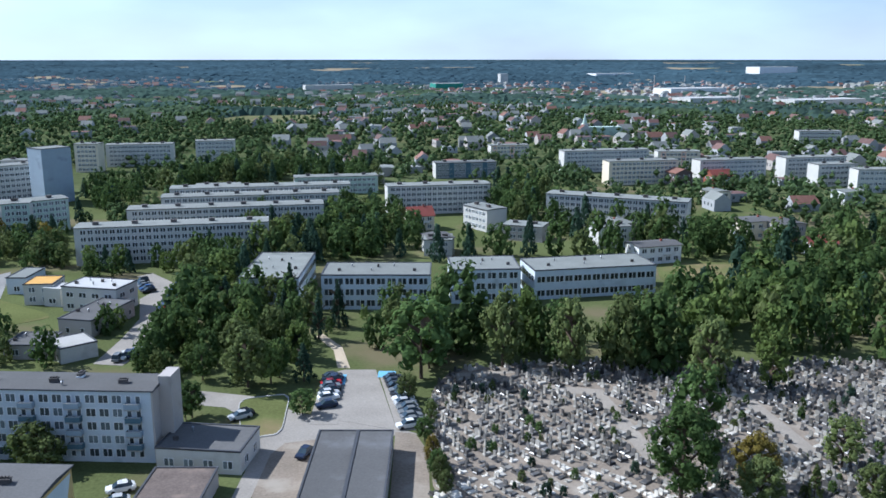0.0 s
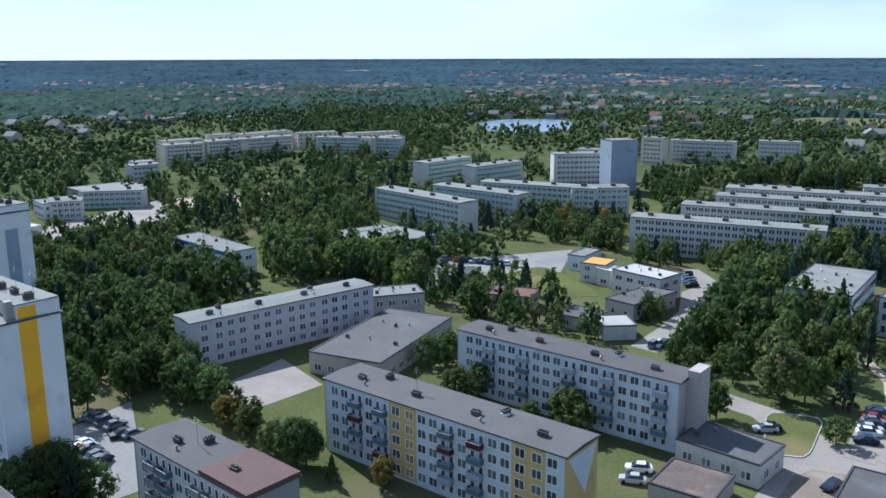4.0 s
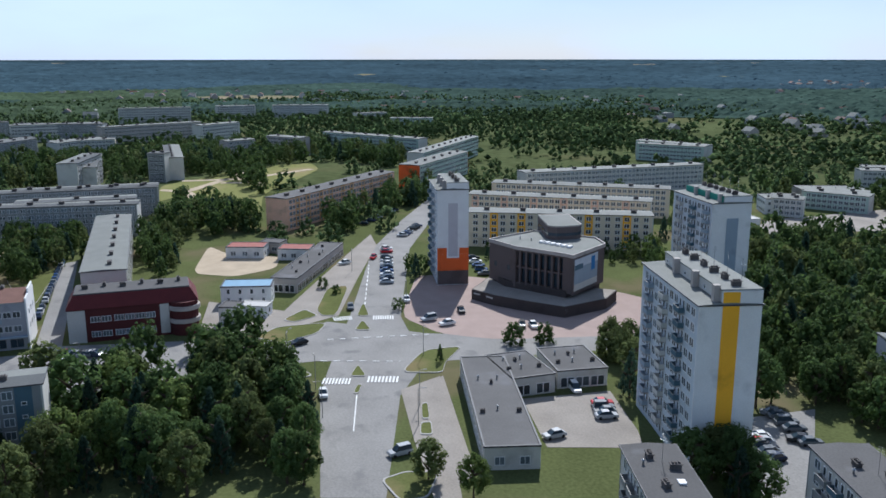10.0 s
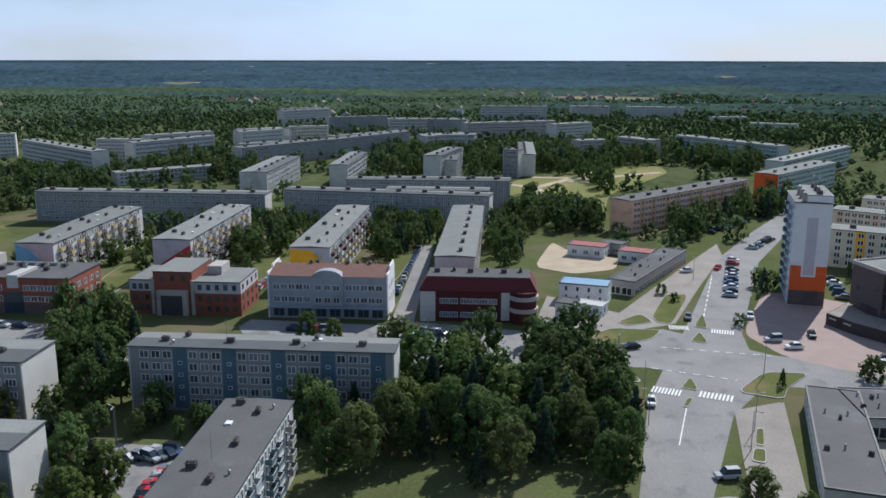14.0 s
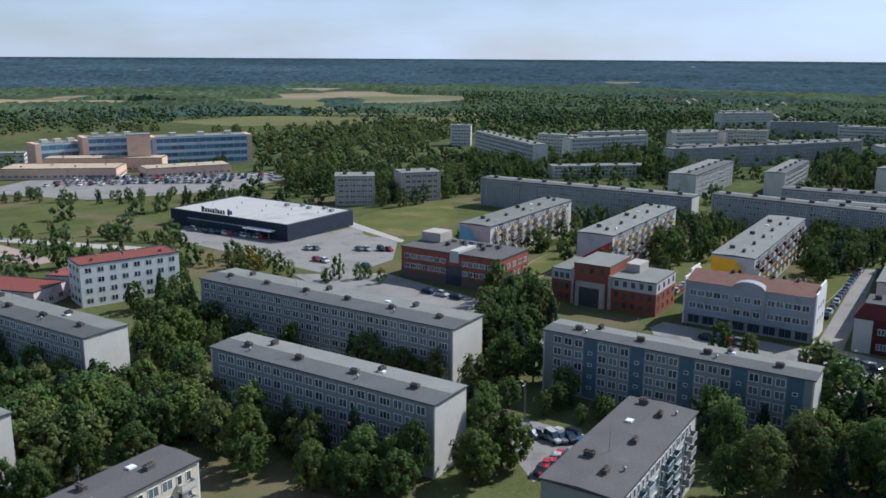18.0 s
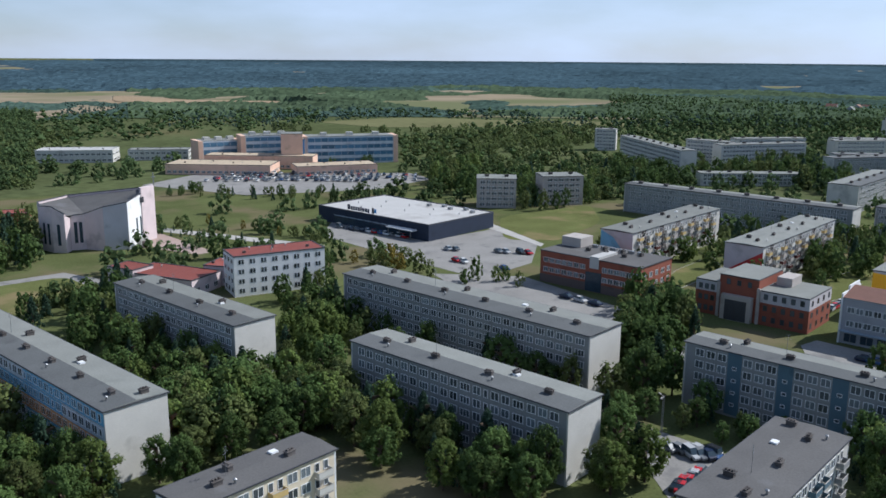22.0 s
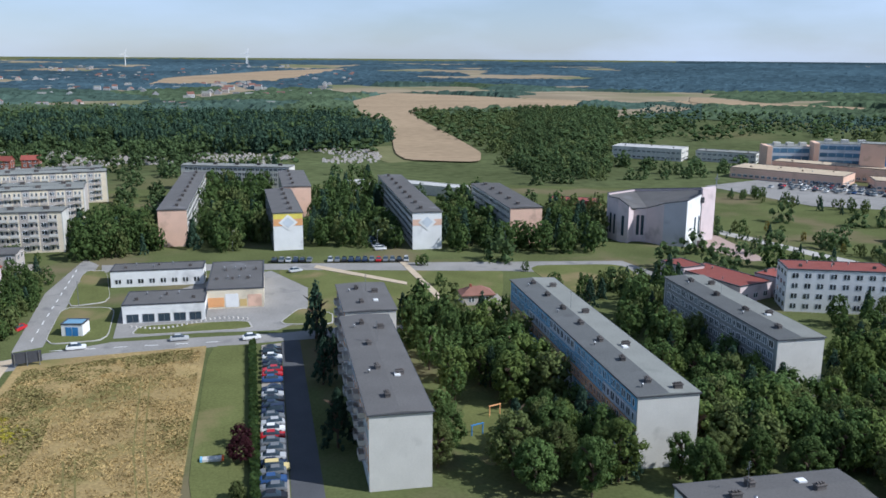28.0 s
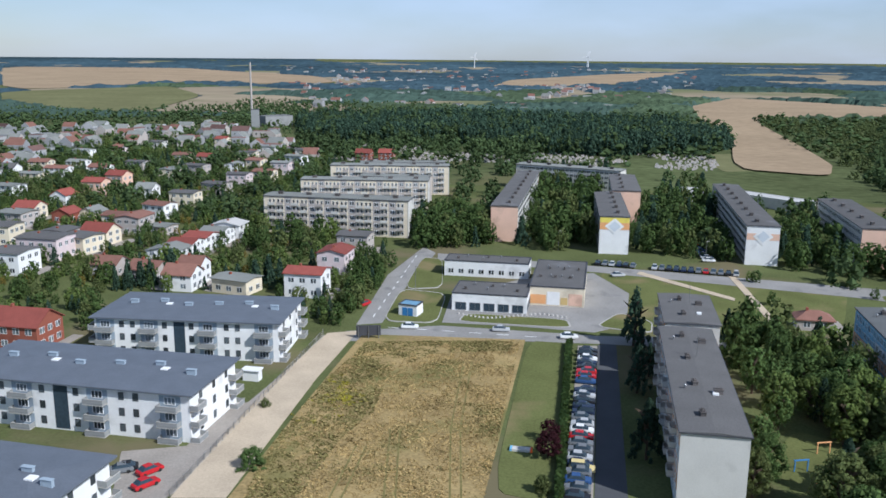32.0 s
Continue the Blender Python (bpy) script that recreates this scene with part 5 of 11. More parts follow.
# ---- cemetery ----
def grave_mesh(seed, stone):
    rnd = random.Random(seed)
    bm = bmesh.new()
    w, l = rnd.uniform(1.0, 1.5), rnd.uniform(1.9, 2.3)
    pts = [(-l / 2, -w / 2), (l / 2, -w / 2), (l / 2, w / 2), (-l / 2, w / 2)]
    lo = [bm.verts.new((x, y, -0.1)) for x, y in pts]
    hi = [bm.verts.new((x, y, 0.35)) for x, y in pts]
    inn = [bm.verts.new((x * 0.84, y * 0.8, 0.5)) for x, y in pts]
    for i in range(4):
        j = (i + 1) % 4
        bm.faces.new((lo[i], lo[j], hi[j], hi[i]))
        bm.faces.new((hi[i], hi[j], inn[j], inn[i]))
    hs = rnd.uniform(0.8, 1.3)
    top = [bm.verts.new((-l / 2 * 0.84 + 0.02, y * 0.8, 0.5 + hs * k)) for y, k in ((-w / 2, 0.8), (0, 1.0), (w / 2, 0.8))]
    back = [bm.verts.new((-l / 2 * 0.84 + 0.28, y * 0.8, 0.5 + hs * k)) for y, k in ((-w / 2, 0.8), (0, 1.0), (w / 2, 0.8))]
    f0, f1 = [bm.verts.new((-l / 2 * 0.84 + 0.28, y * 0.8, 0.5)) for y in (-w / 2, w / 2)]
    bm.faces.new((inn[0], inn[3], top[2], top[1], top[0]))
    bm.faces.new((f0, f1, back[2], back[1], back[0])[::-1])
    bm.faces.new((top[0], top[1], back[1], back[0]))
    bm.faces.new((top[1], top[2], back[2], back[1]))
    bm.faces.new((inn[0], top[0], back[0], f0))
    bm.faces.new((inn[3], f1, back[2], top[2]))
    bm.faces.new((inn[1], inn[2], inn[3], f1, f0, inn[0]))
    return mesh_of("gravestone", bm, stone)


M["granite_pale"] = mat("granite_pale", (0.44, 0.41, 0.36), 0.5, 0.25, 0.8, 6.0, per_object=0.6, per_island=0.7)
M["granite_dark"] = mat("granite_dark", (0.09, 0.085, 0.08), 0.3, 0.3, 0.8, 6.0, per_object=0.4, per_island=0.6)


def cemetery(pts, turn, seed=5):
    """Graves in close rows; the nearest are things of their own, the rest one mesh."""
    rnd = random.Random(seed)
    meshes = [grave_mesh(i, "granite_pale" if i % 5 in (1, 2, 4) else "granite_dark") for i in range(9)]
    c, s = math.cos(radians(turn)), math.sin(radians(turn))
    cx, cy = sum(p[0] for p in pts) / len(pts), sum(p[1] for p in pts) / len(pts)
    rest = {"granite_pale": ([], []), "granite_dark": ([], [])}
    shapes = []
    for me in meshes:
        shapes.append(([v.co.copy() for v in me.vertices], [tuple(p.vertices) for p in me.polygons], me.materials[0].name))
    spots = []
    for i in range(-70, 70):
        for j in range(-90, 90):
            u, v = i * 2.5 + rnd.uniform(-0.35, 0.35), j * 1.5 + rnd.uniform(-0.25, 0.25)
            x, y = cx + u * c - v * s, cy + u * s + v * c
            if rnd.random() < 0.13 or not inside(x, y, pts) or not free(x, y):
                continue
            spots.append((x * x + y * y, x, y))
    spots.sort()
    for k, (_, x, y) in enumerate(spots):
        m = rnd.randrange(9)
        a = turn + rnd.uniform(-9, 9) + rnd.choice((0, 0, 0, 180))
        if k < 170:
            size = rnd.uniform(0.55, 0.92)
            stone = put("gravestone", meshes[m], None, x, y, 0, a)
            stone.scale = (size, size, size * rnd.uniform(0.5, 0.95))
            tagged(stone, "pale polished stone grave with a low headstone" if m % 5 in (1, 2, 4) else "dark polished granite grave with a headstone", "grave", "graves")
            continue
        verts, faces = rest[shapes[m][2]]
        size = rnd.uniform(0.55, 0.92)
        k0, ca, sa = len(verts), size * math.cos(radians(a)), size * math.sin(radians(a))
        verts.extend((x + q.x * ca - q.y * sa, y + q.x * sa + q.y * ca, q.z) for q in shapes[m][0])
        faces.extend(tuple(k0 + i for i in f) for f in shapes[m][1])
    for name, (verts, faces) in rest.items():
        me = bpy.data.meshes.new("graves")
        me.from_pydata(verts, [], faces)
        me.materials.append(M[name])
        tagged(put("graves", me), "close rows of stone graves in the cemetery", "graves", "graves", "stuff")
    rnd2 = random.Random(9)
    for k in range(150):
        _, x, y = spots[rnd2.randrange(len(spots))]
        tree(x + 1.4, y + 0.8, rnd2.uniform(1.0, 2.4), rnd2.choice(("leaf", "needle", "leaf_olive")), "bush", 0.8, "cemetery shrubs")


# ---- far country ----
def lump_template(seed, lumps, cards, leaf=0.13, size=0.24):
    """A low crown 1 m high and wide, as plain lists, for the joined woods."""
    me = crown_mesh("far_crown", seed, lumps, cards, leaf, "round", size)
    v = np.array([tuple(q.co) for q in me.vertices])
    f = [tuple(p.vertices) for p in me.polygons]
    bpy.data.meshes.remove(me)
    return v, f


LUMPS = {"fine": [lump_template(s, 14, 5, 0.092, 0.2) for s in range(4)], "low": [lump_template(s, 4, 1) for s in range(4)]}
OPEN = []  # far fields and water, on which no wood stands


def woods(pts, gap, hmin, hmax, grain, material, label, share=1.0, clump=0.0, seed=1, wide=1.0):
    """Woods over a far polygon, as one mesh. clump: how patchy they are."""
    rnd = np.random.RandomState(seed)
    x0, x1 = min(p[0] for p in pts), max(p[0] for p in pts)
    y0, y1 = min(p[1] for p in pts), max(p[1] for p in pts)
    allv, allf, base = [], [], 0
    gx, gy = np.meshgrid(np.arange(x0, x1, gap), np.arange(y0, y1, gap))
    px = gx.ravel() + rnd.uniform(-0.45, 0.45, gx.size) * gap
    py = gy.ravel() + rnd.uniform(-0.45, 0.45, gx.size) * gap
    keep = rnd.uniform(0, 1, gx.size) < share

    def mask(poly):
        hit = np.zeros(px.size, bool)
        j = len(poly) - 1
        for i in range(len(poly)):
            (xi, yi), (xj, yj) = poly[i], poly[j]
            if yi != yj:
                hit ^= ((yi > py) != (yj > py)) & (px < (xj - xi) * (py - yi) / (yj - yi) + xi)
            j = i
        return hit

    keep &= mask(pts)
    for poly in OPEN + PAVED:
        keep &= ~mask(poly)
    for cx, cy, c, s, hl, hw in FOOT:
        dx, dy = px - cx, py - cy
        keep &= ~((np.abs(dx * c + dy * s) < hl + gap * 0.25) & (np.abs(dy * c - dx * s) < hw + gap * 0.25))
    for i in np.nonzero(keep)[0]:
        x, y = float(px[i]), float(py[i])
        if clump and noise.noise(Vector((x * 0.006, y * 0.006, seed))) + 0.55 * noise.noise(Vector((x * 0.025, y * 0.025, seed))) < clump:
            continue
        v, f = LUMPS[grain][rnd.randint(4)]
        h = rnd.uniform(hmin, hmax)
        w = h * wide * rnd.uniform(0.8, 1.25)
        a = rnd.uniform(0, 6.28)
        c, s = math.cos(a), math.sin(a)
        q = np.empty_like(v)
        q[:, 0] = x + (v[:, 0] * c - v[:, 1] * s) * w
        q[:, 1] = y + (v[:, 0] * s + v[:, 1] * c) * w
        q[:, 2] = ground_height(math.hypot(x, y)) - 0.15 * h + v[:, 2] * h
        allv.append(q)
        allf.extend([tuple(k + base for k in face) for face in f])
        base += len(v)
    if not allv:
        return
    me = bpy.data.meshes.new("woods")
    me.from_pydata(np.concatenate(allv).tolist(), [], allf)
    me.materials.append(M[material])
    tagged(put("woods", me), label, "woods", kind="stuff")


def far_graves(pts, n, seed):
    """Pale gravestones of a far cemetery, as one mesh."""
    rnd = random.Random(seed)
    bm = bmesh.new()
    x0, x1 = min(p[0] for p in pts), max(p[0] for p in pts)
    y0, y1 = min(p[1] for p in pts), max(p[1] for p in pts)
    while n:
        x, y = rnd.uniform(x0, x1), rnd.uniform(y0, y1)
        if not inside(x, y, pts) or noise.noise(Vector((x * 0.02, y * 0.02, 3.0))) < -0.08:
            n -= rnd.random() < 0.3
            continue
        w, h = rnd.uniform(0.5, 1.0), rnd.uniform(0.6, 1.6)
        bm_box(bm, x - w, y - 1.0, 0, x + w, y + 1.0, 0.5, rnd.randrange(3))
        bm_box(bm, x - w * 0.8, y - 1.1, 0.5, x + w * 0.8, y - 0.8, h, rnd.randrange(3))
        n -= 1
    tagged(part("far_graves", bm, ("stone", "concrete", "stone"), None), "rows of pale gravestones among trees", "graves", kind="stuff")


def canopy(b0, b1, label, forest):
    """The closed tops of far woods between two bearings, as a sheet of uneven crowns, with fields and clearings between. forest: how much is wooded, near and far."""
    rnd = np.random.RandomState(int(b0 * 7 + 999))
    radii = [1000.0]
    while radii[-1] < 4400:
        radii.append(radii[-1] * 1.0082 + 1.0)
    cols = int((b1 - b0) / 0.24) + 1
    verts, height = [], []
    for r in radii:
        for j in range(cols):
            a = radians(b0 + (b1 - b0) * j / (cols - 1) + (rnd.uniform(-0.09, 0.09) if 0 < j < cols - 1 else 0))
            rr = r * (1 + rnd.uniform(-0.003, 0.003))
            x, y = -rr * math.sin(a), rr * math.cos(a)
            k = min(max((r - 1300) / 900, 0), 1)
            share = forest[0] * (1 - k) + forest[1] * k
            n = noise.noise(Vector((x * 0.0022, y * 0.0022, 4.1))) + 0.6 * noise.noise(Vector((x * 0.007, y * 0.007, 8.3)))
            wood = n + share
            h = 0.0
            if wood > 0:
                top = 5 + 5 * noise.noise(Vector((x * 0.004, y * 0.004, 1.7))) + 3.0 * noise.noise(Vector((x * 0.03, y * 0.03, 2.2)))
                h = max(1.5, top + rnd.uniform(-1.6, 2.6)) * min(1, 0.35 + wood * 4, max(0.02, (r - 1000) / 40))
            verts.append((x, y, ground_height(r) + 0.6 + h))
            height.append(h)
    spots = np.array(verts)[:, :2]
    for poly in OPEN:
        hit = np.zeros(len(spots), bool)
        for (xi, yi), (xj, yj) in zip(poly, poly[-1:] + poly[:-1]):
            if yi != yj:
                hit ^= ((yi > spots[:, 1]) != (yj > spots[:, 1])) & (spots[:, 0] < (xj - xi) * (spots[:, 1] - yi) / (yj - yi) + xi)
        for i in np.nonzero(hit)[0]:
            height[i] = -1
            verts[i] = (verts[i][0], verts[i][1], ground_height(math.hypot(verts[i][0], verts[i][1])) - 0.5)
    woods_faces, slots, field_faces = [], [], []
    for i in range(len(radii) - 1):
        for j in range(cols - 1):
            q = (i * cols + j + 1, i * cols + j, (i + 1) * cols + j, (i + 1) * cols + j + 1)
            hs = [height[k] for k in q]
            if max(hs) < 0:
                continue
            if max(hs) <= 0:
                field_faces.append(q)
                continue
            x, y, _ = verts[q[0]]
            woods_faces.append(q)
            # past about 1800 m the crowns take the bluer, haze-coloured material
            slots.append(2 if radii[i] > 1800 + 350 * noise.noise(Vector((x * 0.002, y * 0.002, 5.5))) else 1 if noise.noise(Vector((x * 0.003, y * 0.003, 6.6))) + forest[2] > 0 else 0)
    for name, faces, mats, kind in (("woods", woods_faces, ("wood_mid", "wood_plain", "wood_far_haze"), "woods"), ("far_fields", field_faces, ("far_field",), "fields")):
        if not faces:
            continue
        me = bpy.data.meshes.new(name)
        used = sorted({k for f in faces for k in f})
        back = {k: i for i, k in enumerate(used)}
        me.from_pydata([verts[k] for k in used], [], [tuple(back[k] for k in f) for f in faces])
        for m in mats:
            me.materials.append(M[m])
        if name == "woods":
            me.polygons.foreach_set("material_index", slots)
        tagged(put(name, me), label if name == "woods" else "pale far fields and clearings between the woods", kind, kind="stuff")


FAR_TONES = ("far_wall", "far_red", "roof_brown", "roof_light", "stone", "glass")


def far_houses(pts, gap, share, label, seed=1, size=1.0, flat=0.3, clump=-9, single=0):
    """Small far houses over a polygon; the nearest are things of their own, the rest one mesh."""
    rnd = random.Random(seed)
    x0, x1 = min(p[0] for p in pts), max(p[0] for p in pts)
    y0, y1 = min(p[1] for p in pts), max(p[1] for p in pts)
    built = []
    y = y0
    while y < y1:
        x = x0
        while x < x1:
            px, py = x + rnd.uniform(-0.35, 0.35) * gap, y + rnd.uniform(-0.35, 0.35) * gap
            go = rnd.random() < share
            l, w, h = rnd.uniform(9, 15) * size, rnd.uniform(8, 11) * size, rnd.uniform(3.5, 6.5) * size
            a = rnd.choice((0, 90)) + rnd.uniform(-12, 12)
            roof, wall, level = rnd.choice((1, 2, 2, 3, 3, 3)), rnd.choice((0, 0, 4)), rnd.random() < flat
            x += gap
            if not go or not inside(px, py, pts) or any(inside(px, py, q) for q in OPEN + PAVED) or not free(px, py, 4, False):
                continue
            if noise.noise(Vector((px * 0.004, py * 0.004, seed + 3.3))) < clump:
                continue
            FOOT.append((px, py, math.cos(radians(a)), math.sin(radians(a)), l / 2, w / 2))
            z = ground_height(math.hypot(px, py))
            c, s = math.cos(radians(a)), math.sin(radians(a))
            verts, faces, slots, k = [], [], [], 0
            rz = h + (0.4 if level else w * 0.38)
            loc = [(-l / 2, -w / 2, -1), (l / 2, -w / 2, -1), (l / 2, w / 2, -1), (-l / 2, w / 2, -1), (-l / 2, -w / 2, h), (l / 2, -w / 2, h), (l / 2, w / 2, h), (-l / 2, w / 2, h), (-l / 2, 0, rz), (l / 2, 0, rz)]
            verts.extend((px + u * c - v * s, py + u * s + v * c, z + q) for u, v, q in loc)
            for face, slot in (((0, 1, 5, 4), wall), ((1, 2, 6, 9, 5), wall), ((2, 3, 7, 6), wall), ((3, 0, 4, 8, 7), wall), ((4, 5, 9, 8), roof), ((6, 7, 8, 9), roof)):
                faces.append(tuple(k + i for i in face))
                slots.append(slot)
            for u in (-0.28, 0.0, 0.28):
                for side in (-1, 1):
                    k = len(verts)
                    for du, dz in ((-0.6, 0.38), (0.6, 0.38), (0.6, 0.68), (-0.6, 0.68)):
                        verts.append((px + (u * l + du) * c - side * (w / 2 + 0.05) * s, py + (u * l + du) * s + side * (w / 2 + 0.05) * c, z + h * dz))
                    faces.append((k, k + 1, k + 2, k + 3) if side < 0 else (k + 3, k + 2, k + 1, k))
                    slots.append(5)
            built.append((px * px + py * py, roof, verts, faces, slots))
        y += gap
    if not built:
        return
    built.sort(key=lambda b: b[0])
    for _, roof, verts, faces, slots in built[:single]:
        me = bpy.data.meshes.new("family_house")
        me.from_pydata(verts, [], faces)
        for m in FAR_TONES:
            me.materials.append(M[m])
        me.polygons.foreach_set("material_index", slots)
        tagged(put("family_house", me), "small far town house with a " + ("", "red", "brown", "grey")[roof] + " roof among trees", "house", "far town houses")
    verts, faces, slots = [], [], []
    for _, roof, v, f, sl in built[single:]:
        faces.extend(tuple(i + len(verts) for i in q) for q in f)
        verts.extend(v)
        slots.extend(sl)
    if not verts:
        return
    me = bpy.data.meshes.new("far_houses")
    me.from_pydata(verts, [], faces)
    for m in FAR_TONES:
        me.materials.append(M[m])
    me.polygons.foreach_set("material_index", slots)
    tagged(put("far_houses", me), label, "houses", kind="stuff")


# far walls and roofs: colours dulled to stand in for haze and cloud shade
M["far_wall"] = mat("far_wall", (0.34, 0.345, 0.35), 0.85, 0.1, 0.3, 3.0, 0, per_island=0.35)
M["far_red"] = mat("far_red", (0.13, 0.075, 0.065), 0.8, 0.2, 0.3, 3.0, 0, per_island=0.4)


def gable_paint(root, x, pts, tone, label=""):
    """A flat painted shape on an end wall at x; pts are (y, z)."""
    bm = bmesh.new()
    o = 0.04 if x > 0 else -0.04
    a = [bm.verts.new((x + 0.001 * (1 if x > 0 else -1), y, z)) for y, z in pts]
    b = [bm.verts.new((x + o, y, z)) for y, z in pts]
    bm.faces.new(b)
    bm.faces.new(a[::-1])
    k = len(pts)
    for i in range(k):
        bm.faces.new((a[i], a[(i + 1) % k], b[(i + 1) % k], b[i]))
    bmesh.ops.recalc_face_normals(bm, faces=bm.faces)
    part("painted_field", bm, tone, root, label)


def openings(root, y, x0, x1, n, z, kind, turn=0):
    for i in range(n):
        put("window", WIN[kind], root, x0 + (x1 - x0) * (i + 0.5) / n, y, z, turn)


def flat_roof(root, x0, y0, x1, y1, z, tone="roof_light", rim="edge_dark"):
    box_part("roof_edge", root, rim, x0 - 0.2, y0 - 0.2, z, x1 + 0.2, y1 + 0.2, z + 0.25)
    box_part("roof", root, tone, x0 - 0.05, y0 - 0.05, z + 0.25, x1 + 0.05, y1 + 0.05, z + 0.3)


def brick_shell(x, y, turn, length, width):
    """The unfinished office: brick below, a pale storey above, a taller middle with a portal."""
    root = thing("office_building", "unfinished brick office building with a pale upper storey", "building", x, y, turn)
    footprint(x, y, turn, length, width)
    a, b, hl, hw = -length * 0.28, length * 0.07, length / 2, width / 2
    for x0, x1, low, top, tone in ((-hl, a, 6.4, 9.3, "lilac"), (a, b, 11.4, 11.6, "brick"), (b, hl, 6.0, 9.0, "lilac")):
        box_part("wall", root, "brick", x0 + 0.01, -hw, -0.4, x1 - 0.01, hw, low)
        box_part("upper_wall", root, tone, x0 + 0.01, -hw + 0.03, low, x1 - 0.01, hw - 0.03, top)
        flat_roof(root, x0 + 0.2, -hw + 0.03, x1 - 0.2, hw, top)
    box_part("portal", root, "stone", a + 1.2, -hw - 1.6, 0, b - 1.2, -hw - 0.01, 6.8)
    box_part("portal_opening", root, "edge_dark", a + 2.4, -hw - 1.65, 0.1, b - 2.4, -hw - 1.58, 5.6)
    box_part("roof_house", root, "stone", b + 1.5, 0, 9.3, b + 5.5, hw - 1, 11.6)
    box_part("pillar", root, "stone", a - 0.5, -hw - 0.5, 0, a + 0.3, -hw - 0.01, 9.6)
    box_part("pillar", root, "stone", b - 0.3, -hw - 0.5, 0, b + 0.5, -hw - 0.01, 9.6)
    for z in (1.0, 3.9, 6.9):
        openings(root, -hw, -hl + 0.6, a - 1, 3, z, "dark")
        openings(root, -hw, b + 0.8, hl - 0.6, 5, z, "dark")
        openings(root, -hw, a + 1, b - 1, 3, z + 2.4 if z > 6 else z + 7.5, "dark") if z > 6 else None
        for k in range(4):
            put("window", WIN["dark"], root, hl, -hw + 2 + k * (width - 4) / 3, z, 90)
    return root


def brick_office(x, y, turn, length, width, h):
    root = thing("office_building", "red brick office building with a glazed skylight", "building", x, y, turn)
    footprint(x, y, turn, length, width)
    hl, hw = length / 2, width / 2
    box_part("wall", root, "brick", -hl, -hw, -0.4, hl, hw, h)
    flat_roof(root, -hl, -hw, hl, hw, h, "roof_felt")
    box_part("plinth", root, "brown", -hl - 0.03, -hw - 0.05, -0.4, hl + 0.03, -hw - 0.01, 2.6)
    box_part("stair_house", root, "stone", -hl + 1.0, hw - 8, h + 0.3, -hl + 8, hw - 1, h + 3.2)
    box_part("skylight", root, "roof_white", 0.5, -hw - 0.4, h - 2.6, 3.6, hw - 8, h + 1.0, "white glazed skylight over the entrance")
    for i in range(6):
        put("chimney", CHIMNEY, root, -hl + 12 + i * (length - 16) / 6, hw * (0.4 if i % 2 else -0.1), h + 0.3, 90 * (i % 2))
        box_part("roof_duct", root, "metal", -hl + 10 + i * (length - 16) / 6, hw * 0.5, h + 0.3, -hl + 12 + i * (length - 16) / 6, hw * 0.5 + 1, h + 1.1)
    for z in (3.4, 6.4):
        openings(root, -hw, -hl + 1, -1, 7, z, "two")
        openings(root, -hw, 4.5, hl - 1, 6, z, "two")
        for k in range(5):
            put("window", WIN["two"], root, hl, -hw + 2 + k * (width - 4) / 4, z, 90)
    box_part("entrance", root, "shopglass", -1, -hw - 0.1, 0.2, 4.5, -hw + 0.01, 6.0, "tall glazed entrance")
    return root


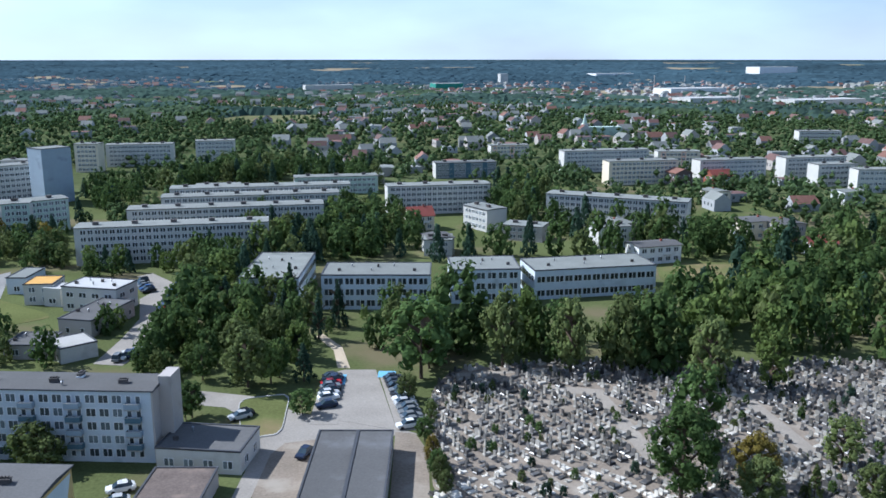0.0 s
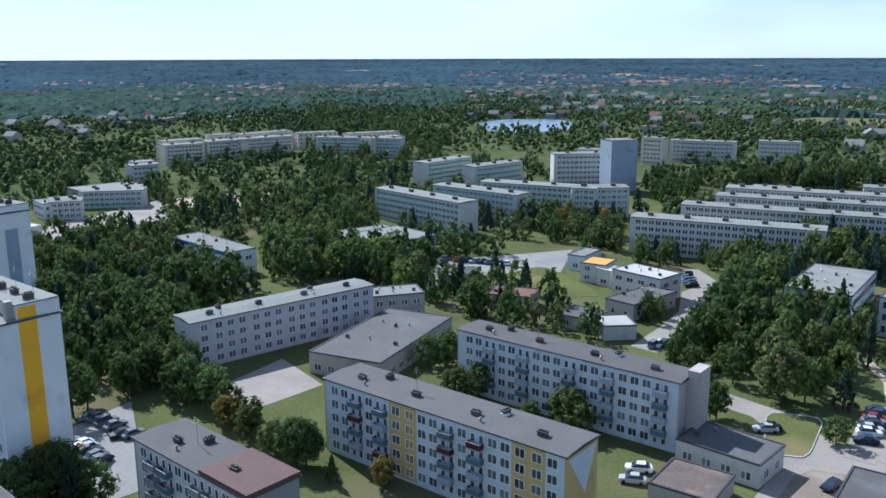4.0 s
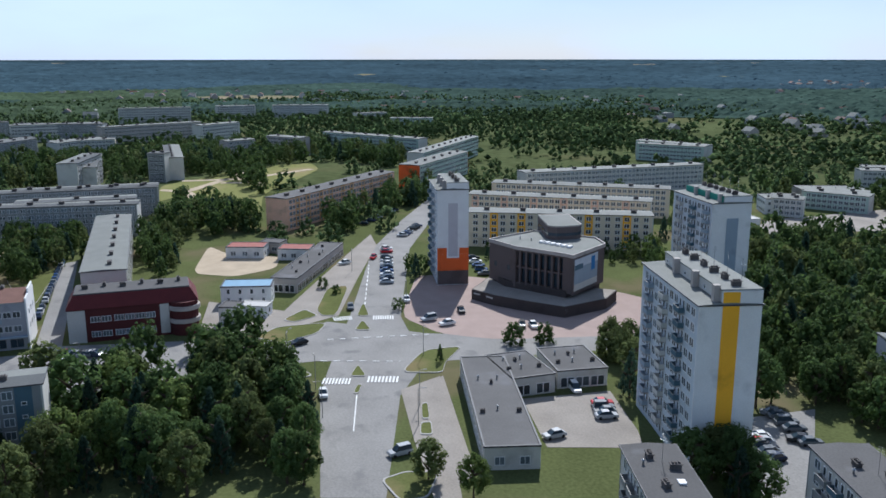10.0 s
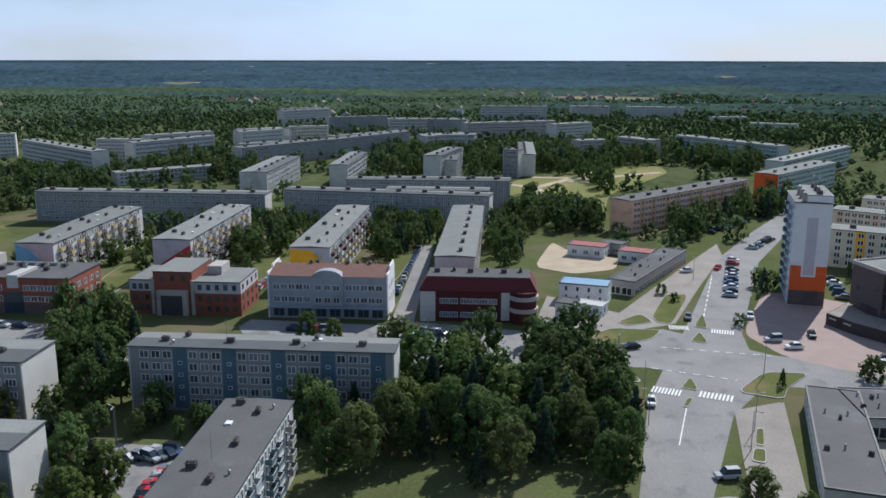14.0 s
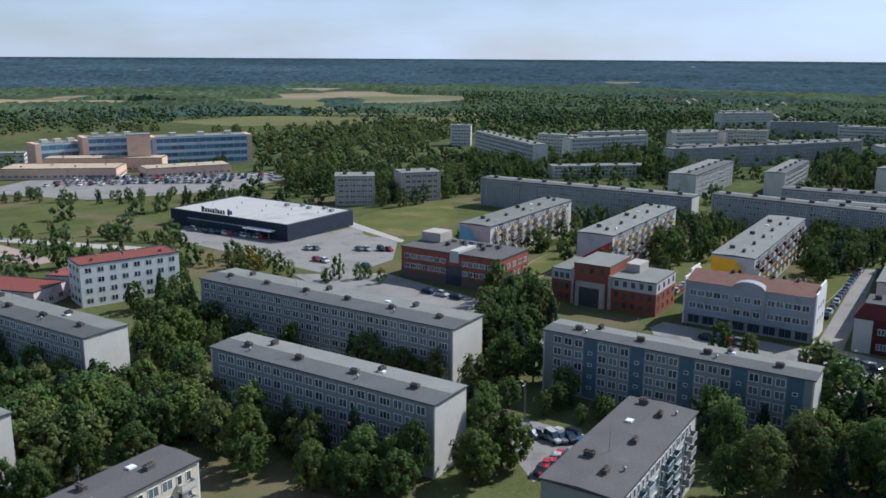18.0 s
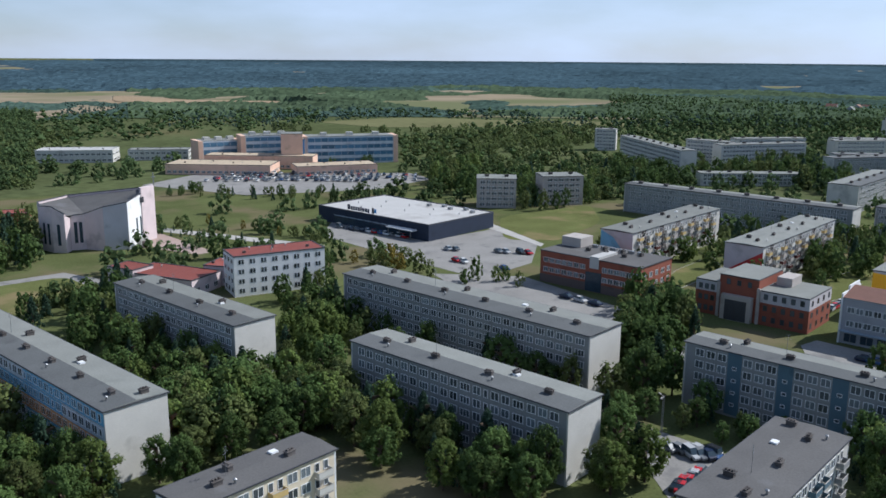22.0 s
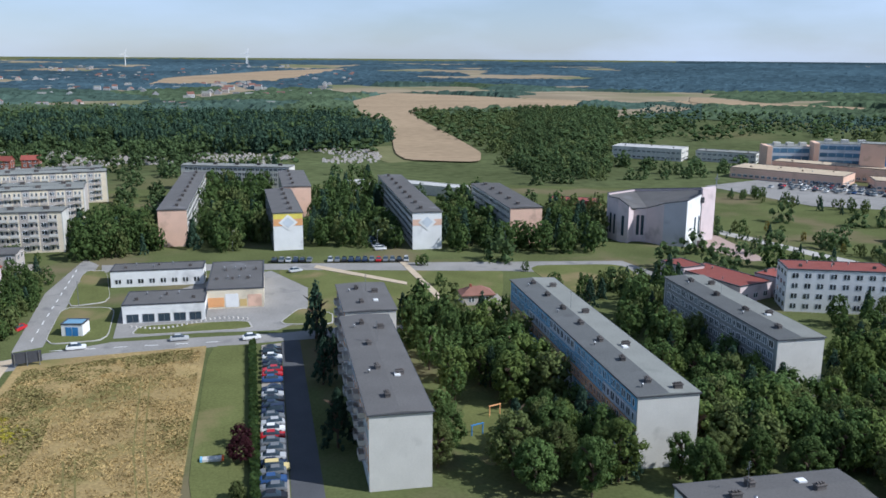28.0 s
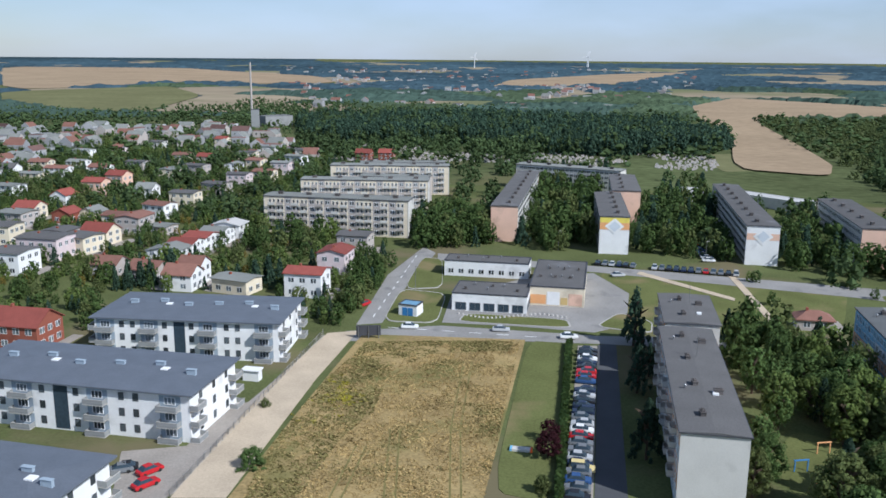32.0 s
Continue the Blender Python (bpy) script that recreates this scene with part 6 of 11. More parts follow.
def lilac_office(x, y, turn, length, width, h):
    root = thing("office_building", "pale lilac office with an arched gable and red-brown roof", "building", x, y, turn)
    footprint(x, y, turn, length, width)
    hl, hw = length / 2, width / 2
    box_part("wall", root, "office", -hl, -hw, -0.4, hl, hw, h)
    bm = bmesh.new()
    v = [bm.verts.new(p) for p in ((-hl, -hw - 0.3, h), (hl, -hw - 0.3, h), (hl, hw, h), (-hl, hw, h), (-hl, 1.5, h + 1.6), (hl, 1.5, h + 1.6))]
    for q in ((0, 1, 5, 4), (2, 3, 4, 5), (3, 0, 4), (1, 2, 5), (3, 2, 1, 0)):
        bm.faces.new([v[i] for i in q])
    part("roof", bm, "roof_brown", root)
    for s in (-1, 1):
        xs = sorted((s * hl, s * (hl + 0.35)))
        box_part("end_wall", root, "white", xs[0], -hw - 0.4, -0.4, xs[1], hw + 0.2, h + 0.9)
        box_part("end_wall_step", root, "white", xs[0], -2, h + 0.9, xs[1], hw - 1, h + 2.0)
    bm = bmesh.new()
    pts = [(4.2 * math.cos(math.pi * i / 10), h - 0.6 + 2.3 * math.sin(math.pi * i / 10)) for i in range(11)]
    lo = [bm.verts.new((u, -hw - 0.5, z)) for u, z in pts]
    hi = [bm.verts.new((u, -hw + 2.5, z)) for u, z in pts]
    bm.faces.new(lo)
    bm.faces.new(hi[::-1])
    for i in range(11):
        bm.faces.new((lo[(i + 1) % 11], lo[i], hi[i], hi[(i + 1) % 11]))
    bmesh.ops.recalc_face_normals(bm, faces=bm.faces)
    part("arched_gable", bm, "office", root)
    box_part("middle_bay", root, "office", -4.2, -hw - 0.5, 3.6, 4.2, -hw - 0.01, h - 0.6)
    for z in (4.4, 7.8):
        openings(root, -hw, -hl + 1, -4.6, 5, z, "two")
        openings(root, -hw, 4.6, hl - 1, 5, z, "two")
        openings(root, -hw - 0.5, -3.6, 3.6, 3, z, "two")
        for k in range(3):
            put("window", WIN["one"], root, hl + 0.35, -hw + 3 + k * (width - 6) / 2, z, 90)
    openings(root, -hw, -hl + 0.6, hl - 0.6, 8, 0.5, "shop")
    box_part("canopy", root, "steel", -hl, -hw - 1.2, 3.1, hl, -hw - 0.01, 3.4)
    box_part("wall_sign", root, "steel", 5.2, -hw - 0.12, 6.6, 10.4, -hw - 0.02, 7.5, "blue-grey sign frame with bars")
    box_part("wall_sign", root, "steel", -3, -hw - 0.62, 6.7, 3, -hw - 0.52, 7.5, "blue-grey sign frame with bars")
    for k, u in enumerate((-6, -4.5, 4.0, 6.5, 10.0)):
        put("chimney", CHIMNEY, root, u, 2 + (k % 2), h + 1.2, 90)
    return root


def maroon_house(x, y, turn, length, width, h):
    root = thing("commercial_building", "maroon commercial building with a steep red roof band", "building", x, y, turn)
    footprint(x, y, turn, length, width)
    hl, hw = length / 2, width / 2
    box_part("wall", root, "maroon", -hl, -hw, -0.4, hl, hw, h - 3)
    bm = bmesh.new()
    o, i = 0.35, 1.5
    lo = [bm.verts.new(p) for p in ((-hl - o, -hw - o, h - 3.1), (hl + o, -hw - o, h - 3.1), (hl + o, hw + o, h - 3.1), (-hl - o, hw + o, h - 3.1))]
    hi = [bm.verts.new(p) for p in ((-hl + i, -hw + i, h), (hl - i, -hw + i, h), (hl - i, hw - i, h), (-hl + i, hw - i, h))]
    for k in range(4):
        bm.faces.new((lo[k], lo[(k + 1) % 4], hi[(k + 1) % 4], hi[k]))
    bm.faces.new(lo[::-1])
    bm.faces.new(hi)
    part("mansard_roof", bm, "red_tile", root)
    flat_roof(root, -hl + i + 0.3, -hw + i + 0.3, hl - i - 0.3, hw - i - 0.3, h, "roof_felt")
    box_part("white_wall", root, "pale", -hl - 0.02, -hw - 0.05, 0, -hl + 4, -hw - 0.01, h - 3.4)
    box_part("white_wall", root, "pale", hl - 9, -hw - 0.05, 0.6, hl - 6.8, -hw - 0.01, h - 3.4)
    for z in (1.2, 4.9):
        openings(root, -hw, -hl + 5, -hl + 10, 2, z, "wide")
        openings(root, -hw, -hl + 10.5, hl - 10, 4, z, "wide")
    bm = bmesh.new()
    bm_cylinder(bm, hl - 3.2, -hw + 1.2, -0.4, h - 3.0, 3.4, 3.4, 20)
    part("corner_bay", bm, "maroon", root)
    for z in (3.2, 6.4):
        bm = bmesh.new()
        bm_cylinder(bm, hl - 3.2, -hw + 1.2, z, z + 1.0, 3.9, 3.9, 24)
        part("balcony", bm, "stone", root)
    for k in range(6):
        put("chimney", CHIMNEY, root, -hl + 4 + k * (length - 8) / 5, (k % 2) * 1.5, h + 0.3, 90 * (k % 2))
    return root


M["red_tile"] = mat("red_tile", (0.115, 0.018, 0.018), 0.6, 0.2, 0.5, 5.0, 0.4)


def verge(pts, label="grass island with a pale kerb"):
    """A raised piece of grass inside a ring of pale kerb stones."""
    if sum(pts[i - 1][0] * pts[i][1] - pts[i][0] * pts[i - 1][1] for i in range(len(pts))) < 0:
        pts = pts[::-1]
    x, y, b = centred(smooth_loop(pts))
    r = max(math.hypot(*p) for p in b)
    root = thing("grass_verge", label, "lawn", x, y, kind="structure")
    bm = bmesh.new()
    inner = scale_pts(b, 1 - 0.45 / r)
    lo, hi = [bm.verts.new((px, py, -0.1)) for px, py in b], [bm.verts.new((px, py, 0.20)) for px, py in b]
    rim, low = [bm.verts.new((px, py, 0.20)) for px, py in inner], [bm.verts.new((px, py, 0.0)) for px, py in inner]
    k = len(b)
    for i in range(k):
        j = (i + 1) % k
        bm.faces.new((lo[i], lo[j], hi[j], hi[i]))
        bm.faces.new((hi[i], hi[j], rim[j], rim[i]))
        bm.faces.new((rim[i], rim[j], low[j], low[i]))
    part("kerb", bm, "concrete", root)
    LAYER[0] = (LAYER[0] + 0.004) % 0.06
    prism_part("grass", root, "lawn", inner, -0.05, 0.12 + LAYER[0])


def yards():
    """Paved drives and yards beside the family houses, as one mesh."""
    rnd = random.Random(4)
    bm = bmesh.new()
    for x, y, turn, length, width in HOUSES:
        c, s = math.cos(radians(turn)), math.sin(radians(turn))
        side = rnd.choice((-1, 1))
        u0, u1 = side * (length / 2 + 0.2), side * (length / 2 + rnd.uniform(3.0, 5.0))
        v0, v1 = -width / 2 - rnd.uniform(2, 5), width / 2
        q = [(x + u * c - v * s, y + u * s + v * c) for u, v in ((min(u0, u1), v0), (max(u0, u1), v0), (max(u0, u1), v1), (min(u0, u1), v1))]
        bm_prism(bm, q, -0.1, 0.1 + rnd.uniform(0, 0.03))
        PAVED.append(q)
    tagged(part("drives", bm, "paving", None), "paved drives beside the family houses", "pavement", kind="stuff")


# ---- the town ----
patch('road', 'asphalt', [(-123.1, 21.2), (-164.7, 29.1), (-177.0, 33.0), (-216.4, 46.9), (-294.6, 72.9), (-343.4, 97.5), (-395.4, 126.8), (-390.3, 130.9), (-328.0, 103.9), (-290.1, 85.4), (-211.8, 59.7), (-176.5, 55.6), (-159.2, 44.6), (-119.6, 31.0)], 'grey asphalt main road with a junction', 'road')
patch('road', 'asphalt', [(-197.4, -32.2), (-208.4, -33.5), (-202.3, -3.1), (-198.8, 18.4), (-213.5, 40.3), (-195.6, 62.4), (-177.0, 114.4), (-168.8, 109.3), (-176.2, 56.2), (-184.9, 32.0), (-184.8, 6.0)], 'grey asphalt cross street', 'road')
patch('plaza', 'pink_paving', [(-211.8, 59.7), (-257.3, 78.5), (-208.7, 134.2), (-177.0, 114.4), (-185.8, 76.8), (-194.7, 65.1)], 'pinkish paved square before the dark culture house', 'plaza')
patch('pavement', 'paving', [(-162.1, 45.5), (-167.0, 55.8), (-115.6, 42.3), (-117.1, 38.1), (-138.0, 41.2)], 'pale concrete pavement beside the road', 'pavement')
patch('pavement', 'paving', [(-158.5, 47.7), (-167.1, 56.5), (-131.0, 49.0), (-122.7, 47.8), (-118.8, 41.1), (-135.5, 44.8)], 'pale paved walk before the shops', 'pavement')
patch('parking_lot', 'paving', [(-149.5, 67.5), (-147.5, 86.5), (-128.6, 81.7), (-122.1, 78.9), (-127.8, 62.8)], 'paved yard behind the shops', 'parking lot')
patch('parking_lot', 'concrete', [(-284.2, 301.4), (-294.1, 319.8), (-252.4, 359.9), (-237.4, 336.9), (-256.5, 305.3)], 'pale concrete yard beyond the trees', 'parking lot')
patch('parking_lot', 'paving', [(-268.9, 215.1), (-293.9, 243.1), (-297.8, 311.7), (-257.7, 274.4), (-268.8, 247.5)], 'paved shop forecourt with trees', 'parking lot')
patch('parking_lot', 'asphalt', [(-196.6, -181.5), (-213.9, -157.7), (-202.0, -106.8), (-190.5, -107.6), (-189.9, -133.8), (-187.7, -161.9)], 'asphalt forecourt of the brick office', 'parking lot')
patch('path', 'concrete', [(-275.7, -220.3), (-258.3, -181.7), (-254.2, -180.2), (-267.5, -216.3)], 'pale path beside the supermarket car park', 'path')
patch('parking_lot', 'asphalt', [(-116.0, 95.9), (-126.9, 105.7), (-126.1, 119.9), (-97.1, 94.1), (-99.8, 86.6)], 'grey parking yard beside the tower', 'parking lot')
patch('parking_lot', 'paving', [(9.4, 153.8), (12.9, 180.8), (19.7, 179.5), (19.9, 147.3)], 'pinkish paved parking aisle by the cemetery', 'parking lot')
patch('parking_lot', 'paving', [(3.7, 153.1), (8.4, 178.2), (12.9, 180.8), (9.3, 152.0)], 'parking bays', 'parking lot')
patch('parking_lot', 'paving', [(19.9, 147.3), (20.1, 177.6), (23.7, 176.9), (24.3, 146.5)], 'parking bays along the hedge', 'parking lot')
patch('yard', 'earth', [(-4.0, 143.0), (-1.0, 148.2), (5.5, 146.9), (3.0, 135.1), (0.6, 124.1), (-6.5, 125.5)], 'bare worn earth and broken concrete', 'ground')
patch('road', 'paving', [(-19.1, 167.4), (-18.1, 174.5), (-6.5, 169.1), (2.3, 158.7), (9.7, 154.5), (19.8, 148.4), (24.0, 144.6), (9.1, 146.3), (5.0, 146.3), (-0.6, 145.8), (-3.2, 141.7), (-6.5, 125.5), (-9.5, 126.1), (-5.8, 143.3), (-4.9, 149.0), (-7.3, 157.1), (-11.9, 164.3)], 'worn concrete service road', 'road')
patch('road', 'earth', [(15.1, 121.3), (19.5, 146.7), (23.0, 145.2), (24.1, 137.5), (21.3, 120.1)], 'bare earth track beside the garages', 'road')
patch('path', 'sand', [(11.5, 182.2), (11.4, 194.5), (7.9, 205.4), (9.4, 207.8), (13.6, 196.1), (14.2, 181.6)], 'pale worn path between the trees', 'path')
patch('parking_bay', 'sky', [(7.6, 172.6), (8.8, 178.5), (13.1, 177.6), (12.2, 171.8)], 'parking bay painted bright blue', 'parking bay', z=0.12)
patch('parking_bay', 'sky', [(19.5, 174.7), (20.2, 178.3), (23.8, 177.6), (24.0, 173.8)], 'parking bay painted bright blue', 'parking bay', z=0.12)
patch('road', 'paving', [(-42.6, 195.3), (-39.2, 212.8), (-37.3, 229.1), (-40.1, 248.9), (-37.7, 255.1), (-40.5, 269.6), (-44.6, 276.0), (-40.5, 279.6), (-33.0, 266.7), (-30.8, 253.8), (-32.0, 238.7), (-32.9, 222.2), (-30.7, 204.8), (-36.0, 192.9)], 'pale access road to the health centre', 'road')
patch('parking_lot', 'asphalt', [(-130.8, 246.0), (-85.4, 289.8), (-79.3, 256.8), (-107.2, 238.9)], 'asphalt parking lot', 'parking lot')
patch('lawn', 'lawn', [(-97.1, 242.6), (-87.3, 263.6), (-59.0, 235.7), (-73.5, 227.2)], 'mown lawn before the health centre', 'lawn', paved=True)
patch('play_court', 'paving', [(-115.3, 131.4), (-113.0, 153.2), (-95.7, 143.5), (-101.1, 126.2)], 'pale bare school court', 'court')
patch('playing_field', 'lawn', [(116.6, 244.4), (125.9, 264.4), (161.6, 259.1), (141.8, 232.5), (115.4, 224.5)], 'green school playing field', 'lawn')
patch('sports_court', 'concrete', [(-269.9, 296.7), (-288.7, 323.4), (-267.7, 342.2), (-249.1, 319.3), (-262.7, 293.4)], 'pale hard sports court', 'court')
patch('sports_court', 'concrete', [(-262.5, 337.1), (-268.0, 348.9), (-255.9, 361.0), (-243.5, 352.3), (-250.1, 324.9)], 'pale hard sports court', 'court')
patch('road', 'asphalt', [(-191.3, -139.0), (-185.9, -87.9), (-189.0, -28.2), (-203.1, 23.7), (-192.1, 22.8), (-179.0, -26.5), (-174.6, -84.1), (-182.4, -132.7)], 'grey street between the blocks and the offices', 'road')
patch('parking_lot', 'asphalt', [(-130.9, -72.5), (-138.3, -71.6), (-137.5, -53.6), (-128.8, -53.4), (-116.4, -56.3)], 'small parking lot among trees', 'parking lot')
patch('lane', 'asphalt', [(-202.6, -26.4), (-215.6, -29.8), (-306.1, -31.1), (-308.1, -26.5), (-213.1, -23.8)], 'narrow lane beside the parked cars', 'road')
patch('parking_lot', 'asphalt', [(-211.0, -253.8), (-232.5, -272.1), (-233.3, -216.4), (-270.5, -213.2), (-258.0, -184.3), (-230.7, -167.1), (-202.4, -166.3), (-205.0, -200.7)], 'asphalt supermarket car park', 'parking lot')
patch('parking_lot', 'asphalt', [(-230.1, -423.7), (-281.8, -444.0), (-366.7, -357.0), (-357.3, -330.3), (-308.2, -324.6), (-249.1, -356.1)], 'pale hospital car park', 'parking lot')
patch('lawn', 'lawn', [(-290.5, -228.9), (-346.7, -217.8), (-312.1, -190.1), (-267.5, -180.5), (-254.2, -197.6)], 'lawn beside the supermarket', 'lawn')
patch('pavement', 'paving', [(-215.4, 7.8), (-242.7, 12.2), (-226.9, 31.0), (-250.3, 42.7), (-291.1, 63.5), (-319.3, 78.2), (-299.5, 75.6), (-252.7, 57.2), (-218.1, 44.3), (-207.3, 24.0)], 'worn paved forecourt of the shops', 'pavement')
patch('parking_lot', 'asphalt', [(-206.5, -68.3), (-213.1, -66.8), (-210.7, -28.9), (-215.2, -26.6), (-208.3, 8.3), (-205.8, 11.0), (-185.4, 9.9), (-180.3, -22.7), (-198.7, -26.1), (-201.2, -65.4)], 'asphalt forecourt with parked cars', 'parking lot')
patch('yard', 'sand', [(-277.8, 9.3), (-317.9, 17.1), (-302.8, 22.4), (-292.6, 39.6), (-276.1, 35.5), (-269.3, 21.8)], 'bare sandy yard', 'ground')
patch('road', 'asphalt', [(61.3, -199.1), (38.7, -208.5), (-1.5, -208.4), (-15.7, -210.4), (-33.1, -209.7), (-32.2, -203.8), (-1.4, -202.2), (37.0, -198.5), (59.2, -191.6)], 'pale concrete street', 'road')
patch('road', 'asphalt', [(55.3, -290.0), (-116.3, -267.1), (-122.0, -244.4), (-74.4, -260.0), (0.9, -274.5), (53.7, -280.6)], 'pale street before the far blocks', 'road')
patch('road', 'asphalt', [(60.4, -204.7), (65.1, -257.0), (62.3, -299.3), (56.2, -290.2), (56.2, -243.8), (54.3, -207.6)], 'pale side street', 'road')
patch('parking_lot', 'asphalt', [(39.1, -211.2), (41.3, -238.4), (21.2, -262.2), (0.9, -273.0), (-9.7, -250.2), (-8.3, -219.1), (-0.1, -210.9), (19.2, -212.1)], 'asphalt yard of the school', 'parking lot')
patch('meadow', 'meadow', [(55.1, -110.8), (56.2, -160.4), (56.7, -197.6), (16.4, -201.6), (15.8, -118.7)], 'dry grass meadow with yellow weeds', 'meadow')
patch('lawn', 'lawn', [(14.9, -125.0), (15.8, -201.1), (6.0, -201.0), (5.2, -123.1)], 'mown green strip', 'lawn')
patch('parking_lot', 'paving', [(3.2, -122.8), (3.6, -199.7), (-1.0, -200.6), (-1.2, -121.9)], 'concrete parking bays', 'parking lot')
# aisle surface darkened in colour along the block's shaded side
patch('road', 'asphalt_dark_shaded', [(-1.4, -121.9), (-1.1, -201.4), (-5.5, -203.2), (-6.7, -120.9)], 'asphalt parking aisle in the shade of the block', 'road')
patch('lawn', 'lawn', [(0.9, -280.7), (-74.6, -267.7), (-63.9, -228.4), (-33.5, -212.1), (-10.6, -221.2)], 'worn lawn with trodden paths', 'lawn', paved=True)
patch('playground', 'lawn', [(-29.9, -143.2), (-37.9, -159.3), (-45.6, -154.9), (-42.4, -136.1), (-34.7, -128.8)], 'worn grass playground between the blocks', 'lawn')
patch('plaza', 'pink_paving', [(-154.6, -279.9), (-159.6, -259.1), (-166.6, -259.0), (-170.5, -305.8), (-164.2, -299.2)], 'pink paved square before the church', 'plaza')
patch('path', 'concrete', [(-170.8, -308.6), (-175.3, -314.3), (-200.5, -239.2), (-195.5, -233.3)], 'pale straight path between young trees', 'path')
patch('path', 'concrete', [(-99.7, -143.7), (-119.9, -141.3), (-118.4, -139.6), (-98.7, -141.1)], 'pale footpath between the blocks', 'path')
patch('path', 'concrete', [(-104.4, -142.1), (-120.3, -141.5), (-118.7, -139.5), (-103.6, -140.0)], 'pale footpath', 'path')
patch('path', 'sand', [(-40.9, -283.4), (-43.2, -283.0), (-47.7, -230.0), (-45.6, -229.3)], 'trodden path across the lawn', 'path', z=0.12)
patch('path', 'sand', [(-13.8, -278.2), (-39.8, -251.6), (-39.3, -248.4), (-12.7, -274.5)], 'trodden path across the lawn', 'path', z=0.12)
patch('lawn', 'lawn', [(-82.0, -266.5), (-114.4, -262.5), (-113.7, -238.8), (-83.5, -231.0)], 'dry lawn', 'lawn')
patch('yard', 'paving', [(66.0, -175.7), (66.0, -194.7), (63.8, -195.1), (63.4, -117.2), (65.2, -111.3), (72.4, -109.9), (80.2, -126.2), (70.1, -130.5), (70.5, -147.8), (67.3, -151.4)], 'pale paved yard beside the new houses', 'pavement')
patch('dirt_road', 'sand', [(64.1, -113.0), (66.5, -158.3), (65.5, -196.6), (58.4, -200.0), (58.2, -166.5), (55.5, -114.7)], 'bare sandy track beside a fence', 'road')
ochre_end = apartment('five-storey panel apartment block, white and ochre with balconies', -53.9, 116.8, -13.5, 48.5, 8.9, 13.5, 5, 'whitebal', near=True)
stair_end = apartment('five-storey panel apartment block, pale blue-white with balconies', -44.7, 151.5, -13.5, 48.2, 7.5, 13.2, 5, 'bluebal', near=True)
box_part('stair_tower', stair_end, 'stone', 24.1, -0.8, 0, 26.3, 3.8, 14.6)
half_red = apartment('five-storey panel apartment block, pale with a half red, half grey roof', -77.0, 87.0, -16.3, 27.8, 8.4, 13.2, 5, 'greybal', near=True)
box_part('roof_repair', half_red, 'far_red', 3.3, -4.4, 13.0, 14.1, 4.4, 13.75, 'newer red roofing felt')
apartment('four-storey grey plastered dormitory', -120.1, 162.8, 65.5, 49.3, 8.2, 11, 4, 'dorm', near=True)
hall('low grey annex with a flat felt roof', -93.4, 166.4, 0.0, 17.8, 36.0, 5, wall='stone', roof='roof_felt', rows=1, near=True)
hall('two-storey connecting wing with a flat roof', -105.6, 193.6, 42.2, 14.3, 9.0, 7, wall='stone', roof='roof_light', rows=2)
hall('white and blue two-storey clinic', -186.9, 218.0, -19.6, 35.6, 10.6, 8, wall='white', roof='roof_light', rows=2, band='blue', kind='wide')
hall('white school pavilion with a flat roof', -0.5, 250.7, -11.1, 16.6, 31.5, 8, wall='school', roof='roof_light', rows=2, kind='school', gap=2.75)
hall('long white three-storey school', 26.6, 232.8, -11.1, 29.8, 14.4, 9.8, wall='school', roof='roof_light', rows=3, kind='school', gap=2.75)
hall('middle wing of the white school', 57.3, 234.0, -7.2, 19.4, 16.0, 9.8, wall='school', roof='roof_light', rows=3, kind='school', gap=2.75)
hall('white sports hall of the school', 89.0, 234.2, 0.0, 36.8, 15.2, 8.6, wall='school', roof='roof_light', rows=2, kind='school', gap=2.75)
apartment('five-storey panel apartment block, pale grey', -35.0, 299.5, 0.0, 62.8, 9.8, 12.8, 5, 'pale')
apartment('five-storey panel apartment block, pale grey, behind another', -18.9, 332.3, 0.0, 71.9, 9.8, 12.8, 5, 'pale')
apartment('five-storey panel apartment block, pale grey, third in a row', -10.5, 359.4, 0.0, 70.9, 9.8, 12.8, 5, 'pale')
apartment('five-storey panel apartment block, pale grey, fourth in a row', -6.8, 382.4, 0.0, 76.8, 9.8, 12.8, 5, 'pale')
apartment('five-storey panel apartment block, pale, with a dark flat roof', 134.8, 323.5, -34.3, 56.8, 9.8, 12.8, 5, 'pale')
apartment('five-storey panel apartment block, pale, beside trees', 69.7, 371.5, 0.0, 45.8, 9.8, 12.8, 5, 'pale')
hall('row of garages with a stepped grey felt roof', 6.5, 130.4, -11.0, 6.8, 24.4, 3.2, wall='stone', roof='roof_felt', rows=0, vents=0)
hall('row of garages with a stepped grey felt roof', 12.9, 128.3, -11.0, 6.1, 24.3, 3.6, wall='stone', roof='roof_felt', rows=0, vents=0)
hall('low store with a flat roof', -13.4, 141.9, -17.6, 14.6, 10.0, 4.2, wall='pale', roof='roof_felt', rows=1, vents=1)
hall('long single-storey shop with a flat roof', -143.3, 59.1, 75.4, 9.6, 43.9, 4.3, wall='pale', roof='roof_felt', rows=1, kind='two', near=True)
hall('low shop wing with a flat roof', -158.1, 70.5, 90.0, 9.8, 14.8, 4.15, wall='pale', roof='roof_felt', rows=1, kind='shop')
hall('low shop wing with a grey roof', -158.5, 83.0, 82.6, 11.0, 14.5, 4.0, wall='pale', roof='roof_felt', rows=1, kind='shop')
apartment('five-storey panel apartment block, pale, with a grey roof', -91.1, 62.3, -16.9, 16.9, 7.7, 13.2, 5, 'greybal', near=True)
